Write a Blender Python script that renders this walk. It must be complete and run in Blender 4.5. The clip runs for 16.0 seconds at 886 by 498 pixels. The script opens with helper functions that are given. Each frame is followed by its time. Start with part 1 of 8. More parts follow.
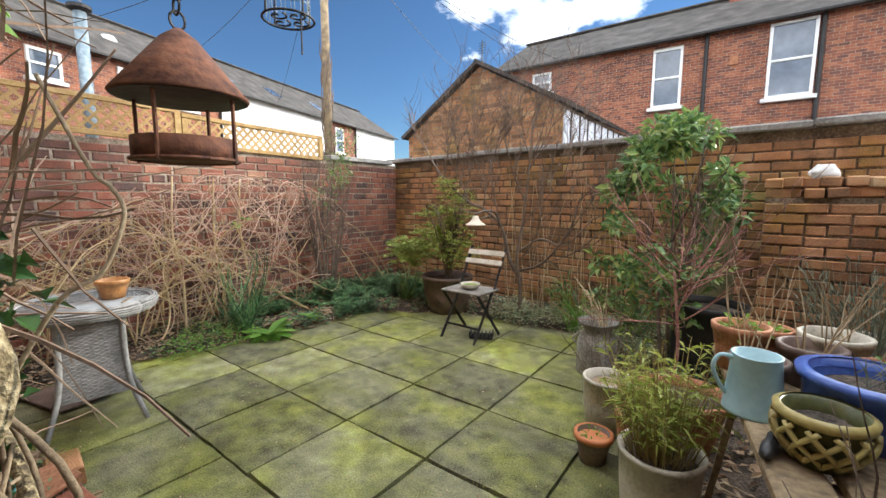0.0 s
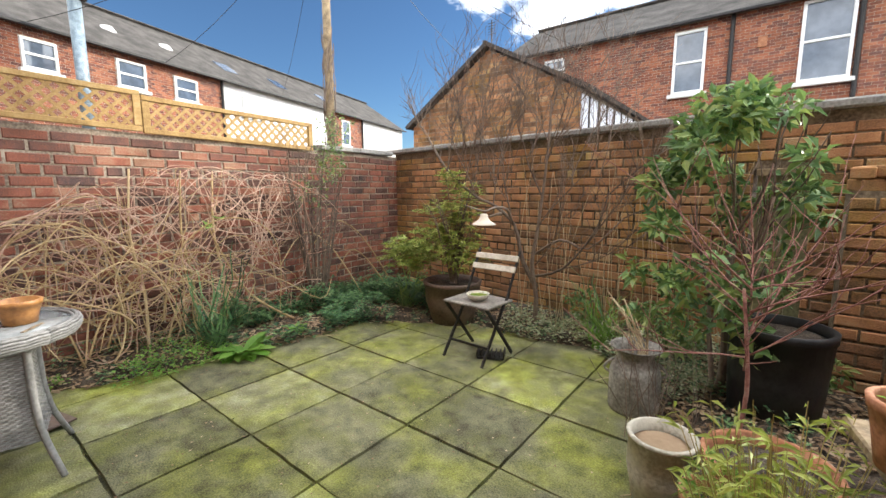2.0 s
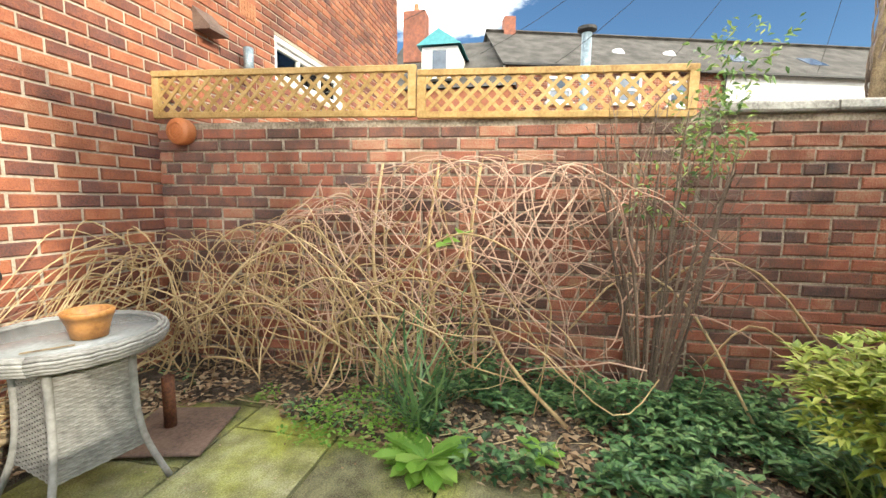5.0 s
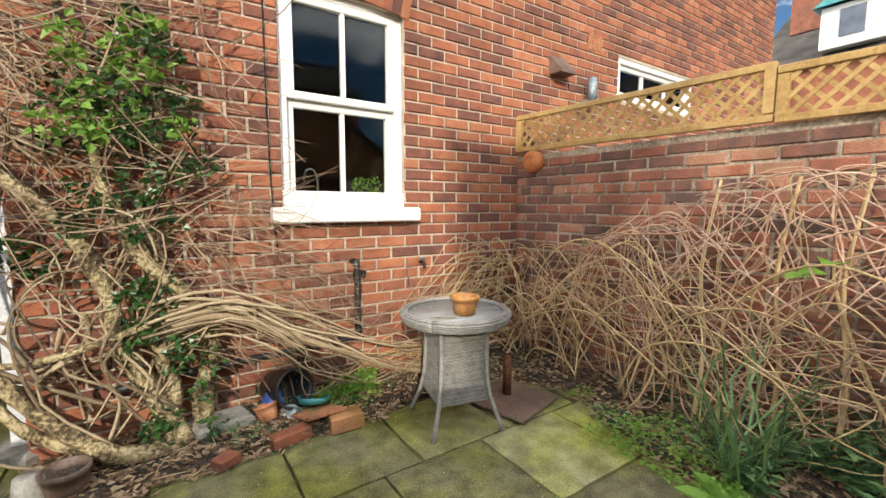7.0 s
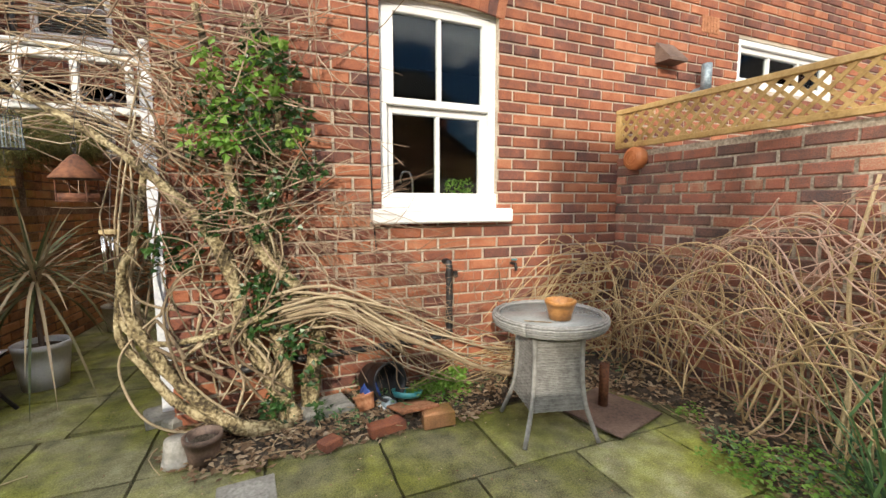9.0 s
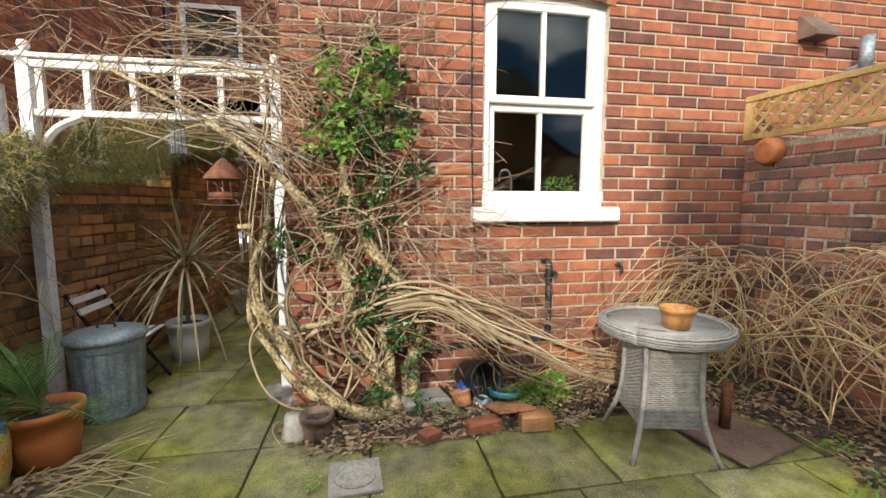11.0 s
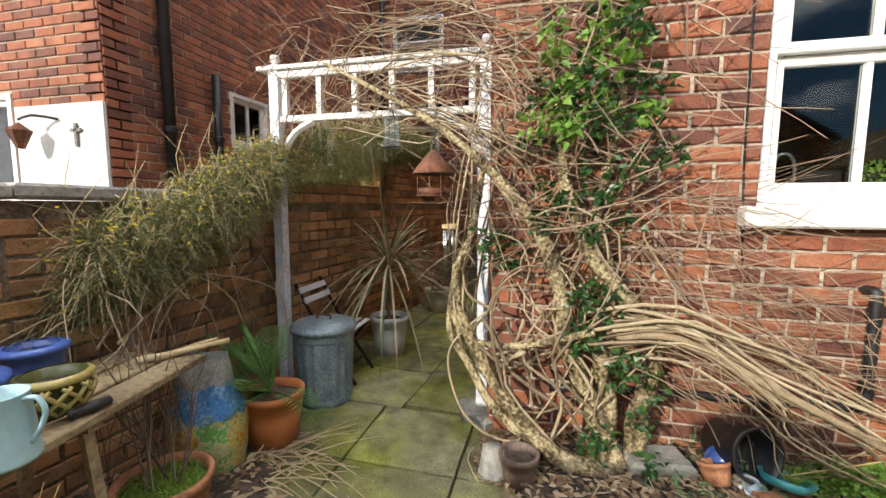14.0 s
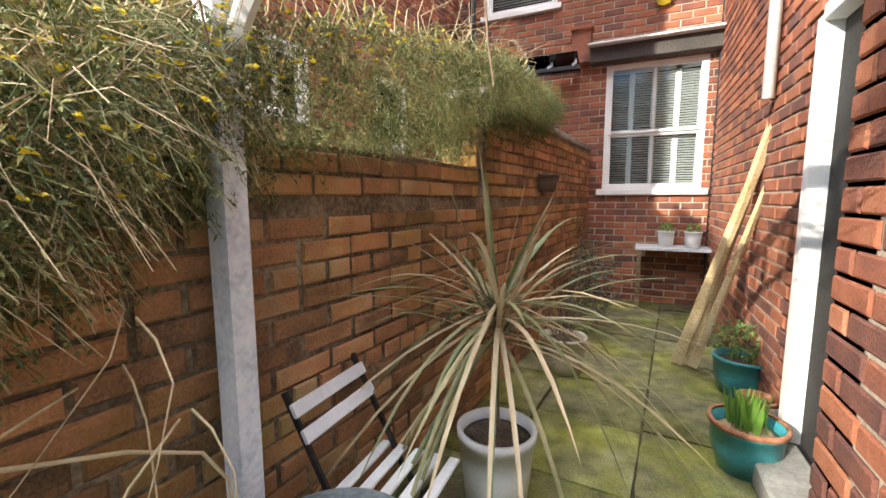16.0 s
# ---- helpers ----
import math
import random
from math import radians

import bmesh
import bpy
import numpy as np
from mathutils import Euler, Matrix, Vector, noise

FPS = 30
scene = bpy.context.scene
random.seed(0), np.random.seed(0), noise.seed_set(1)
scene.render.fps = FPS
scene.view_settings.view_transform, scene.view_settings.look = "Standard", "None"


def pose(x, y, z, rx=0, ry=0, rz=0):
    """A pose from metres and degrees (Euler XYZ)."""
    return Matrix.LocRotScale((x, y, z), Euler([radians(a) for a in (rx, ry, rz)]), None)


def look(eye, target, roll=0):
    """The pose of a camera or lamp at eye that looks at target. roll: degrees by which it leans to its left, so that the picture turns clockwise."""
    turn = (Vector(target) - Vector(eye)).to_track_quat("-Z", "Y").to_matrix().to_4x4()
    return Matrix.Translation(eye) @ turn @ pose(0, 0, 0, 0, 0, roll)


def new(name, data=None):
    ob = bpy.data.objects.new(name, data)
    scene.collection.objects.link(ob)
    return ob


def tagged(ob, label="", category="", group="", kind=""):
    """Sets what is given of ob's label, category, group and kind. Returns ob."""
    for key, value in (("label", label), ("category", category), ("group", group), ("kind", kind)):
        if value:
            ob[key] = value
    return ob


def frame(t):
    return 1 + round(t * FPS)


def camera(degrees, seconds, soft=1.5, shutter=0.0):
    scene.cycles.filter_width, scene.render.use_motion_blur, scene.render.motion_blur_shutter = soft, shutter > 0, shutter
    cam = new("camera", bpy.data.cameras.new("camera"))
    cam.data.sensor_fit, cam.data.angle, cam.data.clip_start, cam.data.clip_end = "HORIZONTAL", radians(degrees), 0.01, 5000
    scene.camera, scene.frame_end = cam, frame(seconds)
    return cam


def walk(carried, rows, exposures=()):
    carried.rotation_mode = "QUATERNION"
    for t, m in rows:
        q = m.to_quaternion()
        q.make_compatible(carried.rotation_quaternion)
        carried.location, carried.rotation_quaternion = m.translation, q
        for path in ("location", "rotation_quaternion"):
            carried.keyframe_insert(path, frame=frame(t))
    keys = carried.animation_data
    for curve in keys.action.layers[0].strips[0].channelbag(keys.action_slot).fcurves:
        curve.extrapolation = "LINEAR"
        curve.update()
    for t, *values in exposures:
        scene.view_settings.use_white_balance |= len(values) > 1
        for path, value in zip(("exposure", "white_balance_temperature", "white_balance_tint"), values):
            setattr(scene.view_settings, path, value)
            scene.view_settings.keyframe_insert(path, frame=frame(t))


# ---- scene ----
cam = camera(93.9, 16.0)
PATH = [
    (0, (1.372, 0.591, 1.272), (0.173, 2.173, 1.023), 0.1),
    (0.5, (1.383, 0.580, 1.289), (0.169, 2.149, 1.035), 0.1),
    (1, (1.352, 0.611, 1.305), (0.144, 2.183, 1.040), 0.1),
    (1.5, (1.243, 0.786, 1.299), (0.034, 2.355, 1.022), -0.1),
    (2, (1.065, 1.086, 1.282), (-0.168, 2.636, 1.001), -0.2),
    (2.5, (0.881, 1.523, 1.237), (-0.400, 3.033, 0.958), -0.2),
    (3, (0.625, 1.897, 1.226), (-0.736, 3.336, 0.952), -0.3),
    (3.5, (0.364, 2.282, 1.220), (-1.104, 3.618, 0.974), 0.3),
    (4, (0.110, 2.705, 1.202), (-1.549, 3.791, 0.945), -0.2),
    (4.6, (-0.224, 2.947, 1.201), (-2.177, 3.293, 0.944), 0.2),
    (5, (-0.343, 2.994, 1.231), (-2.287, 2.585, 0.999), 0.7),
    (5.2, (-0.370, 3.039, 1.230), (-2.201, 2.261, 1.026), 0.3),
    (7.3, (-0.199, 3.185, 1.303), (-1.251, 1.496, 1.100), 0.0),
    (7.5, (-0.199, 3.183, 1.299), (-1.210, 1.469, 1.098), -0.1),
    (8, (-0.182, 3.174, 1.309), (-1.102, 1.410, 1.103), -0.1),
    (8.5, (-0.171, 3.159, 1.307), (-1.003, 1.352, 1.100), -0.1),
    (9, (-0.168, 3.156, 1.305), (-0.906, 1.309, 1.100), -0.1),
    (9.5, (-0.154, 3.149, 1.302), (-0.793, 1.265, 1.098), -0.1),
    (10, (-0.133, 3.135, 1.296), (-0.671, 1.220, 1.093), -0.1),
    (10.2, (-0.125, 3.135, 1.292), (-0.620, 1.208, 1.091), -0.1),
    (12.3, (-0.041, 3.093, 1.306), (-0.145, 1.108, 1.089), -0.1),
    (12.5, (-0.043, 3.092, 1.301), (-0.104, 1.105, 1.085), -0.2),
    (13, (-0.041, 3.062, 1.287), (0.026, 1.075, 1.077), -0.1),
    (13.5, (0.011, 2.940, 1.282), (0.260, 0.966, 1.074), 0.1),
    (14, (0.129, 2.681, 1.287), (0.619, 0.753, 1.078), 0.2),
    (14.5, (0.310, 2.358, 1.277), (1.045, 0.511, 1.060), 0.1),
    (15, (0.525, 1.926, 1.278), (1.469, 0.177, 1.055), -0.1),
    (15.5, (0.750, 1.504, 1.297), (1.728, -0.224, 1.064), -0.3),
    (16, (0.959, 0.948, 1.292), (1.804, -0.849, 1.051), -0.1),
]
walk(cam, [(t, look(eye, target, roll)) for t, eye, target, roll in PATH], exposures=[(0.0, 0.65, 6300, 8), (2.0, 0.75, 6500, 8), (4.0, 1.1, 7000, 2), (5.2, 0.95, 7000, 4), (7.3, 0.45, 7000, 8), (13.0, 0.55, 7000, 8), (15.0, 0.8, 6600, 8), (16.0, 1.6, 6600, 8)])

# ---------- light ----------
SUN_AZ, SUN_EL = 28.0, 21.5
world = bpy.data.worlds.new("sky")
scene.world = world
world.use_nodes = True
wn, wl = world.node_tree.nodes, world.node_tree.links
bg = wn["Background"]
sky = wn.new("ShaderNodeTexSky")
sky.sky_type, sky.sun_disc = "NISHITA", False
sky.sun_elevation, sky.sun_rotation = radians(SUN_EL), radians(SUN_AZ)
sky.air_density, sky.dust_density, sky.ozone_density = 1.0, 0.0, 6.0
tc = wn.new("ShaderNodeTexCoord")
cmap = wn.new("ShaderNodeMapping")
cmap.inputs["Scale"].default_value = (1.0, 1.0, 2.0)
# Offset picked: clear sky in view, bright added cloud out of view as fill.
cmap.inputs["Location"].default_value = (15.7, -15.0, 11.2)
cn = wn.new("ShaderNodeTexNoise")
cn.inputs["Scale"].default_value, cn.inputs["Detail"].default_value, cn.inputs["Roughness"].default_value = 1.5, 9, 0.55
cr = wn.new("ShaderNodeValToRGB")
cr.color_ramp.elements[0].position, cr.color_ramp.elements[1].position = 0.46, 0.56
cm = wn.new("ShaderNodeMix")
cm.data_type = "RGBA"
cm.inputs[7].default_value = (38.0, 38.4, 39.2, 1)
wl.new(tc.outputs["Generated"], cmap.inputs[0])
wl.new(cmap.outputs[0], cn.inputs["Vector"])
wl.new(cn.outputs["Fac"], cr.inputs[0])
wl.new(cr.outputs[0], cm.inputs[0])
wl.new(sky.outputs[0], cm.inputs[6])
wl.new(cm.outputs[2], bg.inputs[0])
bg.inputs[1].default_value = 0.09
sun = new("sun", bpy.data.lights.new("sun", "SUN"))
sun.data.energy, sun.data.angle, sun.data.color = 2.9, radians(0.6), (1.0, 0.93, 0.82)
sun.matrix_world = look((math.sin(radians(SUN_AZ)) * math.cos(radians(SUN_EL)), math.cos(radians(SUN_AZ)) * math.cos(radians(SUN_EL)), math.sin(radians(SUN_EL))), (0, 0, 0))


# ---------- materials ----------
def mat(name, cols, scale=8.0, rough=0.8, bump=0.3, metal=0.0, fine=60.0, rand="", spread=0.5, trans=0.0, bump_d=0.01, contrast=1.0, spec=0.5, stain=0.0):
    """Noise at two scales between the colours; rand: '' | 'island' | 'object' shifts pieces along the ramp."""
    m = bpy.data.materials.new(name)
    m.use_nodes = True
    n, l = m.node_tree.nodes, m.node_tree.links
    p = n["Principled BSDF"]
    tcn = n.new("ShaderNodeNewGeometry")
    n1, n2 = n.new("ShaderNodeTexNoise"), n.new("ShaderNodeTexNoise")
    n1.inputs["Scale"].default_value, n1.inputs["Detail"].default_value = scale, 6
    n2.inputs["Scale"].default_value, n2.inputs["Detail"].default_value = fine, 4
    l.new(tcn.outputs["Position"], n1.inputs["Vector"])
    l.new(tcn.outputs["Position"], n2.inputs["Vector"])
    mx = n.new("ShaderNodeMath")
    mx.operation = "MULTIPLY_ADD"
    l.new(n2.outputs["Fac"], mx.inputs[0])
    mx.inputs[1].default_value = 0.9
    l.new(n1.outputs["Fac"], mx.inputs[2])
    sub = n.new("ShaderNodeMath")
    sub.operation = "MULTIPLY_ADD"
    l.new(mx.outputs[0], sub.inputs[0])
    sub.inputs[1].default_value = 2.0 * contrast
    sub.inputs[2].default_value = 0.5 - 0.95 * 2.0 * contrast
    fac = sub.outputs[0]
    if rand:
        src = n.new("ShaderNodeNewGeometry").outputs["Random Per Island"] if rand == "island" else n.new("ShaderNodeObjectInfo").outputs["Random"]
        a = n.new("ShaderNodeMath")
        a.operation = "MULTIPLY_ADD"
        l.new(fac, a.inputs[0])
        a.inputs[1].default_value = 1 - spread
        b = n.new("ShaderNodeMath")
        b.operation = "MULTIPLY"
        l.new(src, b.inputs[0])
        b.inputs[1].default_value = spread
        l.new(b.outputs[0], a.inputs[2])
        fac = a.outputs[0]
    r = n.new("ShaderNodeValToRGB")
    e = r.color_ramp.elements
    while len(e) < len(cols):
        e.new(0.5)
    for k, c in enumerate(cols):
        e[k].position = k / (len(cols) - 1)
        e[k].color = (*c, 1)
    l.new(fac, r.inputs[0])
    colour = r.outputs[0]
    if stain:
        n3, rr, mm = n.new("ShaderNodeTexNoise"), n.new("ShaderNodeMapRange"), n.new("ShaderNodeMix")
        n3.inputs["Scale"].default_value, n3.inputs["Detail"].default_value, n3.inputs["Roughness"].default_value = 1.7, 7, 0.62
        l.new(tcn.outputs["Position"], n3.inputs["Vector"])
        rr.inputs[1].default_value, rr.inputs[2].default_value, rr.inputs[4].default_value = 0.45, 0.68, stain
        l.new(n3.outputs["Fac"], rr.inputs[0])
        mm.data_type, mm.blend_type = "RGBA", "MULTIPLY"
        mm.inputs[7].default_value = (0.42, 0.42, 0.36, 1)
        l.new(rr.outputs[0], mm.inputs[0])
        l.new(colour, mm.inputs[6])
        colour = mm.outputs[2]
    l.new(colour, p.inputs["Base Color"])
    p.inputs["Roughness"].default_value, p.inputs["Metallic"].default_value = rough, metal
    p.inputs["Specular IOR Level"].default_value = spec
    if bump:
        bn = n.new("ShaderNodeBump")
        bn.inputs["Strength"].default_value, bn.inputs["Distance"].default_value = bump, bump_d
        l.new(mx.outputs[0], bn.inputs["Height"])
        l.new(bn.outputs[0], p.inputs["Normal"])
    if trans:
        t = n.new("ShaderNodeBsdfTranslucent")
        l.new(r.outputs[0], t.inputs[0])
        ms = n.new("ShaderNodeMixShader")
        ms.inputs[0].default_value = trans
        l.new(p.outputs[0], ms.inputs[1])
        l.new(t.outputs[0], ms.inputs[2])
        l.new(ms.outputs[0], n["Material Output"].inputs[0])
    return m


def glass_mat(name, tint=(0.9, 0.95, 0.95)):
    m = bpy.data.materials.new(name)
    m.use_nodes = True
    n, l = m.node_tree.nodes, m.node_tree.links
    n.remove(n["Principled BSDF"])
    t, g, fr, mx = n.new("ShaderNodeBsdfTransparent"), n.new("ShaderNodeBsdfGlossy"), n.new("ShaderNodeFresnel"), n.new("ShaderNodeMixShader")
    t.inputs[0].default_value = (*tint, 1)
    g.inputs["Roughness"].default_value = 0.02
    fr.inputs["IOR"].default_value = 1.4
    l.new(fr.outputs[0], mx.inputs[0])
    l.new(t.outputs[0], mx.inputs[1])
    l.new(g.outputs[0], mx.inputs[2])
    l.new(mx.outputs[0], n["Material Output"].inputs[0])
    return m


HOUSE_BRICK = [(0.08, 0.042, 0.04), (0.2, 0.075, 0.052), (0.36, 0.12, 0.06), (0.46, 0.2, 0.11)]
YARD_BRICK = [(0.055, 0.04, 0.04), (0.17, 0.085, 0.065), (0.34, 0.115, 0.07), (0.4, 0.26, 0.17)]
MOSS_BRICK = [(0.09, 0.065, 0.045), (0.33, 0.17, 0.085), (0.54, 0.26, 0.12), (0.5, 0.38, 0.22)]
M = {}
for key, cols in (("house", HOUSE_BRICK), ("yard", YARD_BRICK), ("moss", MOSS_BRICK)):
    M[key + "_i"] = mat(key + "_brick_run", cols, 9, 0.85, 0.6, 0, 120, "island", 0.62, bump_d=0.01, stain=0.5 if key == "house" else 0.8)
    M[key + "_o"] = mat(key + "_brick_single", cols, 9, 0.85, 0.6, 0, 120, "object", 0.62, bump_d=0.01, stain=0.5 if key == "house" else 0.8)
M["mortar"] = mat("lime_mortar", [(0.3, 0.25, 0.2), (0.46, 0.39, 0.31), (0.58, 0.5, 0.4)], 5, 0.95, 0.6, bump_d=0.004)
M["mortar_dark"] = mat("dirty_mortar", [(0.13, 0.1, 0.075), (0.3, 0.245, 0.185), (0.5, 0.43, 0.34)], 5, 0.95, 0.6, bump_d=0.004)
M["mortar_moss"] = mat("soot_dark_mortar", [(0.06, 0.045, 0.03), (0.17, 0.125, 0.08), (0.3, 0.235, 0.16)], 5, 0.95, 0.6, bump_d=0.004)
M["coping"] = mat("weathered_coping_stone", [(0.16, 0.15, 0.14), (0.30, 0.29, 0.27), (0.42, 0.41, 0.38)], 4, 0.9, 0.4)
M["slate"] = mat("roof_slate", [(0.04, 0.036, 0.034), (0.075, 0.068, 0.062), (0.12, 0.11, 0.1)], 2, 0.9, 0.3, spec=0.2)
M["slab"] = mat("mossy_concrete_slab", [(0.06, 0.057, 0.034), (0.165, 0.158, 0.088), (0.27, 0.26, 0.14), (0.43, 0.42, 0.28)], 9, 0.9, 1.0, 0, 130, "object", 0.42, bump_d=0.009, contrast=1.1, stain=0.9)


def moss_over(m, tint, scale, lo, hi, most):
    """Lays soft-edged patches of algae over a material's colour."""
    n, l = m.node_tree.nodes, m.node_tree.links
    p = n["Principled BSDF"]
    was = p.inputs["Base Color"].links[0].from_socket
    g, nz, rr, mm = n.new("ShaderNodeNewGeometry"), n.new("ShaderNodeTexNoise"), n.new("ShaderNodeMapRange"), n.new("ShaderNodeMix")
    nz.inputs["Scale"].default_value, nz.inputs["Detail"].default_value, nz.inputs["Roughness"].default_value = scale, 8, 0.6
    l.new(g.outputs["Position"], nz.inputs["Vector"])
    rr.inputs[1].default_value, rr.inputs[2].default_value, rr.inputs[4].default_value = lo, hi, most
    l.new(nz.outputs["Fac"], rr.inputs[0])
    mm.data_type, mm.blend_type = "RGBA", "MULTIPLY"
    mm.inputs[7].default_value = (*tint, 1)
    l.new(rr.outputs[0], mm.inputs[0])
    l.new(was, mm.inputs[6])
    l.new(mm.outputs[2], p.inputs["Base Color"])


moss_over(M["slab"], (1.15, 1.27, 0.34), 1.9, 0.42, 0.62, 0.85)
moss_over(M["slab"], (0.42, 0.42, 0.4), 4.5, 0.56, 0.68, 0.7)
moss_over(M["slab"], (2.2, 2.2, 2.2), 26.0, 0.70, 0.76, 0.6)
for key in ("yard_i", "yard_o", "moss_i", "moss_o", "house_i", "house_o"):
    moss_over(M[key], (1.5, 1.75, 1.9), 3.1, 0.55, 0.72, 0.5)
for key in ("moss_i", "moss_o"):
    moss_over(M[key], (0.8, 0.95, 0.42), 1.9, 0.5, 0.68, 0.8)
M["moss"] = mat("joint_moss", [(0.03, 0.03, 0.015), (0.07, 0.065, 0.03), (0.1, 0.1, 0.03)], 14, 1.0, 0.8)
M["cushion"] = mat("bright_cushion_moss", [(0.05, 0.08, 0.012), (0.14, 0.2, 0.02), (0.26, 0.3, 0.03)], 16, 1.0, 0.9, fine=140, bump_d=0.01)
M["soil"] = mat("dark_garden_soil", [(0.03, 0.022, 0.016), (0.085, 0.065, 0.048), (0.17, 0.13, 0.095)], 10, 1.0, 1.0, fine=90, bump_d=0.02)
M["litter"] = mat("dry_leaf_litter", [(0.1, 0.06, 0.035), (0.27, 0.17, 0.1), (0.42, 0.3, 0.19), (0.5, 0.4, 0.28)], 8, 0.9, 0.2, 0, 50, "island", 0.85, 0.2)
M["white"] = mat("white_gloss_paint", [(0.72, 0.72, 0.7), (0.82, 0.82, 0.81)], 5, 0.45, 0.05)
M["offwhite"] = mat("white_render", [(0.62, 0.61, 0.58), (0.8, 0.79, 0.77)], 3, 0.8, 0.2)
M["greyblue"] = mat("weathered_blue_white_paint", [(0.5, 0.53, 0.6), (0.68, 0.71, 0.77), (0.8, 0.81, 0.83)], 12, 0.6, 0.2)
M["glass"] = glass_mat("window_glass")
# Near-black colour stands in for the shade inside unlit rooms.
M["dark"] = mat("unlit_room_black", [(0.012, 0.011, 0.01), (0.03, 0.028, 0.025)], 2, 0.9, 0)
M["lattice"] = mat("honey_stained_softwood", [(0.26, 0.15, 0.05), (0.42, 0.27, 0.10), (0.52, 0.36, 0.16)], 10, 0.75, 0.3, rand="object", spread=0.3)
M["rust"] = mat("rusted_steel", [(0.06, 0.025, 0.016), (0.14, 0.055, 0.03), (0.22, 0.09, 0.045)], 14, 0.8, 0.3, 0.25)
M["black"] = mat("black_plastic", [(0.012, 0.012, 0.013), (0.03, 0.03, 0.032)], 8, 0.45, 0.05)
M["iron"] = mat("black_painted_iron", [(0.015, 0.015, 0.016), (0.04, 0.036, 0.034)], 18, 0.55, 0.2, 0.4)
M["vine"] = mat("pale_bare_vine_bark", [(0.26, 0.19, 0.11), (0.48, 0.37, 0.22), (0.6, 0.5, 0.33)], 16, 0.85, 0.4, 0, 90, "island", 0.5)
M["redvine"] = mat("reddish_bare_stem", [(0.32, 0.17, 0.12), (0.54, 0.35, 0.26), (0.64, 0.48, 0.37)], 16, 0.85, 0.3, 0, 90, "island", 0.6)
M["trunk"] = mat("pale_gnarled_bark", [(0.07, 0.05, 0.028), (0.27, 0.21, 0.11), (0.52, 0.43, 0.26)], 8, 0.95, 1.0, 0, 55, bump_d=0.03, contrast=1.5)
M["vine_dark"] = mat("brown_bare_vine_bark", [(0.1, 0.07, 0.045), (0.3, 0.225, 0.14), (0.54, 0.45, 0.31)], 16, 0.9, 0.6, 0, 90, "object", 0.7)
M["vine_o"] = mat("tan_bare_vine_bark", [(0.3, 0.2, 0.1), (0.52, 0.38, 0.2), (0.64, 0.51, 0.31)], 16, 0.9, 0.5, 0, 90, "object", 0.5)
M["twig"] = mat("dark_bare_twig", [(0.07, 0.05, 0.04), (0.17, 0.125, 0.095), (0.28, 0.21, 0.16)], 15, 0.85, 0.4, 0, 80, "island", 0.5)
M["wicker"] = mat("grey_wicker", [(0.14, 0.135, 0.13), (0.25, 0.245, 0.235), (0.36, 0.35, 0.34)], 20, 0.6, 0.3, rand="island", spread=0.4)
M["galv"] = mat("galvanised_steel", [(0.13, 0.17, 0.2), (0.22, 0.28, 0.32), (0.36, 0.42, 0.46)], 7, 0.5, 0.15, 0.35)
M["steel"] = mat("polished_steel", [(0.55, 0.55, 0.56), (0.7, 0.7, 0.7)], 5, 0.2, 0, 1.0)
M["terra"] = mat("terracotta", [(0.24, 0.1, 0.05), (0.4, 0.17, 0.085), (0.5, 0.25, 0.14)], 9, 0.85, 0.3)
M["orangepot"] = mat("orange_plastic_pot", [(0.48, 0.16, 0.055), (0.58, 0.21, 0.08)], 7, 0.5, 0.08)
M["glazegreen"] = mat("olive_glazed_clay", [(0.3, 0.13, 0.04), (0.44, 0.2, 0.06), (0.5, 0.26, 0.09)], 12, 0.35, 0.1)
M["yellowglaze"] = mat("mustard_glaze", [(0.3, 0.24, 0.08), (0.46, 0.38, 0.14)], 14, 0.3, 0.1)
M["darkglaze"] = mat("dark_olive_glaze", [(0.06, 0.07, 0.025), (0.12, 0.12, 0.04)], 14, 0.3, 0.1)
M["brownpot"] = mat("brown_clay_pot", [(0.08, 0.055, 0.045), (0.15, 0.1, 0.08), (0.2, 0.14, 0.11)], 6, 0.6, 0.2)
M["bluepot"] = mat("cobalt_glazed_pot", [(0.05, 0.1, 0.36), (0.09, 0.17, 0.52)], 7, 0.25, 0.05)
M["bluecan"] = mat("pale_blue_enamel", [(0.33, 0.52, 0.58), (0.42, 0.62, 0.68)], 6, 0.4, 0.05)
M["tealpot"] = mat("teal_glazed_pot", [(0.03, 0.2, 0.23), (0.06, 0.33, 0.36)], 8, 0.3, 0.08)
M["creampot"] = mat("cream_stone_pot", [(0.33, 0.3, 0.23), (0.52, 0.48, 0.39), (0.6, 0.56, 0.46)], 6, 0.8, 0.3)
M["whitepot"] = mat("white_plastic_pot", [(0.6, 0.62, 0.66), (0.72, 0.74, 0.77)], 5, 0.45, 0.05)
M["oldwood"] = mat("grey_weathered_board", [(0.12, 0.085, 0.05), (0.26, 0.19, 0.11), (0.38, 0.29, 0.17)], 5, 0.85, 0.5, fine=45)
M["palewood"] = mat("pale_timber", [(0.36, 0.25, 0.12), (0.52, 0.4, 0.22), (0.6, 0.5, 0.3)], 5, 0.75, 0.3)
M["slatwood"] = mat("sun_bleached_slat", [(0.42, 0.36, 0.28), (0.56, 0.49, 0.4), (0.62, 0.57, 0.48)], 9, 0.8, 0.2)
M["seatwood"] = mat("worn_grey_seat", [(0.13, 0.115, 0.1), (0.22, 0.195, 0.17), (0.32, 0.28, 0.24)], 9, 0.85, 0.3)
M["cream"] = mat("cream_enamel", [(0.6, 0.52, 0.4), (0.72, 0.64, 0.52)], 8, 0.5, 0.1)
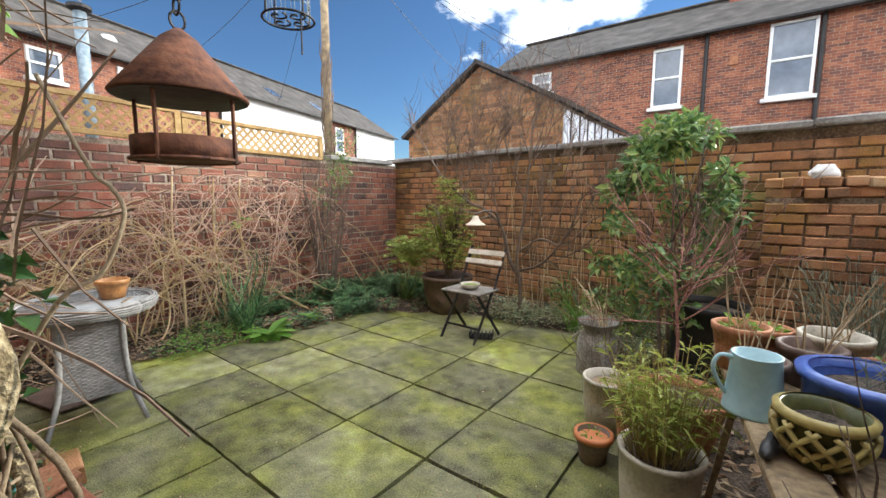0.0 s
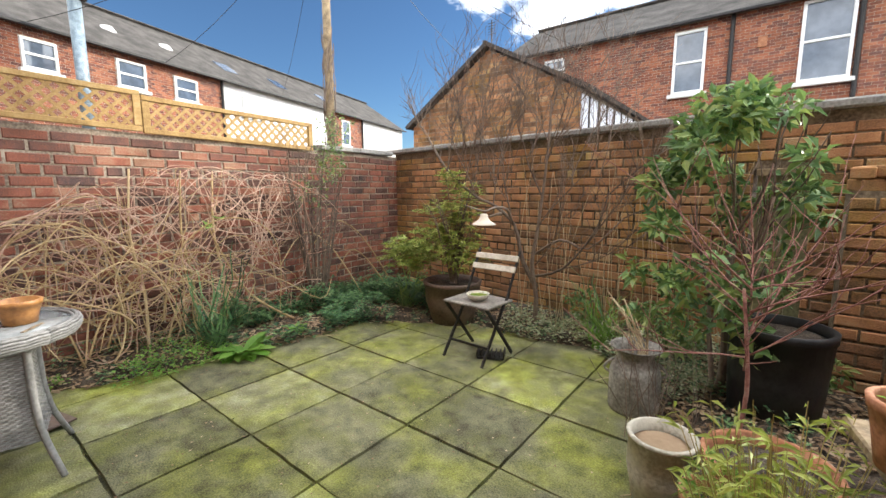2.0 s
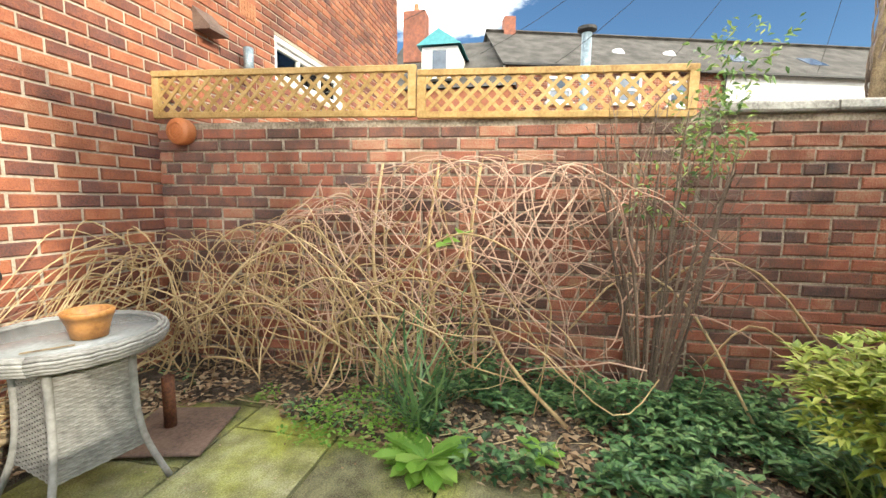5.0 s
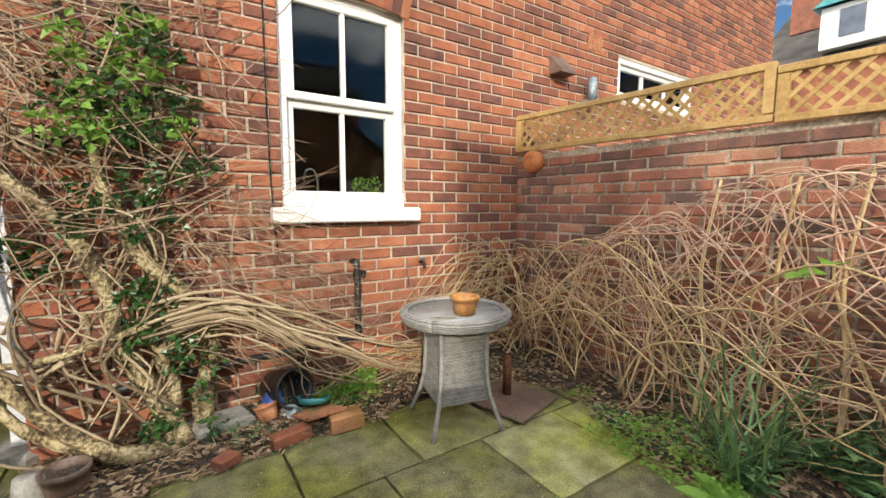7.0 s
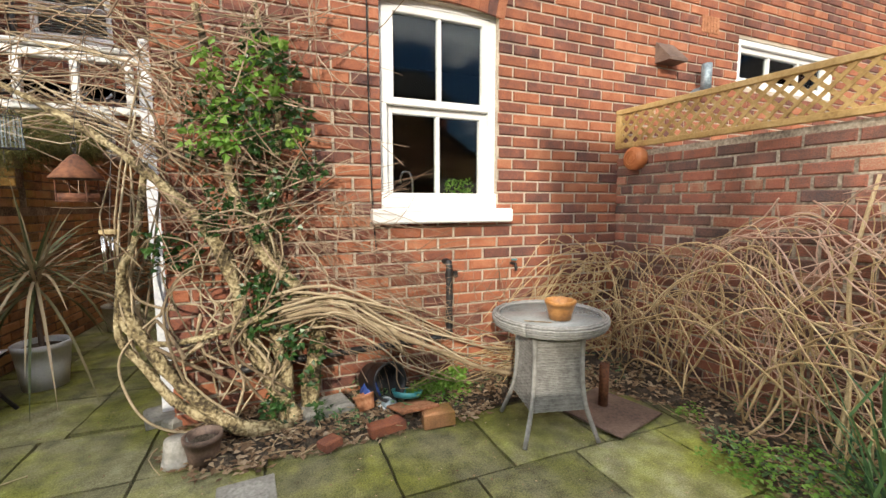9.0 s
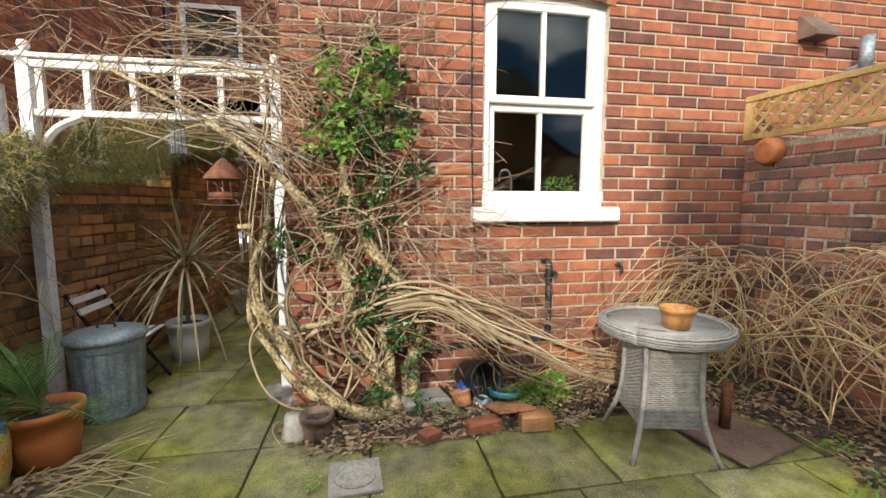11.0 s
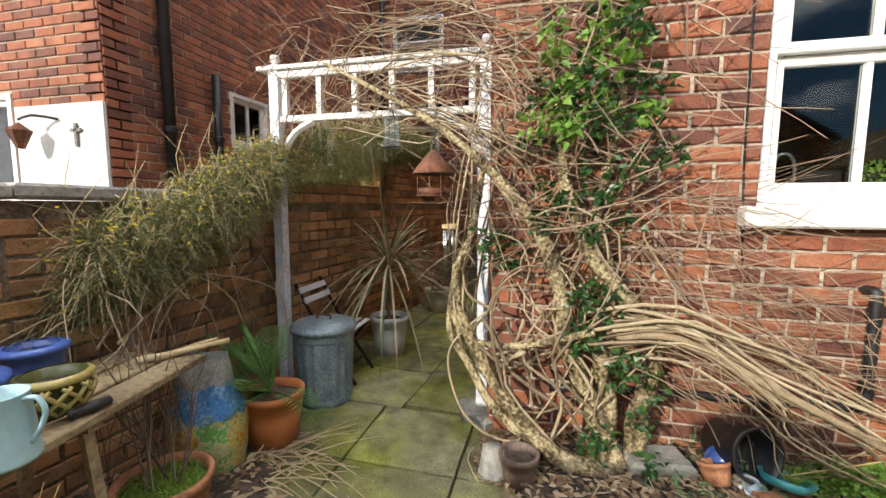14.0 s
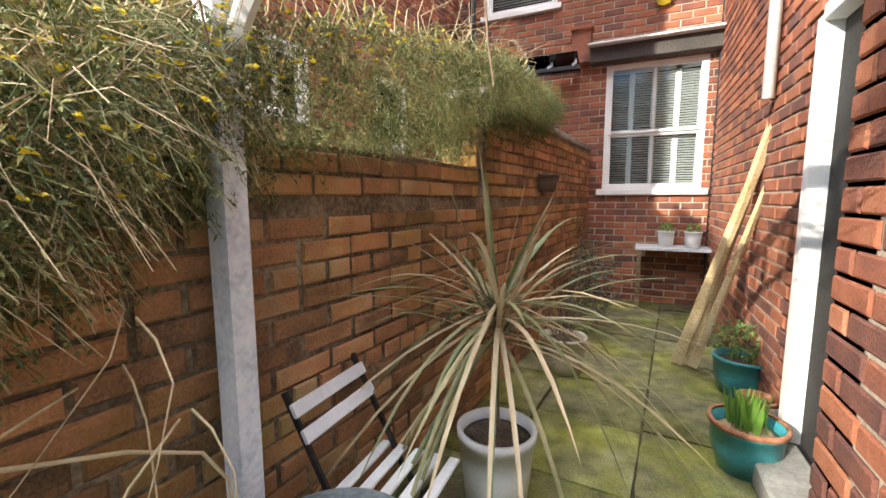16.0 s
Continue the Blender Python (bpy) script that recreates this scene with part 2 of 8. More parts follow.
M["gatepaint"] = mat("faded_green_gate_paint", [(0.1, 0.09, 0.045), (0.19, 0.18, 0.09), (0.25, 0.23, 0.12)], 4, 0.85, 0.3)
M["churn"] = mat("weathered_zinc_churn", [(0.13, 0.12, 0.1), (0.26, 0.24, 0.21), (0.42, 0.4, 0.36)], 7, 0.65, 0.3, 0.3)
M["concrete"] = mat("rough_concrete", [(0.22, 0.21, 0.19), (0.36, 0.35, 0.32)], 9, 0.95, 0.5)
M["polyblue"] = mat("blue_printed_sack", [(0.03, 0.13, 0.42), (0.1, 0.3, 0.62), (0.55, 0.62, 0.66)], 9, 0.35, 0.5)
M["polymix"] = mat("green_orange_printed_sack", [(0.15, 0.4, 0.08), (0.55, 0.55, 0.4), (0.6, 0.5, 0.06), (0.58, 0.16, 0.04)], 7, 0.35, 0.4, contrast=1.6)
M["polyclear"] = mat("cloudy_clear_polythene", [(0.26, 0.25, 0.24), (0.42, 0.41, 0.4), (0.55, 0.55, 0.55)], 5, 0.3, 0.5)


def leafmat(name, cols, trans=0.3, rough=0.5):
    return mat(name, cols, 6, rough, 0.0, 0, 30, "island", 0.8, trans)


M["leaf_dark"] = leafmat("dark_glossy_leaf", [(0.014, 0.045, 0.012), (0.03, 0.085, 0.02), (0.06, 0.13, 0.03)], 0.2, 0.35)
M["leaf_camellia"] = leafmat("camellia_leaf", [(0.06, 0.13, 0.05), (0.13, 0.24, 0.08), (0.22, 0.34, 0.1), (0.4, 0.44, 0.12)], 0.3, 0.35)
M["leaf_pieris"] = leafmat("pieris_leaf", [(0.1, 0.16, 0.03), (0.24, 0.31, 0.05), (0.42, 0.47, 0.1), (0.56, 0.57, 0.22)], 0.35, 0.45)
M["leaf_cover"] = leafmat("periwinkle_leaf", [(0.018, 0.055, 0.022), (0.05, 0.13, 0.05), (0.14, 0.26, 0.1), (0.24, 0.36, 0.15)], 0.2, 0.4)
M["leaf_bright"] = leafmat("fresh_green_leaf", [(0.1, 0.24, 0.03), (0.2, 0.38, 0.06), (0.32, 0.48, 0.12)], 0.4, 0.5)
M["leaf_jasmine"] = leafmat("jasmine_stem", [(0.04, 0.065, 0.02), (0.11, 0.14, 0.045), (0.23, 0.23, 0.075), (0.42, 0.36, 0.12)], 0.2, 0.6)
M["petal"] = leafmat("yellow_petal", [(0.6, 0.45, 0.02), (0.7, 0.55, 0.04)], 0.4, 0.6)
M["leaf_bamboo"] = leafmat("bamboo_leaf", [(0.16, 0.2, 0.03), (0.3, 0.36, 0.06), (0.45, 0.48, 0.12)], 0.4, 0.5)
M["cane"] = leafmat("bamboo_cane", [(0.22, 0.15, 0.05), (0.36, 0.27, 0.09), (0.42, 0.36, 0.13)], 0.0, 0.6)
M["leaf_palm"] = leafmat("palm_leaflet", [(0.05, 0.13, 0.03), (0.12, 0.26, 0.06), (0.24, 0.4, 0.12)], 0.3, 0.4)
M["leaf_cord"] = leafmat("cordyline_leaf", [(0.1, 0.14, 0.05), (0.27, 0.28, 0.13), (0.5, 0.44, 0.25), (0.66, 0.58, 0.4)], 0.2, 0.55)
M["leaf_cord_o"] = mat("cordyline_strap_leaf", [(0.08, 0.12, 0.05), (0.22, 0.23, 0.11), (0.46, 0.36, 0.22), (0.62, 0.52, 0.36)], 6, 0.5, 0.0, 0, 30, "object", 0.8, 0.2)
M["leaf_lav"] = leafmat("lavender_leaf", [(0.09, 0.11, 0.07), (0.17, 0.19, 0.13), (0.26, 0.27, 0.2)], 0.2, 0.7)
M["leaf_varieg"] = leafmat("variegated_leaf", [(0.08, 0.14, 0.04), (0.36, 0.38, 0.2), (0.58, 0.57, 0.42)], 0.3, 0.5)


# ---------- mesh tools ----------
class MB:
    """Collects vertices and faces for one mesh."""

    def __init__(self):
        self.v, self.f = [], []

    def add(self, verts, faces):
        o = len(self.v)
        self.v.extend(tuple(p) for p in verts)
        self.f.extend(tuple(i + o for i in q) for q in faces)
        return self

    def box(self, c, s, rot=None, ch=0.0):
        hx, hy, hz = s[0] / 2, s[1] / 2, s[2] / 2
        if ch:
            vs = []
            for z in (-hz, hz):
                for sx, sy in ((-1, -1), (1, -1), (1, 1), (-1, 1)):
                    vs.append(Vector((sx * (hx - ch), sy * (hy - ch), z)))
            for z in (-hz + ch, hz - ch):
                for sx, sy in ((-1, -1), (1, -1), (1, 1), (-1, 1)):
                    vs.append(Vector((sx * hx, sy * hy, z)))
            fs = [(3, 2, 1, 0), (4, 5, 6, 7)]
            for i in range(4):
                j = (i + 1) % 4
                fs += [(i, j, 8 + j, 8 + i), (8 + i, 8 + j, 12 + j, 12 + i), (12 + i, 12 + j, 4 + j, 4 + i)]
        else:
            vs = [Vector((x, y, z)) for z in (-hz, hz) for x, y in ((-hx, -hy), (hx, -hy), (hx, hy), (-hx, hy))]
            fs = [(3, 2, 1, 0), (4, 5, 6, 7), (0, 1, 5, 4), (1, 2, 6, 5), (2, 3, 7, 6), (3, 0, 4, 7)]
        if rot is not None:
            vs = [rot @ p for p in vs]
        c = Vector(c)
        return self.add([p + c for p in vs], fs)

    def span(self, a, b, w, h, ch=0.0, up=(0, 0, 1)):
        """A bar from a to b, w wide and h deep."""
        a, b = Vector(a), Vector(b)
        d = (b - a)
        x = d.normalized()
        u = Vector(up)
        if abs(x.dot(u)) > 0.99:
            u = Vector((0, 1, 0))
        y = u.cross(x).normalized()
        z = x.cross(y)
        r = Matrix((x, y, z)).transposed()
        return self.box((a + b) / 2, (d.length, w, h), r, ch)

    def lathe(self, prof, c=(0, 0, 0), seg=24, rot=None, close=False, hollow=False):
        vs, fs = [], []
        c = Vector(c)
        for r, z in prof:
            for k in range(seg):
                a = 2 * math.pi * k / seg
                p = Vector((r * math.cos(a), r * math.sin(a), z))
                vs.append((rot @ p if rot is not None else p) + c)
        for i in range(len(prof) - 1):
            for k in range(seg):
                k2 = (k + 1) % seg
                fs.append((i * seg + k, i * seg + k2, (i + 1) * seg + k2, (i + 1) * seg + k))
        if prof[0][0] > 1e-4 and not hollow:
            fs.append(tuple(range(seg))[::-1])
        if prof[-1][0] > 1e-4 and close:
            fs.append(tuple((len(prof) - 1) * seg + k for k in range(seg)))
        return self.add(vs, fs)

    def tube(self, pts, r0, r1=None, sides=5, smooth=2, rr=None):
        pts = [Vector(p) for p in pts]
        if smooth and len(pts) > 2:
            q = []
            for i in range(len(pts) - 1):
                p0, p1, p2, p3 = pts[max(i - 1, 0)], pts[i], pts[i + 1], pts[min(i + 2, len(pts) - 1)]
                for s in range(smooth):
                    t = s / smooth
                    q.append(0.5 * ((2 * p1) + (p2 - p0) * t + (2 * p0 - 5 * p1 + 4 * p2 - p3) * t * t + (3 * p1 - p0 - 3 * p2 + p3) * t ** 3))
            q.append(pts[-1])
            pts = q
        r1 = r0 if r1 is None else r1
        n = len(pts)
        vs, fs = [], []
        nrm = None
        for i, p in enumerate(pts):
            d = (pts[min(i + 1, n - 1)] - pts[max(i - 1, 0)])
            d = d.normalized() if d.length > 1e-9 else Vector((0, 0, 1))
            if nrm is None:
                nrm = d.orthogonal().normalized()
            else:
                nrm = (nrm - d * nrm.dot(d))
                nrm = nrm.normalized() if nrm.length > 1e-6 else d.orthogonal().normalized()
            b = d.cross(nrm)
            r = r0 + (r1 - r0) * i / max(n - 1, 1)
            if rr:
                r *= 1 + rr * noise.noise(p * 9)
            for k in range(sides):
                a = 2 * math.pi * k / sides
                vs.append(p + (nrm * math.cos(a) + b * math.sin(a)) * r)
        for i in range(n - 1):
            for k in range(sides):
                k2 = (k + 1) % sides
                fs.append((i * sides + k, i * sides + k2, (i + 1) * sides + k2, (i + 1) * sides + k))
        fs.append(tuple(range(sides))[::-1])
        fs.append(tuple((n - 1) * sides + k for k in range(sides)))
        return self.add(vs, fs)

    def leaf(self, p, d, length, width, fold=0.25, up=None, droop=0.15):
        """A folded pointed leaf from p along d."""
        p, d = Vector(p), Vector(d).normalized()
        u = Vector(up) if up is not None else Vector((random.uniform(-1, 1), random.uniform(-1, 1), random.uniform(0.3, 1)))
        s = d.cross(u)
        s = s.normalized() if s.length > 1e-4 else d.orthogonal().normalized()
        u = s.cross(d)
        m = p + d * length * 0.45
        e = p + d * length - Vector((0, 0, droop * length))
        h = u * (width * fold)
        return self.add([p, m + s * width / 2 + h, m, m - s * width / 2 + h, e], [(0, 1, 2), (0, 2, 3), (1, 4, 2), (2, 4, 3)])

    def strap(self, pts, w0, w1, side):
        """A long strap leaf through the points."""
        side = Vector(side).normalized()
        n = len(pts)
        vs, fs = [], []
        for i, p in enumerate(pts):
            t = i / (n - 1)
            w = (w0 * (1 - t) + w1 * t) * min(1.0, 0.5 + 3 * t) * (1 if t < 0.7 else (1 - t) / 0.3 + 0.05)
            p = Vector(p)
            vs += [p - side * w / 2, p + Vector((0, 0, -w * 0.2)), p + side * w / 2]
        for i in range(n - 1):
            a, b = i * 3, (i + 1) * 3
            fs += [(a, a + 1, b + 1, b), (a + 1, a + 2, b + 2, b + 1)]
        return self.add(vs, fs)

    def mesh(self, name, m, smooth=False):
        me = bpy.data.meshes.new(name)
        me.from_pydata([tuple(p) for p in self.v], [], self.f)
        if smooth:
            me.polygons.foreach_set("use_smooth", [True] * len(me.polygons))
        me.materials.append(m)
        me.update()
        return me


class Split:
    """Collects each tube as a mesh of its own."""

    def __init__(self):
        self.all = []

    def tube(self, *a, **k):
        self.all.append(MB().tube(*a, **k))


def part_each(name, split, m, parent):
    for mb in split.all:
        part(name, mb, m, parent, smooth=True)


def part(name, mb, m, parent=None, label="", smooth=False):
    ob = new(name, mb.mesh(name, m, smooth))
    if parent is not None:
        ob.parent = parent
    if label:
        ob["label"] = label
    return ob


def thing(name, label, category, at=(0, 0, 0), rz=0.0, group="", kind=""):
    e = new(name)
    e.matrix_basis = pose(*at, 0, 0, rz)
    return tagged(e, label, category, group, kind)


def rnd(a, b):
    return random.uniform(a, b)


# ---------- plan ----------
def ease(a, b, v):
    t = max(0.0, min(1.0, (v - a) / (b - a)))
    return t * t * (3 - 2 * t)


def settle(x, y):
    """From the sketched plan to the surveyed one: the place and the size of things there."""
    n = ease(0.6, 2.0, y)
    ax, ay, af = x + 0.07 * n, y + 0.02 - 0.09 * ease(0.45, 1.1, y), 0.945 + 0.055 * n
    bx = 0.9 * x + 0.06 * max(y, -3.0) - 0.02
    by = 0.87 * y + 0.1 if y > -2.75 else -2.29 + (y + 2.75) * 0.623
    w = ease(-0.3, 0.45, x) * (1 - ease(1.6, 2.3, y))
    return ax + (bx - ax) * w, ay + (by - ay) * w, af + (0.9 - af) * w


# ---------- brick walls ----------
COURSE, LEN, GAP = 0.083, 0.225, 0.013


def brick_mesh(w, h, d, ch, name, m):
    """A brick with its back at y=0 and its face at y=-d, middle at the origin."""
    x, z = w / 2, h / 2
    vs = [(-x, 0, -z), (x, 0, -z), (x, 0, z), (-x, 0, z), (-x, -d + ch, -z), (x, -d + ch, -z), (x, -d + ch, z), (-x, -d + ch, z),
          (-x + ch, -d, -z + ch), (x - ch, -d, -z + ch), (x - ch, -d, z - ch), (-x + ch, -d, z - ch)]
    fs = [(8, 9, 10, 11)]
    for i in range(4):
        j = (i + 1) % 4
        fs += [(i, j, 4 + j, 4 + i), (4 + i, 4 + j, 8 + j, 8 + i)]
    return MB().add(vs, fs).mesh(name, m) if m else (vs, fs)


def brick_wall(name, a, b, z0, z1, key, mortar, label, holes=(), thick=0.22, singles=None, both=False, wob=0.004, course=COURSE):
    """A wall from a to b in plan, whose seen face looks to the right of a->b; holes: (u0, u1, z0, z1) along it."""
    a, b = Vector((*a, 0)), Vector((*b, 0))
    d = (b - a)
    L = d.length
    x = d.normalized()
    out = Vector((x.y, -x.x, 0))
    root = thing(name, label, "wall", kind="structure")
    us = sorted({0.0, L, *[h[0] for h in holes], *[h[1] for h in holes]})
    zs = sorted({z0, z1, *[h[2] for h in holes], *[h[3] for h in holes]})
    us, zs = [u for u in us if 0 <= u <= L], [z for z in zs if z0 <= z <= z1]
    core = MB()
    for i in range(len(us) - 1):
        for j in range(len(zs) - 1):
            um, zm = (us[i] + us[i + 1]) / 2, (zs[j] + zs[j + 1]) / 2
            if any(h[0] < um < h[1] and h[2] < zm < h[3] for h in holes):
                continue
            c = a + x * um - out * (thick / 2) + Vector((0, 0, zm))
            core.box(c, (us[i + 1] - us[i], thick, zs[j + 1] - zs[j]), Matrix((x, -out, (0, 0, 1))).transposed())
    part("wall_core", core, M[mortar], root)
    run = MB()
    shared = {}
    rot = Matrix((x, -out, Vector((0, 0, 1)))).transposed().to_4x4()
    rows = int((z1 - z0) / course)
    count = 0
    for r in range(rows):
        zc = z0 + (r + 0.5) * course
        head = r % 5 == 3 and key != "house"
        bl = LEN / 2 - GAP / 2 if head else LEN
        step = bl + GAP
        u = -(step / 2 if r % 2 else 0.0) - (0.06 if head else 0)
        while u < L:
            segs = [(max(u, 0.0), min(u + bl, L))]
            for h in holes:
                if h[2] < zc + course * 0.3 and h[3] > zc - course * 0.3:
                    nx = []
                    for s0, s1 in segs:
                        if s1 <= h[0] or s0 >= h[1]:
                            nx.append((s0, s1))
                        else:
                            if s0 < h[0]:
                                nx.append((s0, h[0]))
                            if s1 > h[1]:
                                nx.append((h[1], s1))
                    segs = nx
            for s0, s1 in segs:
                if s1 - s0 < 0.025:
                    continue
                um = (s0 + s1) / 2
                pos = a + x * um + out * (0.003 + rnd(-wob, wob) * 0.5) + Vector((0, 0, zc + rnd(-wob, wob) * 0.4))
                tilt = Matrix.Rotation(rnd(-1, 1) * wob * 1.2, 4, "Y")
                if singles and singles[0] < um < singles[1] and singles[2] < zc < singles[3] and count < 300:
                    w = round((s1 - s0) * 50) / 50
                    if w not in shared:
                        shared[w] = brick_mesh(w, course - GAP, 0.009, 0.0065, "brick", M[key + "_o"])
                    o = new("brick", shared[w])
                    o.parent = root
                    o.matrix_basis = Matrix.Translation(pos) @ rot @ tilt
                    count += 1
                else:
                    vs, fs = brick_mesh(s1 - s0, course - GAP, 0.009, 0.0065, "", None)
                    mm = Matrix.Translation(pos) @ rot @ tilt
                    run.add([mm @ Vector(p) for p in vs], fs)
            u += step
    o = part("brick_run", run, M[key + "_i"], root)
    o["kind"] = "stuff"
    return root


# ---------- ground and paving ----------
SKETCH = [(-2.62, 1.45), (-2.4, 1.75), (-2.32, 2.2), (-2.14, 2.84), (-2.1, 3.7), (-1.8, 3.95), (-1.2, 4.35), (-0.6, 4.32), (-0.05, 4.45), (0.2, 4.2), (0.6, 3.6),
         (0.85, 3.0), (1.05, 2.4), (1.3, 1.4), (1.45, 1.05), (2.3, 0.9), (2.3, -6.8), (0.3, -6.8), (0.3, 0.3), (0.5, 0.55), (0.42, 0.75), (0.2, 1.02), (-0.8, 1.0), (-1.25, 0.98), (-1.6, 0.8), (-2.2, 0.85)]
PATIO = [settle(x, y)[:2] for x, y in SKETCH]


def inside(x, y, poly):
    c = False
    for i in range(len(poly)):
        (x1, y1), (x2, y2) = poly[i], poly[i - 1]
        if (y1 > y) != (y2 > y) and x < (x2 - x1) * (y - y1) / (y2 - y1) + x1:
            c = not c
    return c


def edge_dist(x, y, poly):
    best = 9
    for i in range(len(poly)):
        (x1, y1), (x2, y2) = poly[i], poly[i - 1]
        dx, dy = x2 - x1, y2 - y1
        t = max(0, min(1, ((x - x1) * dx + (y - y1) * dy) / (dx * dx + dy * dy)))
        best = min(best, math.hypot(x - x1 - t * dx, y - y1 - t * dy))
    return best


def soil_z(x, y):
    s = edge_dist(x, y, PATIO) * (-1 if inside(x, y, PATIO) else 1)
    s += 0.05 * noise.noise(Vector((x * 4, y * 4, 3)))
    base = -0.05 + 0.075 * max(0, min(1, (s + 0.02) / 0.06))
    if s > 0:
        base += 0.03 * noise.noise(Vector((x * 5, y * 5, 0))) + min(s, 0.5) * 0.06 + 0.012 * noise.noise(Vector((x * 30, y * 30, 0)))
    return base


gm = MB()
gm.add([(-400, -400, -0.12), (400, -400, -0.12), (400, 400, -0.12), (-400, 400, -0.12)], [(0, 1, 2, 3)])
g = part("ground", gm, M["soil"])
tagged(g, "dark bare earth reaching beyond the yard walls", "ground", kind="structure")
sm = MB()
nx, ny = 90, 100
vs = []
for j in range(ny + 1):
    for i in range(nx + 1):
        x, y = -3.1 + 5.45 * i / nx, -0.6 + 5.75 * j / ny
        vs.append((x, y, soil_z(x, y)))
fs = [(j * (nx + 1) + i, j * (nx + 1) + i + 1, (j + 1) * (nx + 1) + i + 1, (j + 1) * (nx + 1) + i) for j in range(ny) for i in range(nx)]
sm.add(vs, fs)
s_ob = part("soil_bed", sm, M["soil"], smooth=True)
tagged(s_ob, "dark crumbly garden soil beside mossy paving", "soil", kind="structure")

pave = thing("pavement", "mossy square concrete paving slabs with dark joints", "paving", kind="structure")
jb = MB().box((0, -1.3, -0.055), (5.2, 11.2, 0.05))
part("joint_bed", jb, M["moss"], pave, "dark moss and dirt in the joints")


def slab_mesh(w, h):
    mb = MB()
    n = 6
    vs = []
    for j in range(n + 1):
        for i in range(n + 1):
            u, v = i / n - 0.5, j / n - 0.5
            e = min(i, n - i, j, n - j)
            vs.append((u * w + (rnd(-0.004, 0.004) if e == 0 else 0), v * h + (rnd(-0.004, 0.004) if e == 0 else 0), -0.006 if e == 0 else rnd(-0.0015, 0.0015)))
    fs = [(j * (n + 1) + i, j * (n + 1) + i + 1, (j + 1) * (n + 1) + i + 1, (j + 1) * (n + 1) + i) for j in range(n) for i in range(n)]
    ring = [i for i in range(n + 1)] + [(j * (n + 1) + n) for j in range(1, n + 1)] + [n * (n + 1) + i for i in range(n - 1, -1, -1)] + [j * (n + 1) for j in range(n - 1, 0, -1)]
    k = len(vs)
    vs += [(vs[r][0], vs[r][1], -0.045) for r in ring]
    fs += [(ring[(q + 1) % len(ring)], ring[q], k + q, k + (q + 1) % len(ring)) for q in range(len(ring))]
    mb.add(vs, fs)
    return mb.mesh("paving_slab", M["slab"])


SLABS = [slab_mesh(0.573, 0.573) for _ in range(5)]


def lay_slab(k, cx, cy, rz):
    if not any(inside(cx + a, cy + b, PATIO) for a in (-0.27, 0, 0.27) for b in (-0.27, 0, 0.27)):
        return
    o = new("paving_slab", SLABS[k % 5])
    o.parent = pave
    o.matrix_basis = pose(cx, cy, rnd(-0.004, 0.002), rnd(-0.35, 0.35), rnd(-0.35, 0.35), rz + rnd(-0.5, 0.5) + random.choice((0, 180)))


for ix in range(-5, 4):
    for iy in range(0, 5):
        lay_slab(ix * 3 + iy, -0.43 + 0.588 * (ix + 0.5), 1.46 + 0.588 * (iy + 0.5), 0)
    for iy in (-1, -2):
        if iy == -1 or ix > 0:
            lay_slab(ix * 3 + iy, -0.65 + 0.588 * (ix + 0.5), 1.46 + 0.588 * (iy + 0.5), 0)
for iy in range(-9, 0):
    for ix in range(-1, 2):
        cy = 0.27 + 0.588 * (iy + 0.5)
        lay_slab(ix * 3 + iy, 1.0 + 0.07 * (cy - 0.2) + 0.588 * (ix + 0.5), cy, -4)

# ---------- yard walls ----------
brick_wall("wall_west", (-2.86, 0.40), (-3.155, 5.36), 0.0, 21 * COURSE, "yard", "mortar_dark", "old red brick yard wall with stained mortar", singles=(0.3, 3.7, 0.6, 1.66), wob=0.009, course=0.0775)
brick_wall("wall_north", (-3.17, 5.345), (2.25, 4.655), 0.0, 1.78, "moss", "mortar_moss", "mossy orange brick yard wall with stone coping", holes=[(4.14, 4.47, 0.0, 1.42)], singles=(0.8, 3.7, 0.6, 1.7), wob=0.009, course=0.0775)
brick_wall("wall_east", (2.31, 4.7), (1.56, -4.75), 0.0, 1.30, "moss", "mortar_moss", "low damp brick boundary wall beside the path", singles=(2.6, 5.6, 0.2, 1.42), wob=0.009, course=0.0775)
brick_wall("wall_east_middle", (1.9655, 0.36), (1.8275, -1.38), 1.30, 1.47, "moss", "mortar_moss", "stepped up stretch of brick boundary wall", wob=0.008, course=0.0775)
brick_wall("wall_east_upper", (1.8205, -1.47), (1.56, -4.75), 1.30, 1.88, "moss", "mortar_moss", "taller stretch of brick boundary wall along the passage", wob=0.008, course=0.0775)
brick_wall("wall_east_end", (2.045, -1.375), (1.828, -1.375), 1.47, 1.88, "moss", "mortar_moss", "brick end of the taller boundary wall", thick=0.09)
brick_wall("wall_stub", (1.41, 4.44), (2.12, 4.44), 0.0, 1.27, "moss", "mortar_moss", "broken low brick wall with loose bricks on top", wob=0.014, thick=0.24, course=0.0775)


def coping(name, a, b, z, w, label, side=0.0):
    root = thing(name, label, "coping", kind="structure")
    a, b = Vector((*a, z)), Vector((*b, z))
    n = max(1, round((b - a).length / 0.6))
    for k in range(n):
        p, q = a.lerp(b, k / n), a.lerp(b, (k + 1) / n)
        d = (q - p).normalized() * 0.004
        mb = MB().span(p + d + Vector((0, 0, rnd(-0.006, 0.006))), q - d + Vector((0, 0, rnd(-0.006, 0.006))), w, 0.06, 0.012)
        part("coping_stone", mb, M["coping"], root)


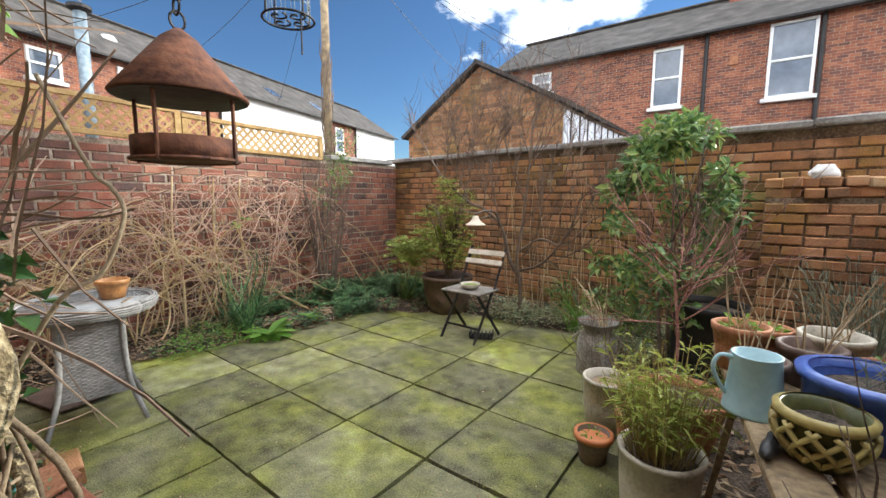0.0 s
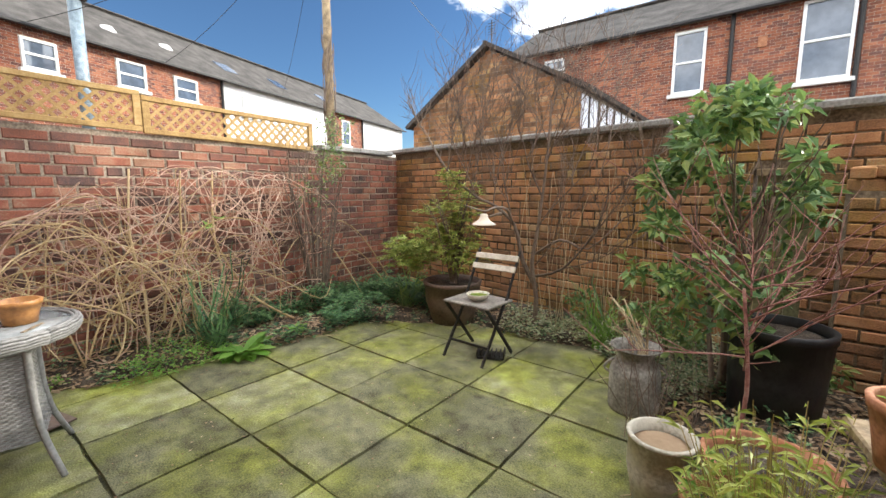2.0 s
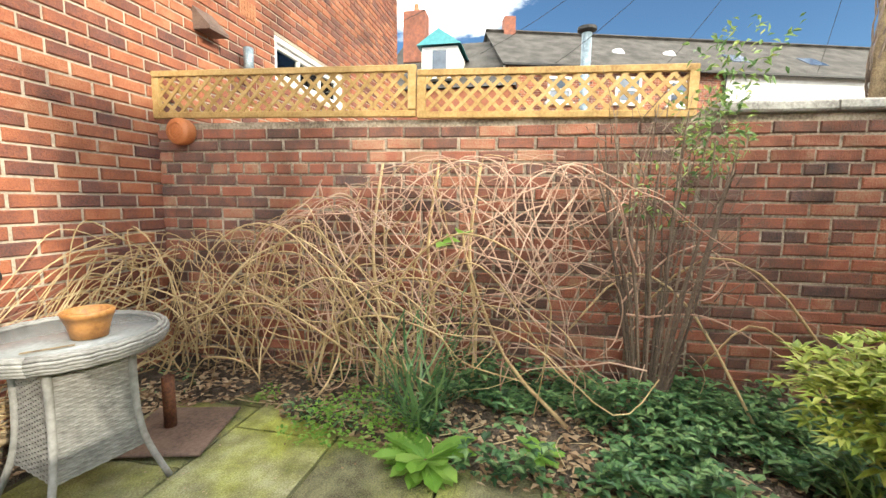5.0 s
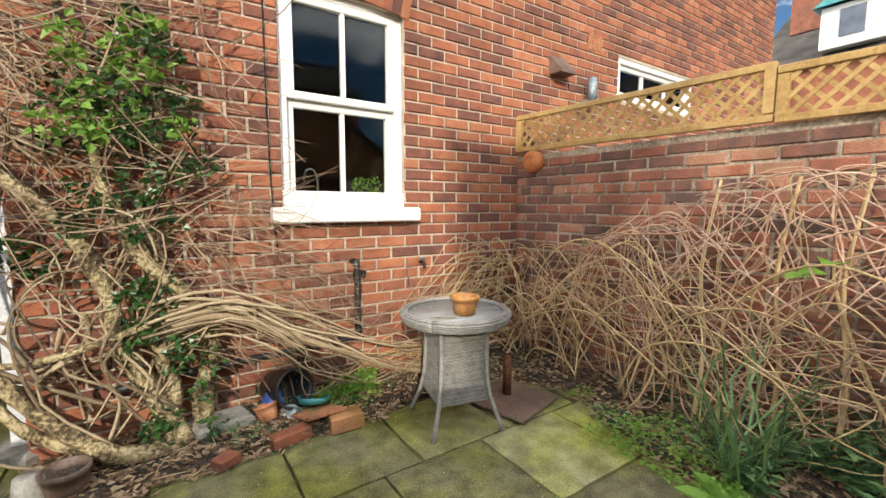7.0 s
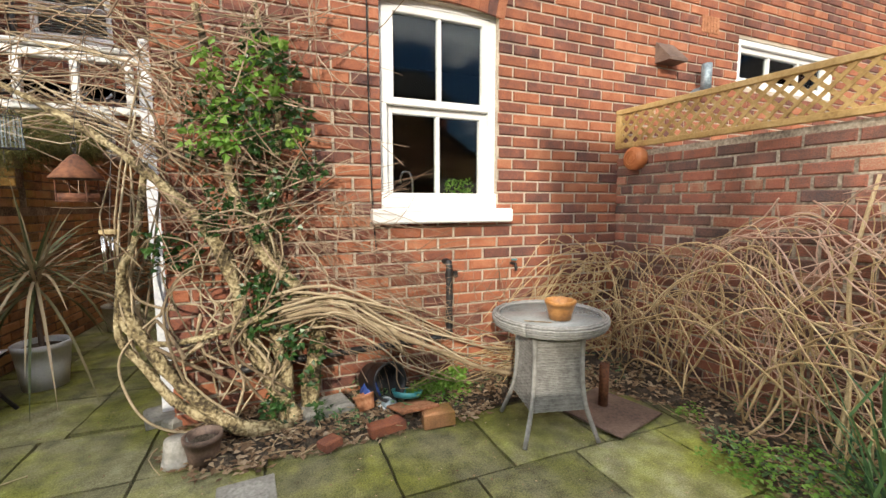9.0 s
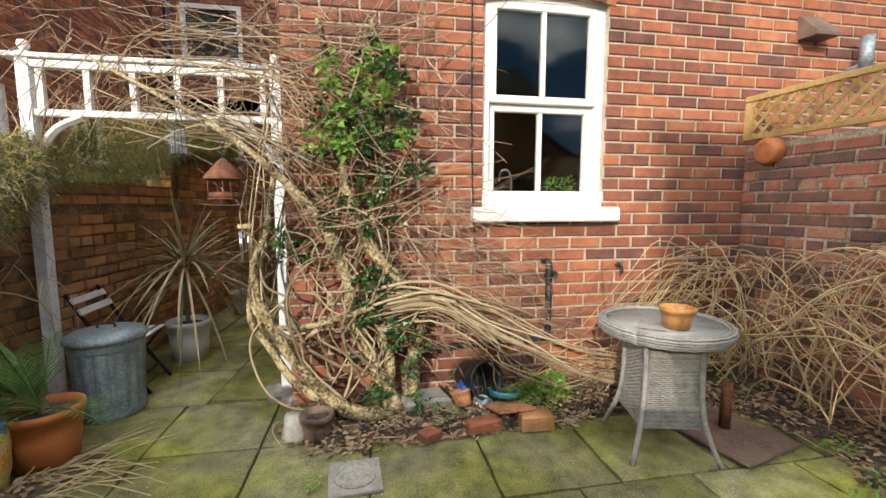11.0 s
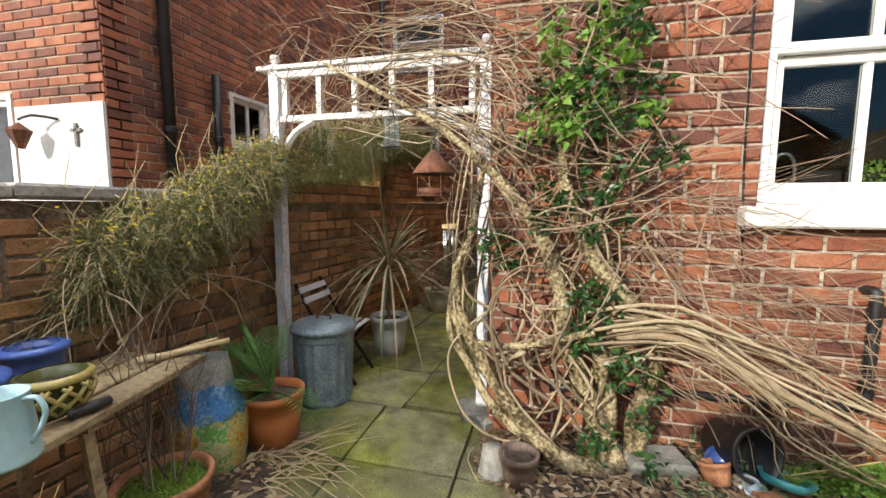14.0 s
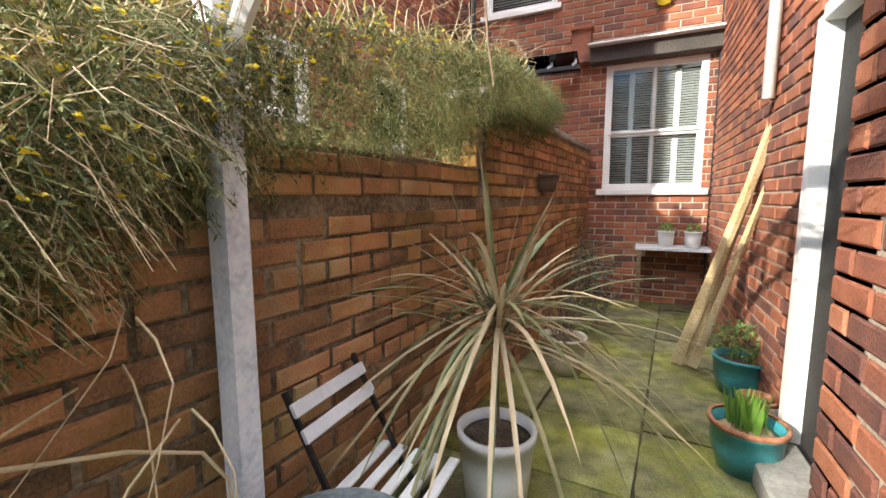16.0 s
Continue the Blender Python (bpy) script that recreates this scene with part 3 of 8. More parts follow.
coping("coping_west", (-3.23, 5.2), (-3.165, 4.0), 1.775, 0.3, "grey flat stone coping on the brick wall")
coping("coping_north", (2.29, 4.75), (-3.3, 5.46), 1.812, 0.32, "grey flat stone coping on the brick wall")
coping("coping_east", (2.08, 0.42), (2.4, 4.5), 1.335, 0.32, "dark grey slab coping on the low wall")
coping("coping_passage", (1.68, -4.7), (1.94, -1.4), 1.91, 0.28, "brick and stone coping over the passage wall")

# ---------- house ----------


def U(x):
    return 0.43 - x


brick_wall("wall_house", (0.43, 0.40), (-8.2, 0.40), 0.0, 5.6, "house", "mortar", "red brick house wall with pale lime mortar", holes=[(U(-0.825), U(-1.705), 1.27, 2.68), (U(-4.27), U(-5.82), 2.44, 2.88)], singles=(0.3, 3.2, 0.75, 2.0), wob=0.003)
brick_wall("wall_house_side", (0.43, -0.6), (0.43, 0.40), 0.0, 5.6, "house", "mortar", "red brick side wall of the rear wing along the passage", wob=0.003, singles=(0.0, 1.1, 0.0, 1.9))
brick_wall("wall_house_return", (0.21, -0.6), (0.43, -0.6), 0.0, 5.6, "house", "mortar", "short brick return beside the kitchen door", wob=0.003, thick=0.2)
brick_wall("wall_house_recess", (0.21, -4.75), (0.21, -0.6), 0.0, 5.6, "house", "mortar", "recessed red brick wall with a white kitchen door", holes=[(3.25, 3.91, 0.14, 2.1)], wob=0.003, singles=(1.2, 4.1, 0.0, 2.4))
brick_wall("wall_passage_end", (5.5, -4.75), (-0.2, -4.75), 0.0, 5.6, "house", "mortar", "red brick back wall of the house at the end of the passage",
           holes=[(5.5 - 1.4, 5.5 - 0.31, 1.40, 2.91), (5.5 - 2.76, 5.5 - 2.09, 2.14, 2.73), (5.5 - 2.98, 5.5 - 2.02, 3.74, 4.65)], wob=0.003, singles=(3.8, 5.7, 0.5, 3.4))
rb = MB().box((-3.9, -3.4, 5.75), (9.4, 8.2, 0.3))
tagged(part("house_roof", rb, M["slate"]), "dark slate roof over the brick house", "roof", kind="structure")


def sash_window(name, x0, x1, z0, z1, y, label, face=1, bars=1, depth=0.09, sashes=True, sill=True, panes_z=0.5):
    """A white timber window in a wall along x; face: +1 looks to +y."""
    w = thing(name, label, "window", ((x0 + x1) / 2, y, z0), 0 if face > 0 else 180, kind="structure")
    W, H = x1 - x0, z1 - z0
    t = 0.055
    fr = MB()
    for c, s in (((-W / 2 + t / 2, -depth, H / 2), (t, 0.11, H)), ((W / 2 - t / 2, -depth, H / 2), (t, 0.11, H)), ((0, -depth, H - t / 2), (W - 2 * t, 0.11, t)), ((0, -depth, t / 2), (W - 2 * t, 0.11, t))):
        fr.box(c, s, None, 0.006)
    part("window_frame", fr, M["white"], w)
    iw = W - 2 * t
    mid = t + (H - 2 * t) * panes_z
    spans = [(t, mid, -depth - 0.01), (mid, H - t, -depth + 0.03)] if sashes else [(t, H - t, -depth)]
    for a, b, yy in spans:
        sh = MB()
        q = 0.05
        for c, s in (((-iw / 2 + q / 2, yy, (a + b) / 2), (q, 0.045, b - a)), ((iw / 2 - q / 2, yy, (a + b) / 2), (q, 0.045, b - a)), ((0, yy, a + q / 2), (iw - 2 * q, 0.045, q)), ((0, yy, b - q / 2), (iw - 2 * q, 0.045, q))):
            sh.box(c, s, None, 0.005)
        s_o = part("sash", sh, M["white"], w)
        for k in range(1, bars + 1):
            xx = -iw / 2 + iw * k / (bars + 1)
            part("glazing_bar", MB().box((xx, yy, (a + b) / 2), (0.028, 0.04, b - a - 2 * q), None, 0.004), M["white"], s_o)
        for k in range(bars + 1):
            u0, u1 = -iw / 2 + iw * k / (bars + 1) + 0.03, -iw / 2 + iw * (k + 1) / (bars + 1) - 0.03
            pn = part("pane", MB().box(((u0 + u1) / 2, yy - 0.005, (a + b) / 2), (u1 - u0 + 0.03, 0.004, b - a - 2 * q + 0.02)), M["glass"], s_o)
            pn.visible_shadow = False
    if sill:
        part("window_sill", MB().box((0, 0.0, -0.045), (W + 0.16, 0.2, 0.1), None, 0.01), M["white"], w)
    return w


sash_window("window_1", -1.705, -0.825, 1.285, 2.70, 0.40, "white painted four-pane sash window of the kitchen", depth=0.1, panes_z=0.5)
ap = MB().box((-1.265, 0.358, 1.343), (0.884, 0.06, 0.11), None, 0.008)
tagged(part("window_apron", ap, M["white"]), "thick white painted bottom rail of the sash window", "window rail", kind="structure")
# Kitchen shell; its dimness is put into the near-black colour.
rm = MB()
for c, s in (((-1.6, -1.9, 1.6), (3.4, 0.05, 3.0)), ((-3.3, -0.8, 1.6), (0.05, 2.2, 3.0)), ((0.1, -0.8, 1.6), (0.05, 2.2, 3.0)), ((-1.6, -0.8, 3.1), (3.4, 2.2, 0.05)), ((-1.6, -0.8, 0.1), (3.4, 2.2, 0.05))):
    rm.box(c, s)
kitchen_room = tagged(part("kitchen_room", rm, M["dark"]), "kitchen interior coloured near black as unlit behind the sash window", "room", kind="structure")
kc = MB().box((-1.4, -0.1, 1.38), (2.2, 0.5, 0.04), None, 0.006)
tagged(part("kitchen_counter", kc, M["seatwood"]), "dim kitchen worktop under the window", "worktop")
tp = thing("kitchen_tap", "chrome swan-neck tap at the kitchen sink", "tap", (-1.28, -0.1, 1.4))
part("spout", MB().tube([(0, 0, 0), (0, 0, 0.2), (0.03, 0, 0.27), (0.08, 0, 0.27), (0.1, 0, 0.22), (0.1, 0, 0.18)], 0.011, sides=8, smooth=4), M["steel"], tp, smooth=True)
part("tap_base", MB().lathe([(0.022, 0), (0.022, 0.04), (0.013, 0.05)], seg=10, close=True), M["steel"], tp)
hp = thing("herb_box", "wooden box of fresh green herbs on the inside sill", "herb box", (-1.62, 0.05, 1.4))
part("box", MB().box((0, 0, 0.05), (0.26, 0.1, 0.1), None, 0.004), M["palewood"], hp)
lb = MB()
for _ in range(130):
    p = Vector((rnd(-0.11, 0.11), rnd(-0.04, 0.04), rnd(0.09, 0.21)))
    lb.leaf(p, (rnd(-1, 1), rnd(-1, 1), rnd(0.2, 1)), 0.035, 0.018)
part("leaves", lb, M["leaf_bright"], hp)
sash_window("window_2", -5.82, -4.27, 2.44, 2.88, 0.40, "white three-light upper window beyond the trellis", bars=2, sashes=False, sill=False, depth=0.06)
# Flat sheet whose near-black colour replaces a shaded room.
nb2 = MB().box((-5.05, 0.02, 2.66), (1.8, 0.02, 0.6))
tagged(part("window_2_room", nb2, M["dark"]), "near-black sheet for the unlit room behind the upper window", "room", kind="structure")
arch = thing("brick_arch", "arch of upright bricks over the kitchen window", "arch", kind="structure")
for k in range(14):
    u = -1.765 + 1.0 * (k + 0.5) / 14
    s = (u + 1.265) / 0.5
    o = new("brick", brick_mesh(0.07, 0.225, 0.014, 0.004, "arch_brick", M["house_o"]))
    o.parent = arch
    o.matrix_basis = pose(u, 0.404, 2.80 - 0.055 * s * s, 0, 12 * s, 0) @ Matrix.Rotation(math.pi, 4, "Z")

# passage end windows
shw = sash_window("window_3", 0.42, 1.9, 1.56, 3.72, -6.7, "tall white window with slatted interior shutters", sashes=True, bars=1, panes_z=0.45, depth=0.06)
for o in [c for c in shw.children_recursive if c.name.startswith("pane")]:
    o.name = "pane"
sh = MB()
for k in range(4):
    cx = -0.51 + 0.34 * k
    for zz in range(46):
        z = 0.1 + zz * 0.042
        if abs(z - 0.98) > 0.06 and z < 2.03:
            sh.box((cx, -0.19, z), (0.25, 0.035, 0.006), Matrix.Rotation(radians(35), 3, "X"))
part("shutter_slats", sh, M["white"], shw, "white louvred shutter slats")
sf = MB()
for k in range(5):
    sf.box((-0.68 + 0.34 * k, -0.19, 1.08), (0.085, 0.03, 2.1), None, 0.004)
for z in (0.06, 0.98, 2.08):
    sf.box((0, -0.19, z), (1.4, 0.03, 0.1), None, 0.004)
part("shutter_frame", sf, M["white"], shw)
sash_window("window_4", 2.85, 3.75, 2.62, 3.45, -6.7, "white casement window with dark panes and pale curtains", sashes=False, bars=1, sill=False, depth=0.05)
sash_window("window_5", 2.75, 4.05, 4.9, 6.2, -6.7, "white upstairs window with blinds", sashes=True, bars=0, depth=0.05)
# One near-black sheet paints the gloom behind all three windows.
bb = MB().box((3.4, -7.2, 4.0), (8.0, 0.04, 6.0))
tagged(part("house_interior", bb, M["dark"]), "near-black sheet for the unlit rooms behind the back windows", "room", kind="structure")
cu = MB()
for k in range(8):
    cu.tube([(2.92 + 0.03 * k, -6.9 + 0.012 * (k % 2), 2.65), (2.92 + 0.03 * k, -6.9, 3.42)], 0.018, sides=6, smooth=0)
tagged(part("curtain", cu, M["offwhite"], smooth=True), "pale gathered curtain at the casement window", "curtain")
bl = MB()
for k in range(24):
    bl.box((3.4, -6.85, 4.95 + k * 0.05), (1.15, 0.03, 0.006), Matrix.Rotation(radians(30), 3, "X"))
tagged(part("venetian_blind", bl, M["white"]), "white slatted blind in the upstairs window", "blind")
ln = thing("bay_lintel", "dark grey hood with a white edge over the shuttered window", "lintel", kind="structure")
part("hood", MB().box((1.15, -6.58, 3.86), (2.0, 0.26, 0.26), None, 0.01), M["slate"], ln)
part("flashing", MB().box((1.15, -6.52, 4.0), (2.05, 0.42, 0.035), None, 0.006), M["white"], ln)
cp = thing("glass_canopy", "sloping wired glass canopy on thin bars", "canopy", kind="structure")
part("glazing", MB().span((2.3, -6.3, 3.72), (4.35, -6.3, 3.72), 0.6, 0.015, 0, (0, -0.35, 1)), M["glass"], cp)
for k in range(6):
    x = 2.35 + 0.39 * k
    part("canopy_bar", MB().span((x, -6.62, 3.86), (x, -6.0, 3.6), 0.03, 0.03), M["greyblue"], cp)
part("fascia", MB().box((3.3, -6.02, 3.57), (2.1, 0.03, 0.06), None, 0.004), M["black"], cp)
sp = MB().box((2.3, -6.6, 4.05), (0.3, 0.2, 0.55), None, 0.01).box((2.3, -6.58, 4.35), (0.36, 0.26, 0.06), None, 0.01)
tagged(part("party_pier", sp, M["house_i"]), "brick corbel pier between the houses", "pier", kind="structure")
al = MB().lathe([(0.0, 0), (0.11, 0.0), (0.12, 0.04), (0.06, 0.07), (0.0, 0.07)], (1.1, -6.64, 4.65), 8, Matrix.Rotation(radians(-90), 3, "X"))
tagged(part("alarm_box", al, M["petal"]), "yellow burglar alarm box high on the brick wall", "alarm box")


def downpipe(x, y, z0, z1, r=0.035, label="black cast-iron downpipe fixed to the brick wall", m="black"):
    d = thing("downpipe", label, "downpipe", (x, y, 0))
    part("pipe", MB().tube([(0, 0, z0), (0, 0, z1)], r, sides=10, smooth=0), M[m], d, smooth=True)
    z = z0 + 0.6
    while z < z1:
        part("collar", MB().lathe([(r + 0.002, 0), (r + 0.012, 0.01), (r + 0.012, 0.05), (r + 0.002, 0.06)], (0, 0, z), 10), M[m], d)
        z += 1.5
    return d


downpipe(0.12, -4.67, 0, 5.5, 0.045)
downpipe(0.21, -4.68, 0, 5.5, 0.026)
downpipe(3.15, -4.67, 1.5, 5.5, 0.045)

# kitchen door in the recess
kd = thing("door_1", "white painted kitchen side door with a deep frame", "door", (0.235, -1.17, 0.14), kind="structure")
kd.scale = (1.0, 0.735, 0.9)
df = MB()
for y in (-0.4, 0.4):
    df.box((-0.05, y, 1.07), (0.2, 0.09, 2.16), None, 0.006)
df.box((-0.05, 0, 2.15), (0.2, 0.71, 0.08), None, 0.006)
part("door_frame", df, M["white"], kd)
dl = part("door_leaf", MB().box((-0.1, 0, 1.05), (0.045, 0.70, 2.1), None, 0.006), M["white"], kd)
for z in (0.45, 1.45):
    part("panel", MB().box((-0.075, 0, z), (0.02, 0.46, 0.7), None, 0.008), M["white"], dl)
part("door_handle", MB().tube([(-0.07, 0.28, 1.0), (-0.02, 0.28, 1.0), (-0.02, 0.18, 1.0)], 0.01, sides=8), M["steel"], dl)
st = MB().box((0.32, -1.2, 0.06), (0.22, 0.66, 0.13), None, 0.015)
tagged(part("door_step", st, M["concrete"]), "worn stone step below the kitchen door", "step", kind="structure")
downpipe(0.27, -2.3, 1.9, 5.4, 0.035, "cream plastic downpipe with a hopper on the brick wall", "offwhite")

# ---------- neighbour to the east ----------
brick_wall("neighbour_wall_front", (9.5, 0.0), (4.0, 0.0), 1.2, 6.5, "house", "mortar", "sunlit brick end wall of the neighbouring house", holes=[(3.4, 4.4, 1.4, 2.42)], wob=0.003)
brick_wall("neighbour_wall_side", (4.0, 0.0), (4.0, -6.7), 0.0, 6.5, "house", "mortar", "shaded brick side wall of the neighbouring house", holes=[(1.45, 2.15, 2.1, 2.75), (3.2, 3.9, 2.0, 2.8)], wob=0.003)
wp = MB().box((4.52, 0.02, 1.6), (1.05, 0.03, 1.38), None, 0.004).box((8.0, 0.02, 1.5), (3.6, 0.03, 1.4), None, 0.004)
tagged(part("painted_band", wp, M["offwhite"]), "white painted lower band of the neighbouring wall", "painted wall", kind="structure")
sash_window("window_6", 5.1, 6.1, 1.4, 2.42, 0.0, "white framed garden door lights of the neighbour", bars=1, sashes=False, sill=False, depth=0.03)
# Near-black sheets paint the neighbour's rooms as unlit.
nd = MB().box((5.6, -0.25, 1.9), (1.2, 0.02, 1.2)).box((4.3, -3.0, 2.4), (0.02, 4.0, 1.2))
tagged(part("neighbour_rooms", nd, M["dark"]), "near-black sheets for the unlit rooms behind the neighbour's windows", "room", kind="structure")


def side_window(name, y0, y1, z0, z1, x, label):
    w = sash_window(name, 0, y1 - y0, z0, z1, 0, label, bars=1, sashes=False, sill=False, depth=0.05)
    w.matrix_basis = pose(x, (y0 + y1) / 2, z0, 0, 0, 90)
    return w


side_window("window_7", -2.15, -1.45, 2.1, 2.75, 4.0, "small white window in the shaded neighbour wall")
side_window("window_8", -3.9, -3.2, 2.0, 2.8, 4.0, "white casement in the shaded neighbour wall")
downpipe(3.33, -0.3, 1.3, 5.8, 0.045)
downpipe(3.33, -0.85, 1.3, 2.55, 0.04)
nr = MB().box((7.0, -3.3, 6.65), (6.6, 7.2, 0.3))
tagged(part("neighbour_roof", nr, M["slate"]), "slate roof over the neighbouring house", "roof", kind="structure")
wl_ = thing("wall_lantern", "small lantern on a bracket on the white wall", "wall lantern", (4.75, 0.05, 2.0))
part("bracket", MB().tube([(-0.25, 0, 0.16), (-0.1, 0.1, 0.18), (0, 0.14, 0.14)], 0.012, sides=6), M["iron"], wl_)
part("lantern", MB().lathe([(0.03, -0.1), (0.07, 0.0), (0.09, 0.05), (0.0, 0.12)], (0, 0.14, 0), 6), M["rust"], wl_)
cx_ = MB().box((4.3, 0.05, 2.02), (0.03, 0.02, 0.2), None, 0.004).box((4.3, 0.05, 2.06), (0.12, 0.02, 0.03), None, 0.004)
tagged(part("wall_cross", cx_, M["coping"]), "pale metal cross on the white wall", "wall ornament")

# ---------- buildings beyond ----------
gar = thing("garage", "brick garage with a pitched roof behind the yard wall", "garage")
gw = MB()
gw.add([(-5.35, 8.3, 0), (-1.6, 8.3, 0), (-1.6, 8.3, 2.86), (-3.42, 8.3, 3.84), (-5.35, 8.3, 2.56), (-5.35, 13.3, 0), (-1.6, 13.3, 0), (-1.6, 13.3, 2.86), (-3.42, 13.3, 3.84), (-5.35, 13.3, 2.56)],
       [(0, 1, 2, 3, 4), (9, 8, 7, 6, 5), (1, 6, 7, 2), (5, 0, 4, 9)])
part("wall", gw, M["mortar_dark"], gar)
gbr = MB()
for r in range(46):
    z = 0.04 + r * 0.083
    if z < 1.2:
        continue
    lo = -5.35 + max(0, (z - 2.54) / (3.84 - 2.56) * 1.93)
    hi = -1.6 - max(0, (z - 2.84) / (3.84 - 2.86) * 1.82)
    u = lo - (0.12 if r % 2 else 0)
    while u < hi:
        a, b = max(u, lo), min(u + 0.236, hi)
        if b - a > 0.04:
            vs, fs = brick_mesh(b - a, 0.072, 0.01, 0.003, "", None)
            gbr.add([Matrix.Translation(((a + b) / 2, 8.297, z)) @ Vector(p) for p in vs], fs)
        u += 0.246
part("brick_run", gbr, M["moss_i"], gar)["kind"] = "stuff"
part("roof", MB().span((-4.42, 8.15, 3.24), (-4.42, 13.4, 3.24), 2.5, 0.07, 0, (-0.553, 0, 0.833)).span((-2.45, 8.15, 3.4), (-2.45, 13.4, 3.4), 2.3, 0.07, 0, (0.474, 0, 0.88)), M["slate"], gar, "dark slate roof with verge boards")
part("cladding", MB().box((-1.58, 10.6, 2.35), (0.03, 4.6, 0.85), None, 0.004), M["greyblue"], gar, "grey sheet cladding on the side")
for k in range(9):
    part("cladding_rib", MB().box((-1.555, 8.6 + 0.5 * k, 2.35), (0.03, 0.03, 0.85)), M["slate"], gar)
ae = thing("tv_aerial", "thin rooftop television aerial on the gable", "aerial", (-3.42, 8.4, 3.84))
part("mast", MB().tube([(0, 0, 0), (0, 0, 0.55)], 0.012, sides=5, smooth=0), M["iron"], ae)
for k in range(5):
    part("rod", MB().tube([(-0.08, 0, 0.3 + 0.05 * k), (0.08, 0, 0.3 + 0.05 * k)], 0.006, sides=4, smooth=0), M["iron"], ae)


def facade(name, label, L, H, wins, mats, roof_h, at, rz, depth=7.0, key="house_i", white_parts=(), pipes=()):
    """A terrace: wall along local x facing local -y."""
    h = thing(name, label, "terraced house", at, rz)
    part("wall", MB().box((L / 2, depth / 2, H / 2), (L, depth, H)), M["mortar"], h)
    br = MB()
    for r in range(int(H / 0.083)):
        z = 0.042 + r * 0.083
        if z < 2.2:
            continue
        u = -(0.12 if r % 2 else 0)
        while u < L:
            a, b = max(u, 0), min(u + 0.236, L)
            u += 0.246
            for q in list(wins) + list(white_parts):
                if q[2] - 0.03 < z < q[3] + 0.03 and q[0] < b and q[1] > a:
                    if a < q[0]:
                        b = q[0]
                    elif b > q[1]:
                        a = q[1]
                    else:
                        b = a
            if b - a < 0.03:
                continue
            br.add([((a), -0.008, z - 0.034), (b, -0.008, z - 0.034), (b, -0.008, z + 0.034), (a, -0.008, z + 0.034), (a, 0, z - 0.038), (b, 0, z - 0.038), (b, 0, z + 0.038), (a, 0, z + 0.038)],
                   [(0, 1, 2, 3), (0, 4, 5, 1), (2, 6, 7, 3)])
    part("brick_run", br, M[key], h)["kind"] = "stuff"
    for q in white_parts:
        part("render_panel", MB().box(((q[0] + q[1]) / 2, -0.015, (q[2] + q[3]) / 2), (q[1] - q[0], 0.03, q[3] - q[2])), M["offwhite"], h, "pale rendered stretch of wall")
    for x0, x1, z0, z1 in wins:
        fr = MB()
        W, Hh = x1 - x0, z1 - z0
        for c, s in (((0, 0, 0.04), (W, 0.1, 0.08)), ((0, 0, Hh - 0.04), (W, 0.1, 0.08)), ((-W / 2 + 0.04, 0, Hh / 2), (0.08, 0.1, Hh - 0.16)), ((W / 2 - 0.04, 0, Hh / 2), (0.08, 0.1, Hh - 0.16)), ((0, 0, Hh / 2), (W - 0.16, 0.08, 0.07))):
            fr.box((c[0] + (x0 + x1) / 2, -0.03, c[2] + z0), s, None, 0.008)
        wd = part("window", fr, M["white"], h, "white sash window with a pale sill")
        part("pane", MB().box(((x0 + x1) / 2, -0.022, (z0 + z1) / 2), (W - 0.1, 0.01, Hh - 0.1)), M["farglass"], wd)
        part("sill", MB().box(((x0 + x1) / 2, -0.06, z0 - 0.06), (W + 0.2, 0.2, 0.12), None, 0.01), M["offwhite"], wd)
    ang = math.atan2(roof_h, depth / 2)
    rl = math.hypot(roof_h, depth / 2) + 0.35
    n = 14
    rf = MB()
    for k in range(n):
        t0 = k / n
        yy, zz = -0.3 + (depth / 2 + 0.3) * t0, H - 0.12 + (roof_h + 0.12) * t0
        part("slate_course", MB().span((-0.15, yy + (depth / 2 + 0.3) / n / 2, zz + roof_h / n / 2 + 0.03), (L + 0.15, yy + (depth / 2 + 0.3) / n / 2, zz + roof_h / n / 2 + 0.03), rl / n * 1.15, 0.02, 0, (0, -math.sin(ang) - 0.03, math.cos(ang))), M["slate"], h)
    rf.span((-0.15, depth * 0.75, H + roof_h / 2), (L + 0.15, depth * 0.75, H + roof_h / 2), rl, 0.06, 0, (0, math.sin(ang), math.cos(ang)))
    rf.add([(0, 0, H), (0, depth / 2, H + roof_h), (0, depth, H), (L, 0, H), (L, depth / 2, H + roof_h), (L, depth, H)], [(0, 1, 2), (3, 5, 4)])
    part("roof", rf, M["slate"], h, "weathered grey slate roof")
    part("gutter", MB().span((-0.15, -0.33, H - 0.1), (L + 0.15, -0.33, H - 0.1), 0.11, 0.1, 0.02), M["iron"], h)
    part("ridge", MB().span((-0.1, depth / 2, H + roof_h + 0.05), (L + 0.1, depth / 2, H + roof_h + 0.05), 0.2, 0.1, 0.03), M["slate"], h)
    for x in pipes:
        part("downpipe", MB().tube([(x, -0.08, 0), (x, -0.08, H - 0.1)], 0.06, sides=8, smooth=0), M["iron"], h)
    return h


M["farglass"] = mat("far_window_glass", [(0.06, 0.075, 0.1), (0.12, 0.15, 0.2)], 0.7, 0.08, 0, 0, 4, spec=1.0)
bh = facade("terraced_house", "long red brick terrace with slate roof and white sash windows", 17.0, 6.3, [(6.25, 7.15, 4.1, 6.0), (9.4, 10.5, 4.0, 6.15), (1.8, 2.6, 5.2, 5.95), (13.2, 14.3, 4.0, 6.15)], None, 2.1, (-8.0, 17.0, 0), 0, pipes=(7.8, 10.6))
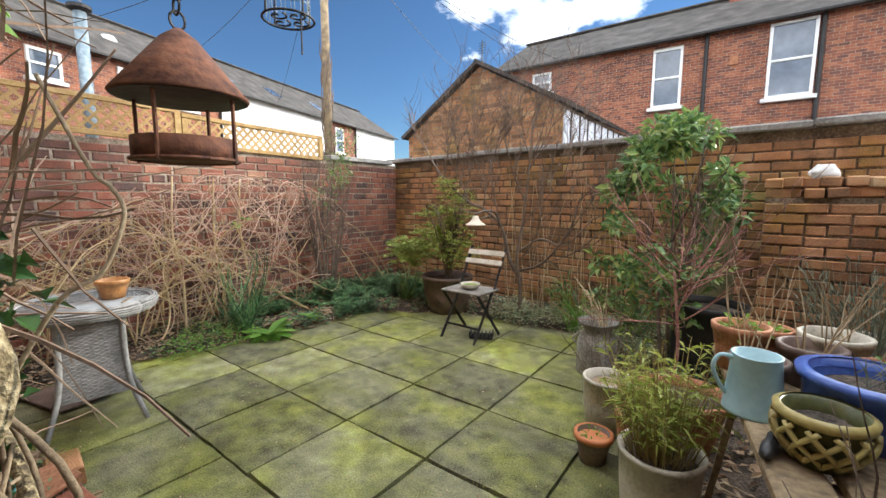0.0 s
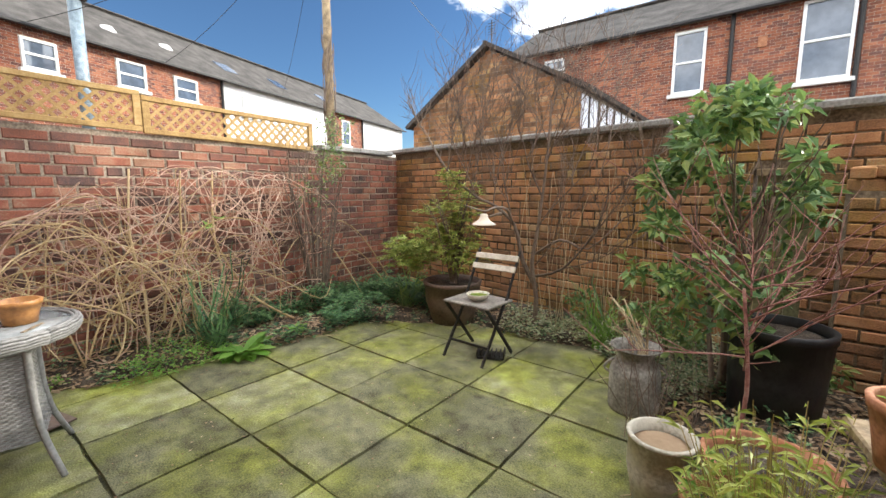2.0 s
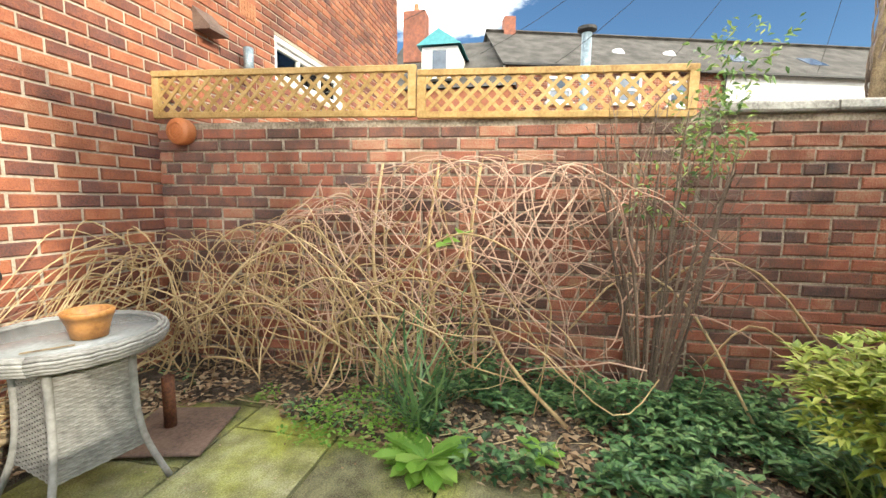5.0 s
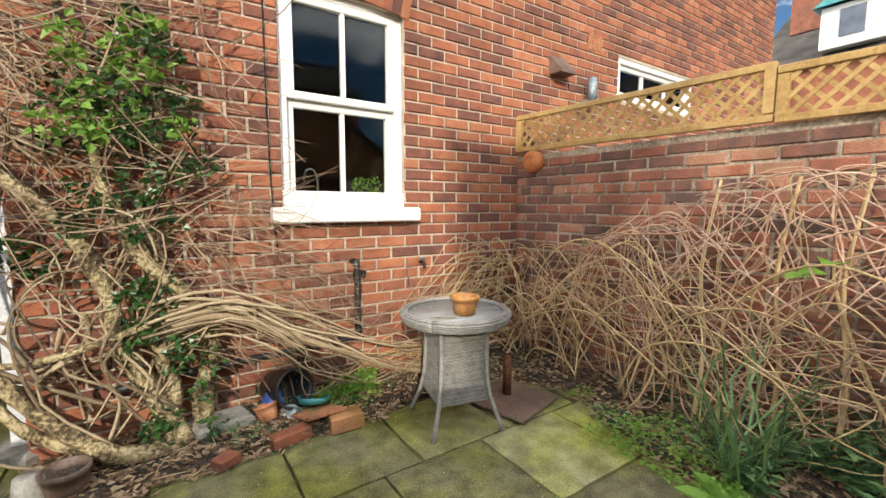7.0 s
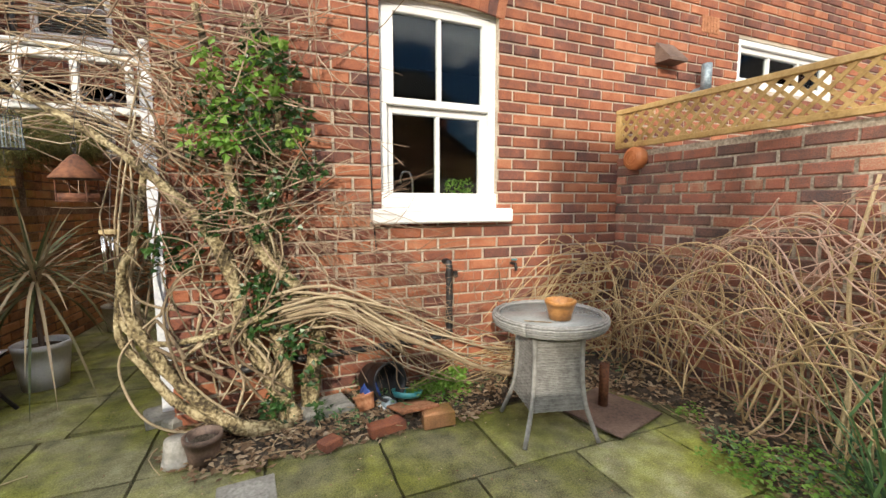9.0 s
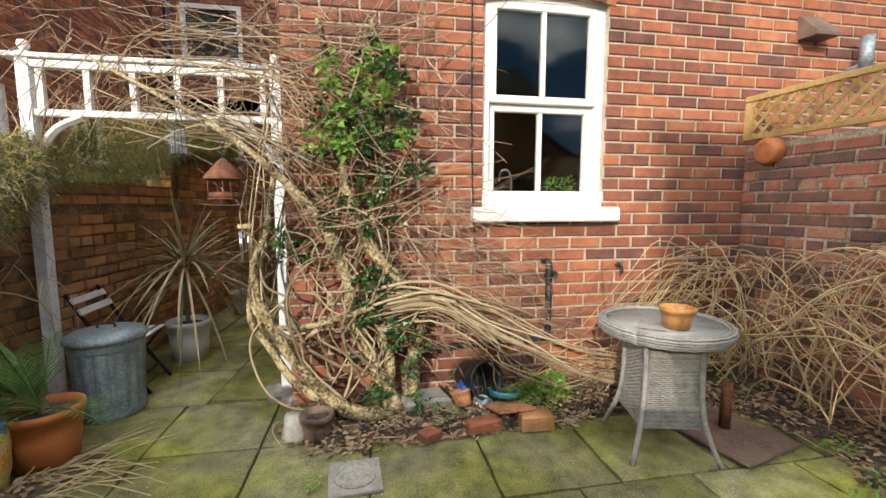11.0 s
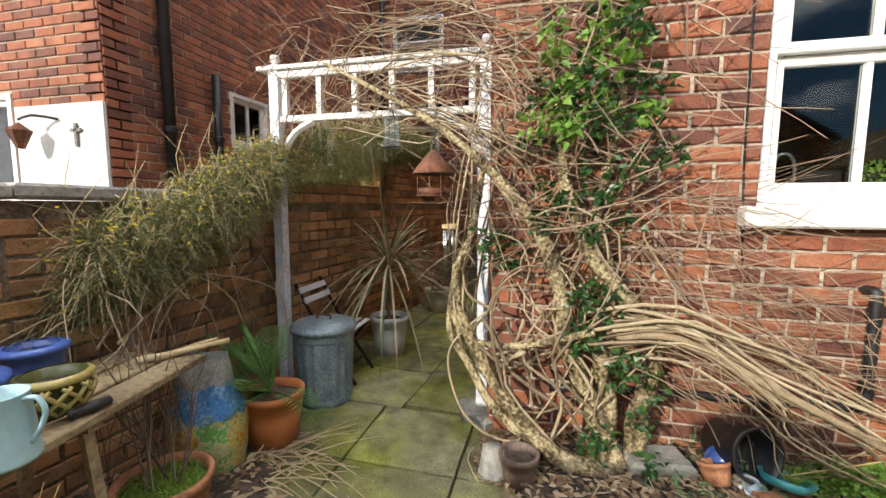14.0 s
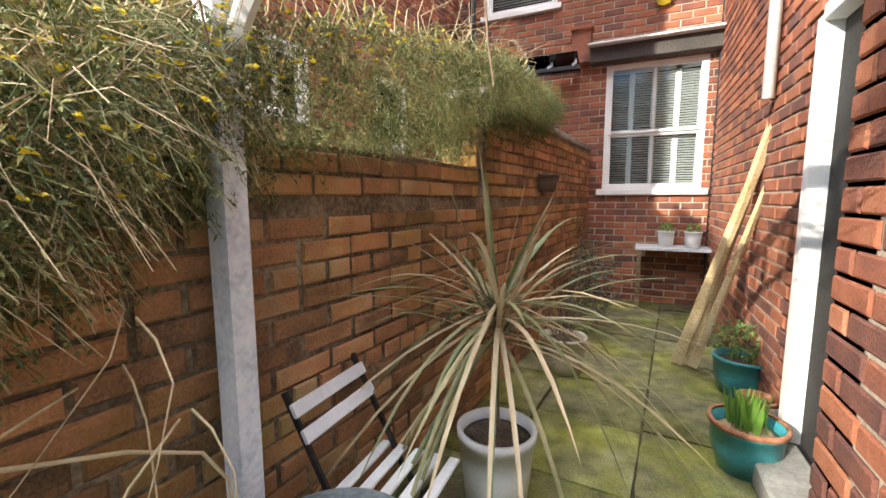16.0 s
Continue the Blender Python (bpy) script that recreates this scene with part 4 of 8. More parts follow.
part("chimney", MB().box((8.6, 3.4, 8.9), (0.95, 0.7, 2.6), None, 0.02).box((8.6, 3.4, 10.25), (1.1, 0.85, 0.14), None, 0.02), M["house_i"], bh, "square brick chimney stack")
# Unseen extra stack, added to throw the shadow band on the house wall.
part("chimney", MB().box((15.9, 3.4, 8.9), (1.15, 0.7, 2.7), None, 0.02).box((15.9, 3.4, 10.3), (1.3, 0.85, 0.14), None, 0.02), M["house_i"], bh, "square brick chimney stack")
part("airbrick", MB().box((8.55, -0.04, 5.3), (0.22, 0.06, 0.3), None, 0.01), M["terra"], bh)
wt = facade("terraced_row", "row of brick terraced houses with grey slate roofs and white windows", 26.0, 6.0,
            [(4.2, 5.2, 4.75, 5.7), (6.3, 7.3, 4.7, 5.6), (9.6, 10.6, 4.6, 5.5), (12.0, 12.9, 4.5, 5.4), (17.5, 18.4, 4.0, 5.6), (1.6, 2.5, 4.7, 5.6)],
            None, 2.4, (-16.3, 2.2, 0), 106, white_parts=((8.6, 16.5, 0, 6.0), (20.0, 26.0, 0, 6.0)), pipes=(8.5, 16.6, 19.9))
for k, (x, y) in enumerate(((5.0, 1.6), (7.2, 1.6))):
    part("roof_cowl", MB().lathe([(0.3, 0), (0.32, 0.15), (0.2, 0.32), (0.0, 0.36)], (x, y, 6.9), 12), M["offwhite"], wt, "white domed roof cowl")
for x in (9.6, 13.0, 17.0):
    part("rooflight", MB().span((x, 1.3, 6.98), (x + 0.8, 1.3, 6.98), 0.9, 0.06, 0, (0, -0.565, 0.825)), M["farglass"], wt)
part("chimney", MB().box((0.9, 3.5, 8.6), (0.5, 0.5, 0.9), None, 0.02), M["house_i"], wt, "brick chimney stack")
fl = thing("steel_flue", "tall galvanised steel flue with a dark cowl", "flue", (-15.9, 4.95, 0))
part("flue_pipe", MB().tube([(0, 0, 2.0), (0, 0, 6.7)], 0.17, sides=14, smooth=0), M["galv"], fl, smooth=True)
part("cowl", MB().lathe([(0.19, 6.7), (0.32, 6.78), (0.32, 6.88), (0.0, 7.0)], seg=14), M["iron"], fl)
dh = thing("dormer_house", "tiled roof house with a white dormer and brick chimney", "house", (-14.5, -1.2, 0), 90)
part("wall", MB().box((1.0, 4, 2.6), (5.0, 6, 5.2)), M["house_i"], dh)
part("roof", MB().add([(-1.6, 0.8, 5.2), (3.6, 0.8, 5.2), (3.6, 4.5, 8.0), (-1.6, 4.5, 8.0), (-1.6, 8, 5.2), (3.6, 8, 5.2)], [(0, 1, 2, 3), (3, 2, 5, 4), (0, 3, 4), (1, 5, 2)]), M["slate"], dh, "brown tiled roof")
part("dormer", MB().box((0.9, 1.7, 6.1), (1.3, 1.6, 1.1), None, 0.02), M["white"], dh, "white dormer window")
part("dormer_pane", MB().box((0.9, 0.88, 6.15), (0.5, 0.03, 0.7)), M["farglass"], dh)
part("dormer_roof", MB().add([(0.1, 0.7, 6.65), (1.7, 0.7, 6.65), (0.9, 0.7, 7.2), (0.1, 3.5, 6.65), (1.7, 3.5, 6.65), (0.9, 3.5, 7.2)], [(0, 1, 2), (0, 2, 5, 3), (1, 4, 5, 2)]), M["tealpot"], dh, "blue-green dormer gable roof")
part("chimney", MB().box((-0.6, 3.2, 7.8), (0.9, 0.7, 2.0), None, 0.02), M["house_i"], dh)
part("chimney_pot", MB().lathe([(0.12, 0), (0.1, 0.35)], (-0.6, 3.2, 8.8), 10), M["terra"], dh)
pl = thing("telegraph_pole", "wooden telegraph pole with dead ivy and service wires", "telegraph pole", (-9.75, 9.2, 0))
part("pole", MB().tube([(0, 0, 0), (0, 0, 10)], 0.14, 0.11, sides=10, smooth=0), M["oldwood"], pl, smooth=True)
iv = MB()
for k in range(60):
    a = rnd(0, 6.3)
    z = rnd(1, 5.5)
    iv.tube([(0.15 * math.cos(a), 0.15 * math.sin(a), z), (0.19 * math.cos(a + 0.4), 0.19 * math.sin(a + 0.4), z + 0.3), (0.16 * math.cos(a + 0.9), 0.16 * math.sin(a + 0.9), z + rnd(0.4, 0.8))], 0.02, 0.008, 4, 2)
part("dead_ivy", iv, M["twig"], pl, "dry brown ivy stems round the pole")
for k, (tx, ty, tz) in enumerate(((-16.5, 3.5, 6.2), (-15.8, 1.0, 6.6), (-14.3, -4.0, 6.5), (-8.2, -1.0, 5.8), (-17.3, 7.5, 6.1), (-10.5, 22, 6.3), (-5, 24, 6.2), (-4, 17.5, 6.2), (-20, 14, 6.3))):
    e = Vector((tx, ty, tz)) - Vector((-9.3, 9.15, 0))
    s = Vector((0, 0, 9.7))
    pts = [s.lerp(e, i / 8) - Vector((0, 0, 4 * (i / 8) * (1 - i / 8) * 0.5)) for i in range(9)]
    part("service_wire", MB().tube(pts, 0.009, sides=4, smooth=0), M["iron"], pl)

# ---------- gate, lattice ----------
gt = thing("door_2", "faded green boarded yard gate in the brick wall", "gate", (1.125, 4.825, 0), -7.3, kind="structure")
for k in range(3):
    part("board", MB().box((-0.11 + 0.11 * k, 0, 0.71), (0.107, 0.03, 1.40), None, 0.004), M["gatepaint"], gt)
part("ledge", MB().box((0, 0.03, 1.1), (0.32, 0.03, 0.1), None, 0.004), M["gatepaint"], gt)
part("frame", MB().box((0, -0.01, 1.40), (0.34, 0.06, 0.05), None, 0.005), M["oldwood"], gt)


def lattice(y0, y1, zb, zt):
    t = thing("trellis_panel", "honey-brown diagonal trellis panel fixed on the brick wall", "trellis", (-2.835, 0.405, 0), 3.39, group="trellis panels on the wall")
    for a, b in (((0, y0, zb + 0.02), (0, y1, zb + 0.02 - 0.02)), ((0, y0, zt - 0.02), (0, y1, zt - 0.04))):
        part("rail", MB().span(a, b, 0.035, 0.04, 0.004), M["lattice"], t)
    for y in (y0 + 0.025, y1 - 0.025):
        part("stile", MB().box((0, y, (zb + zt) / 2 - 0.01), (0.035, 0.05, zt - zb - 0.07), None, 0.004), M["lattice"], t)
    h = zt - zb - 0.06
    y = y0 - h
    while y < y1:
        for s, xo in ((1, 0.0035), (-1, -0.0035)):
            a, b = max(y, y0 + 0.03), min(y + h, y1 - 0.03)
            if b - a > 0.04:
                za, zb_ = zb + 0.03 + (a - y), zb + 0.03 + (b - y)
                if s < 0:
                    za, zb_ = zb + 0.03 + h - (a - y), zb + 0.03 + h - (b - y)
                part("slat", MB().span((xo, a, za - 0.01), (xo, b, zb_ - 0.01), 0.006, 0.023, 0, (0, 0, 1)), M["lattice"], t)
        y += 0.09


lattice(0.0, 1.86, 1.775, 2.09)
lattice(1.87, 3.5, 1.745, 2.04)

# ---------- rattan table, pot, parasol base ----------
tb = thing("garden_table", "round grey wicker garden table with a glass top on the patio", "table", (-1.615, 1.2, 0), 32)
tb.scale = (0.95, 0.95, 0.945)
part("tabletop", MB().lathe([(0.0, 0.705), (0.30, 0.705), (0.30, 0.722), (0.0, 0.722)], seg=40), mat("dull_glass_top", [(0.2, 0.21, 0.21), (0.3, 0.31, 0.31)], 6, 0.15, 0), tb, "smoked glass top", True)
rim = MB()
for k, (r, z) in enumerate(((0.31, 0.722), (0.325, 0.728), (0.338, 0.722), (0.343, 0.708), (0.341, 0.694), (0.336, 0.68), (0.328, 0.668))):
    pts = [(r * math.cos(a * math.pi / 24), r * math.sin(a * math.pi / 24), z + 0.003 * (a % 2)) for a in range(49)]
    rim.tube(pts, 0.0075, sides=6, smooth=0)
part("woven_rim", rim, M["wicker"], tb, smooth=True)
part("under_ring", MB().lathe([(0.1, 0.66), (0.31, 0.662), (0.315, 0.70), (0.1, 0.70)], seg=32), M["wicker"], tb)
side = MB()


def taper(z):
    t = (0.66 - z) / 0.5
    return 0.145 - 0.03 * t + 0.05 * t * t


for r in range(46):
    z = 0.655 - r * 0.0105
    w = taper(z)
    ring = []
    for q in range(4):
        for s in range(13):
            u = -1 + 2 * s / 13
            ph = (1 if (s + r) % 2 else -1) * 0.0022
            p = Vector((u * w, w + ph, z))
            ring.append(Matrix.Rotation(math.pi / 2 * -q - math.pi / 4, 3, "Z") @ p)
    ring.append(ring[0])
    side.tube(ring, 0.0056, sides=4, smooth=0)
part("woven_body", side, M["wicker"], tb)["kind"] = "stuff"
inner = MB()
inner.add([Matrix.Rotation(-math.pi / 4, 3, "Z") @ Vector((sx * taper(z) * 0.985, sy * taper(z) * 0.985, z)) for z in (0.655, 0.45, 0.3, 0.185) for sx, sy in ((-1, -1), (1, -1), (1, 1), (-1, 1))],
          [(i * 4 + k, i * 4 + (k + 1) % 4, (i + 1) * 4 + (k + 1) % 4, (i + 1) * 4 + k) for i in range(3) for k in range(4)])
part("inner_panel", inner, M["brownpot"], tb)
for q in range(4):
    a = math.pi / 2 * q
    pts = [(math.cos(a) * s, math.sin(a) * s, z) for s, z in ((0.21, 0.66), (0.208, 0.5), (0.215, 0.33), (0.245, 0.18), (0.32, 0.0))]
    part("leg", MB().tube(pts, 0.017, 0.014, 8, 3), M["wicker"], tb, smooth=True)


def pot(name, label, at, r, h, m, rb=0.72, lip=0.03, soil=True, seg=28, cat="plant pot", bulge=0.0, soil_m="soil", group="", tilt=None):
    """A pot with walls, a lip and soil."""
    t = thing(name, label, cat, at, group=group)
    if tilt is not None:
        t.matrix_basis = pose(*at, *tilt)
    w = 0.06 * r + 0.006
    prof = [(0.0, 0), (r * rb, 0), (r * (rb + 1) / 2 * (1 + bulge), h * 0.5), (r * 0.97, h - lip), (r, h - lip), (r + 0.004, h - 0.004), (r - 0.004, h), (r - w, h - 0.002), (r - w - 0.004, h - 0.05), (r * rb - w, 0.02), (0, 0.02)]
    part("pot_body", MB().lathe(prof, seg=seg), M[m], t, smooth=True)
    if soil:
        part("potting_soil", MB().lathe([(r - w - 0.002, h - 0.055), (r * 0.6, h - 0.035), (r * 0.3, h - 0.04), (0.0, h - 0.032)], seg=16), M[soil_m], t, "dry brown compost", True)
    return t


tpot = pot("plant_pot", "olive glazed clay pot with dry soil on the wicker table", (-1.6, 1.315, 0.686), 0.083, 0.108, "glazegreen", 0.7, 0.025)
part("label_stick", MB().span((0.1, 0.06, 0.004), (0.22, -0.02, 0.006), 0.012, 0.003), M["oldwood"], tpot)
pb = thing("parasol_base", "rusty square steel parasol base with an upright tube", "parasol base", (-2.06, 1.22, 0.012), 15)
part("plate", MB().box((0, 0, 0.008), (0.46, 0.46, 0.014), None, 0.004), M["brownpot"], pb)
part("tube", MB().lathe([(0.03, 0.015), (0.03, 0.29), (0.025, 0.29), (0.025, 0.02)], (-0.03, -0.05, 0), 14), M["rust"], pb, smooth=True)

STAY = [tpot]


# ---------- folding chair with bowl ----------
def bistro_chair(at, rz, slat, seat_m, label, seat_slats=1):
    c = thing("folding_chair", label, "chair", at, rz, group="folding slatted chairs")
    if seat_slats == 1:
        part("seat", MB().box((0, 0, 0.435), (0.42, 0.34, 0.018), None, 0.006), M[seat_m], c)
    else:
        for k in range(seat_slats):
            part("seat_slat", MB().box((0, -0.15 + 0.3 * k / (seat_slats - 1), 0.435), (0.42, 0.042, 0.015), None, 0.004), M[seat_m], c)
    for s in (-0.19, 0.19):
        part("front_leg", MB().span((s, 0.2, 0.0), (s, -0.16, 0.43), 0.012, 0.024), M["iron"], c)
        part("back_leg", MB().span((s * 0.95, -0.2, 0.0), (s * 0.95, 0.1, 0.43), 0.012, 0.024), M["iron"], c)
        part("back_post", MB().span((s, 0.1, 0.43), (s, 0.3, 0.80), 0.012, 0.022), M["iron"], c)
    for z in (0.17,):
        part("stretcher", MB().span((-0.18, -0.12, z - 0.05), (0.18, -0.12, z - 0.05), 0.01, 0.018), M["iron"], c)
    for z, y in ((0.665, 0.225), (0.745, 0.268)):
        part("back_slat", MB().box((0, y - 0.012, z), (0.40, 0.014, 0.05), Matrix.Rotation(radians(-28), 3, "X"), 0.004), M[slat], c)
    return c


bistro_chair((-0.74, 3.77, 0), -2, "slatwood", "seatwood", "folding iron chair with pale slats and worn seat")
bw = thing("bowl", "cream bowl of green water on the chair seat", "bowl", (-0.72, 3.74, 0.446))
part("bowl_body", MB().lathe([(0.0, 0), (0.04, 0), (0.075, 0.025), (0.09, 0.055), (0.085, 0.055), (0.07, 0.028), (0.0, 0.012)], seg=24), M["creampot"], bw, smooth=True)
part("algae_water", MB().lathe([(0.0, 0.038), (0.075, 0.038)], seg=24), M["cushion"], bw, "yellow-green algae in the bowl")
br = thing("boot_scraper", "small black iron tray under the chair", "iron tray", (-0.62, 3.78, 0.0), 25)
part("tray", MB().box((0, 0, 0.015), (0.2, 0.13, 0.02), None, 0.004).box((0.1, 0, 0.04), (0.01, 0.13, 0.05)).box((-0.1, 0, 0.04), (0.01, 0.13, 0.05)), M["iron"], br)
for k in range(5):
    part("bar", MB().box((-0.07 + 0.035 * k, 0, 0.035), (0.008, 0.13, 0.03)), M["iron"], br)


# ---------- plants ----------
def bush(mb, centre, rad, n, length, width, sprout=0.6, shell=0.55):
    """Leaves through an uneven rounded crown."""
    c = Vector(centre)
    for _ in range(n):
        d = Vector((rnd(-1, 1), rnd(-1, 1), rnd(-1, 1)))
        while d.length > 1 or d.length < 0.05:
            d = Vector((rnd(-1, 1), rnd(-1, 1), rnd(-1, 1)))
        k = shell + (1 - shell) * d.length
        u = d.normalized()
        lump = 0.75 + 0.5 * noise.noise(u * 2.3 + c * 3)
        p = c + Vector((u.x * rad[0], u.y * rad[1], u.z * rad[2])) * k * lump
        mb.leaf(p, u * sprout + Vector((rnd(-1, 1), rnd(-1, 1), rnd(-0.6, 0.8))), length * rnd(0.7, 1.25), width * rnd(0.7, 1.2))


def branches(mb, base, top, n, r, spread, sides=5, jag=0.08, depth=2, tips=None):
    """A branching shrub skeleton; the tips are collected."""
    base, top = Vector(base), Vector(top)

    def grow(p, d, L, r, lev):
        pts = [p]
        for i in range(4):
            d = (d + Vector((rnd(-1, 1), rnd(-1, 1), rnd(-0.6, 0.9))) * jag * 3).normalized()
            pts.append(pts[-1] + d * L / 4)
        mb.tube(pts, r, r * 0.55, sides if lev > 0 else 4, 2)
        if lev <= 0:
            if tips is not None:
                tips.extend((pts[-1], pts[-2]))
            return
        for _ in range(3 if lev > 1 else 4):
            k = random.randint(1, 4)
            nd = (d + Vector((rnd(-1, 1), rnd(-1, 1), rnd(-0.3, 1))) * spread).normalized()
            grow(pts[k], nd, L * rnd(0.5, 0.8), r * 0.55, lev - 1)

    for _ in range(n):
        d = (top - base) + Vector((rnd(-1, 1), rnd(-1, 1), rnd(-0.2, 0.4))) * (top - base).length * spread * 0.6
        grow(base + Vector((rnd(-0.03, 0.03), rnd(-0.03, 0.03), 0)), d.normalized(), (top - base).length * rnd(0.5, 0.75), r, depth)


# pieris in the brown pot
pp = pot("potted_shrub", "bushy yellow-green evergreen shrub in a big brown pot", (-1.42, 4.34, 0.0), 0.285, 0.41, "brownpot", 0.7, 0.04, bulge=0.08, cat="potted shrub")
st_ = MB()
branches(st_, (0, 0, 0.3), (0.02, 0, 1.15), 9, 0.011, 0.4, 5, 0.05, 2)
part("stem_growth", st_, M["twig"], pp, smooth=True)
pl_ = MB()
for c, r, n in (((-0.36, -0.2, 0.62), (0.2, 0.2, 0.12), 300), ((-0.12, -0.12, 0.72), (0.22, 0.2, 0.14), 190), ((-0.12, 0.0, 0.95), (0.2, 0.18, 0.14), 120), ((0.08, 0.05, 1.12), (0.16, 0.16, 0.14), 110),
                ((-0.02, 0.02, 1.32), (0.1, 0.08, 0.07), 50), ((0.18, -0.05, 0.66), (0.15, 0.16, 0.14), 110), ((0.12, 0.0, 0.9), (0.12, 0.14, 0.1), 60)):
    for _ in range(int(n * 0.85)):
        d = Vector((rnd(-1, 1), rnd(-1, 1), rnd(-0.7, 1))).normalized()
        p = Vector(c) * 1.06 + Vector((d.x * r[0], d.y * r[1], d.z * r[2])) * rnd(0.5, 1.45)
        for k in range(7):
            a = k * 0.9 + rnd(0, 0.5)
            pl_.leaf(p, Vector((math.cos(a), math.sin(a), rnd(-0.1, 0.5))) + d * 0.5, rnd(0.048, 0.08), rnd(0.015, 0.022), 0.2, (0, 0, 1))
part("leaves", pl_, M["leaf_pieris"], pp)

# camellia
cm_ = thing("camellia", "evergreen shrub with glossy green leaves by the gate", "shrub", (0.77, 4.12, 0.03))
cs = MB()
branches(cs, (0.05, 0, 0), (0, 0, 1.3), 5, 0.018, 0.35, 6, 0.05, 2)
part("trunk", cs, M["twig"], cm_, smooth=True)
cl = MB()
for k in range(54):
    a, t = rnd(0, 6.28), rnd(0, 1)
    z = 0.35 + 1.42 * t
    w = 0.42 * (0.55 + 0.75 * math.sin(math.pi * min(1, 0.15 + t * 0.85)))
    rr = w * math.sqrt(rnd(0.1, 1))
    bush(cl, (rr * math.cos(a), -0.12 + 0.7 * rr * math.sin(a), z), (rnd(0.08, 0.15), rnd(0.08, 0.15), rnd(0.06, 0.12)), int(48 if t > 0.45 else 24), 0.085, 0.042, 0.5, 0.2)
part("leaves", cl, M["leaf_camellia"], cm_)

# bare tree by the north wall
bt_ = thing("bare_tree", "leafless dark-twigged small tree beside the brick wall", "tree", (-0.62, 4.5, 0.02))
b1 = MB()
b1.tube([(0, 0, 0), (0.02, 0, 0.3), (-0.02, -0.02, 0.62), (0.02, 0, 0.95), (0.08, 0, 1.5), (0.1, 0.02, 2.0)], 0.024, 0.008, 7, 3, 0.15)
b1.tube([(0.02, 0, 0.4), (-0.12, 0, 0.62), (-0.2, -0.03, 0.95), (-0.38, -0.1, 1.13), (-0.55, -0.12, 1.2), (-0.9, -0.1, 1.45), (-1.2, 0, 1.75)], 0.022, 0.008, 7, 3, 0.15)
b1.tube([(-0.3, -0.08, 1.06), (-0.42, -0.12, 1.02), (-0.52, -0.16, 1.04)], 0.014, 0.008, 6, 2)
b1.tube([(0.0, 0, 0.7), (0.25, -0.05, 0.85), (0.5, -0.1, 0.8), (0.75, -0.1, 1.05)], 0.014, 0.005, 6, 3, 0.1)
b1.tube([(0.0, 0, 0.5), (0.3, -0.1, 0.62), (0.55, -0.1, 0.95), (0.62, -0.05, 1.25)], 0.013, 0.005, 6, 3, 0.1)
b1.tube([(-0.2, -0.05, 0.95), (-0.12, -0.3, 1.1), (-0.06, -0.6, 1.13), (-0.04, -0.78, 1.11), (-0.1, -0.95, 1.16)], 0.012, 0.005, 6, 3, 0.1)
part("trunk", b1, M["twig"], bt_, smooth=True)
b2 = MB()


def twigs(mb, start, d, L, r, lev, lift=0.25):
    pts = [Vector(start)]
    d = Vector(d).normalized()
    for i in range(5):
        d = (d + Vector((rnd(-1, 1), rnd(-0.7, 0.7), rnd(-0.8, 1) + lift)) * 0.17).normalized()
        pts.append(pts[-1] + d * L / 5)
    mb.tube(pts, r, r * 0.4, 4, 1)
    if lev > 0:
        for k in (1, 2, 3, 4, 5):
            for _ in range(1 if random.random() < 0.75 else 2):
                nd = (d + Vector((rnd(-1, 1), rnd(-0.8, 0.8), rnd(-0.4, 1)))).normalized()
                twigs(mb, pts[k], nd, L * rnd(0.45, 0.7), r * 0.6, lev - 1, lift)


for s, d, L in (((-0.55, -0.12, 1.2), (-0.6, 0, 1), 0.7), ((-0.9, -0.1, 1.45), (0, 0, 1), 0.7), ((-0.7, -0.1, 1.3), (0.2, 0, 1), 0.75), ((-0.38, -0.1, 1.13), (0.2, 0.1, 1), 0.9), ((-0.2, -0.05, 0.95), (-0.2, -0.1, 1), 0.9),
                ((0.05, 0, 1.2), (-0.4, 0, 1), 0.8), ((0.08, 0, 1.5), (0.4, 0, 1), 0.6), ((0.02, 0, 0.95), (0.7, -0.1, 0.8), 0.8), ((0.5, -0.1, 0.85), (0.5, 0, 0.8), 0.7), ((0.6, -0.06, 1.2), (0.6, 0, 0.4), 0.5), ((0.75, -0.1, 1.05), (0.8, 0, 0.3), 0.4), ((0.3, -0.1, 0.62), (0.9, -0.2, 0.4), 0.7), ((-1.2, 0, 1.75), (-0.5, 0, 1), 0.4), ((0.1, 0.02, 1.9), (0.1, 0, 1), 0.4), ((0, 0, 0.6), (0.7, -0.2, 0.6), 0.7)):
    twigs(b2, s, d, L, 0.007, 2)
for k in range(16):
    twigs(b2, (rnd(-1.0, 0.6), rnd(-0.15, 0.1), rnd(1.15, 1.7)), (rnd(-0.6, 0.6), rnd(-0.3, 0.3), 1), rnd(0.5, 0.85), 0.005, 2)
part("twiggy_growth", b2, M["twig"], bt_)["kind"] = "stuff"

# pale feeder hood hanging from the tree
fr_ = thing("hanging_feeder", "cream enamel feeder hood hanging from a bare branch", "bird feeder", (-0.66, 3.72, 0.09))
part("hood", MB().lathe([(0.105, 1.0), (0.106, 1.004), (0.1, 1.01), (0.066, 1.026), (0.046, 1.045), (0.034, 1.066), (0.03, 1.085), (0.0, 1.088)], seg=30), M["cream"], fr_, smooth=True)
part("hook", MB().tube([(0, 0, 1.085), (0, 0, 1.1), (0.004, 0, 1.112)], 0.003, sides=6, smooth=0), M["iron"], fr_)
fr_.scale = (0.82, 0.82, 0.94)

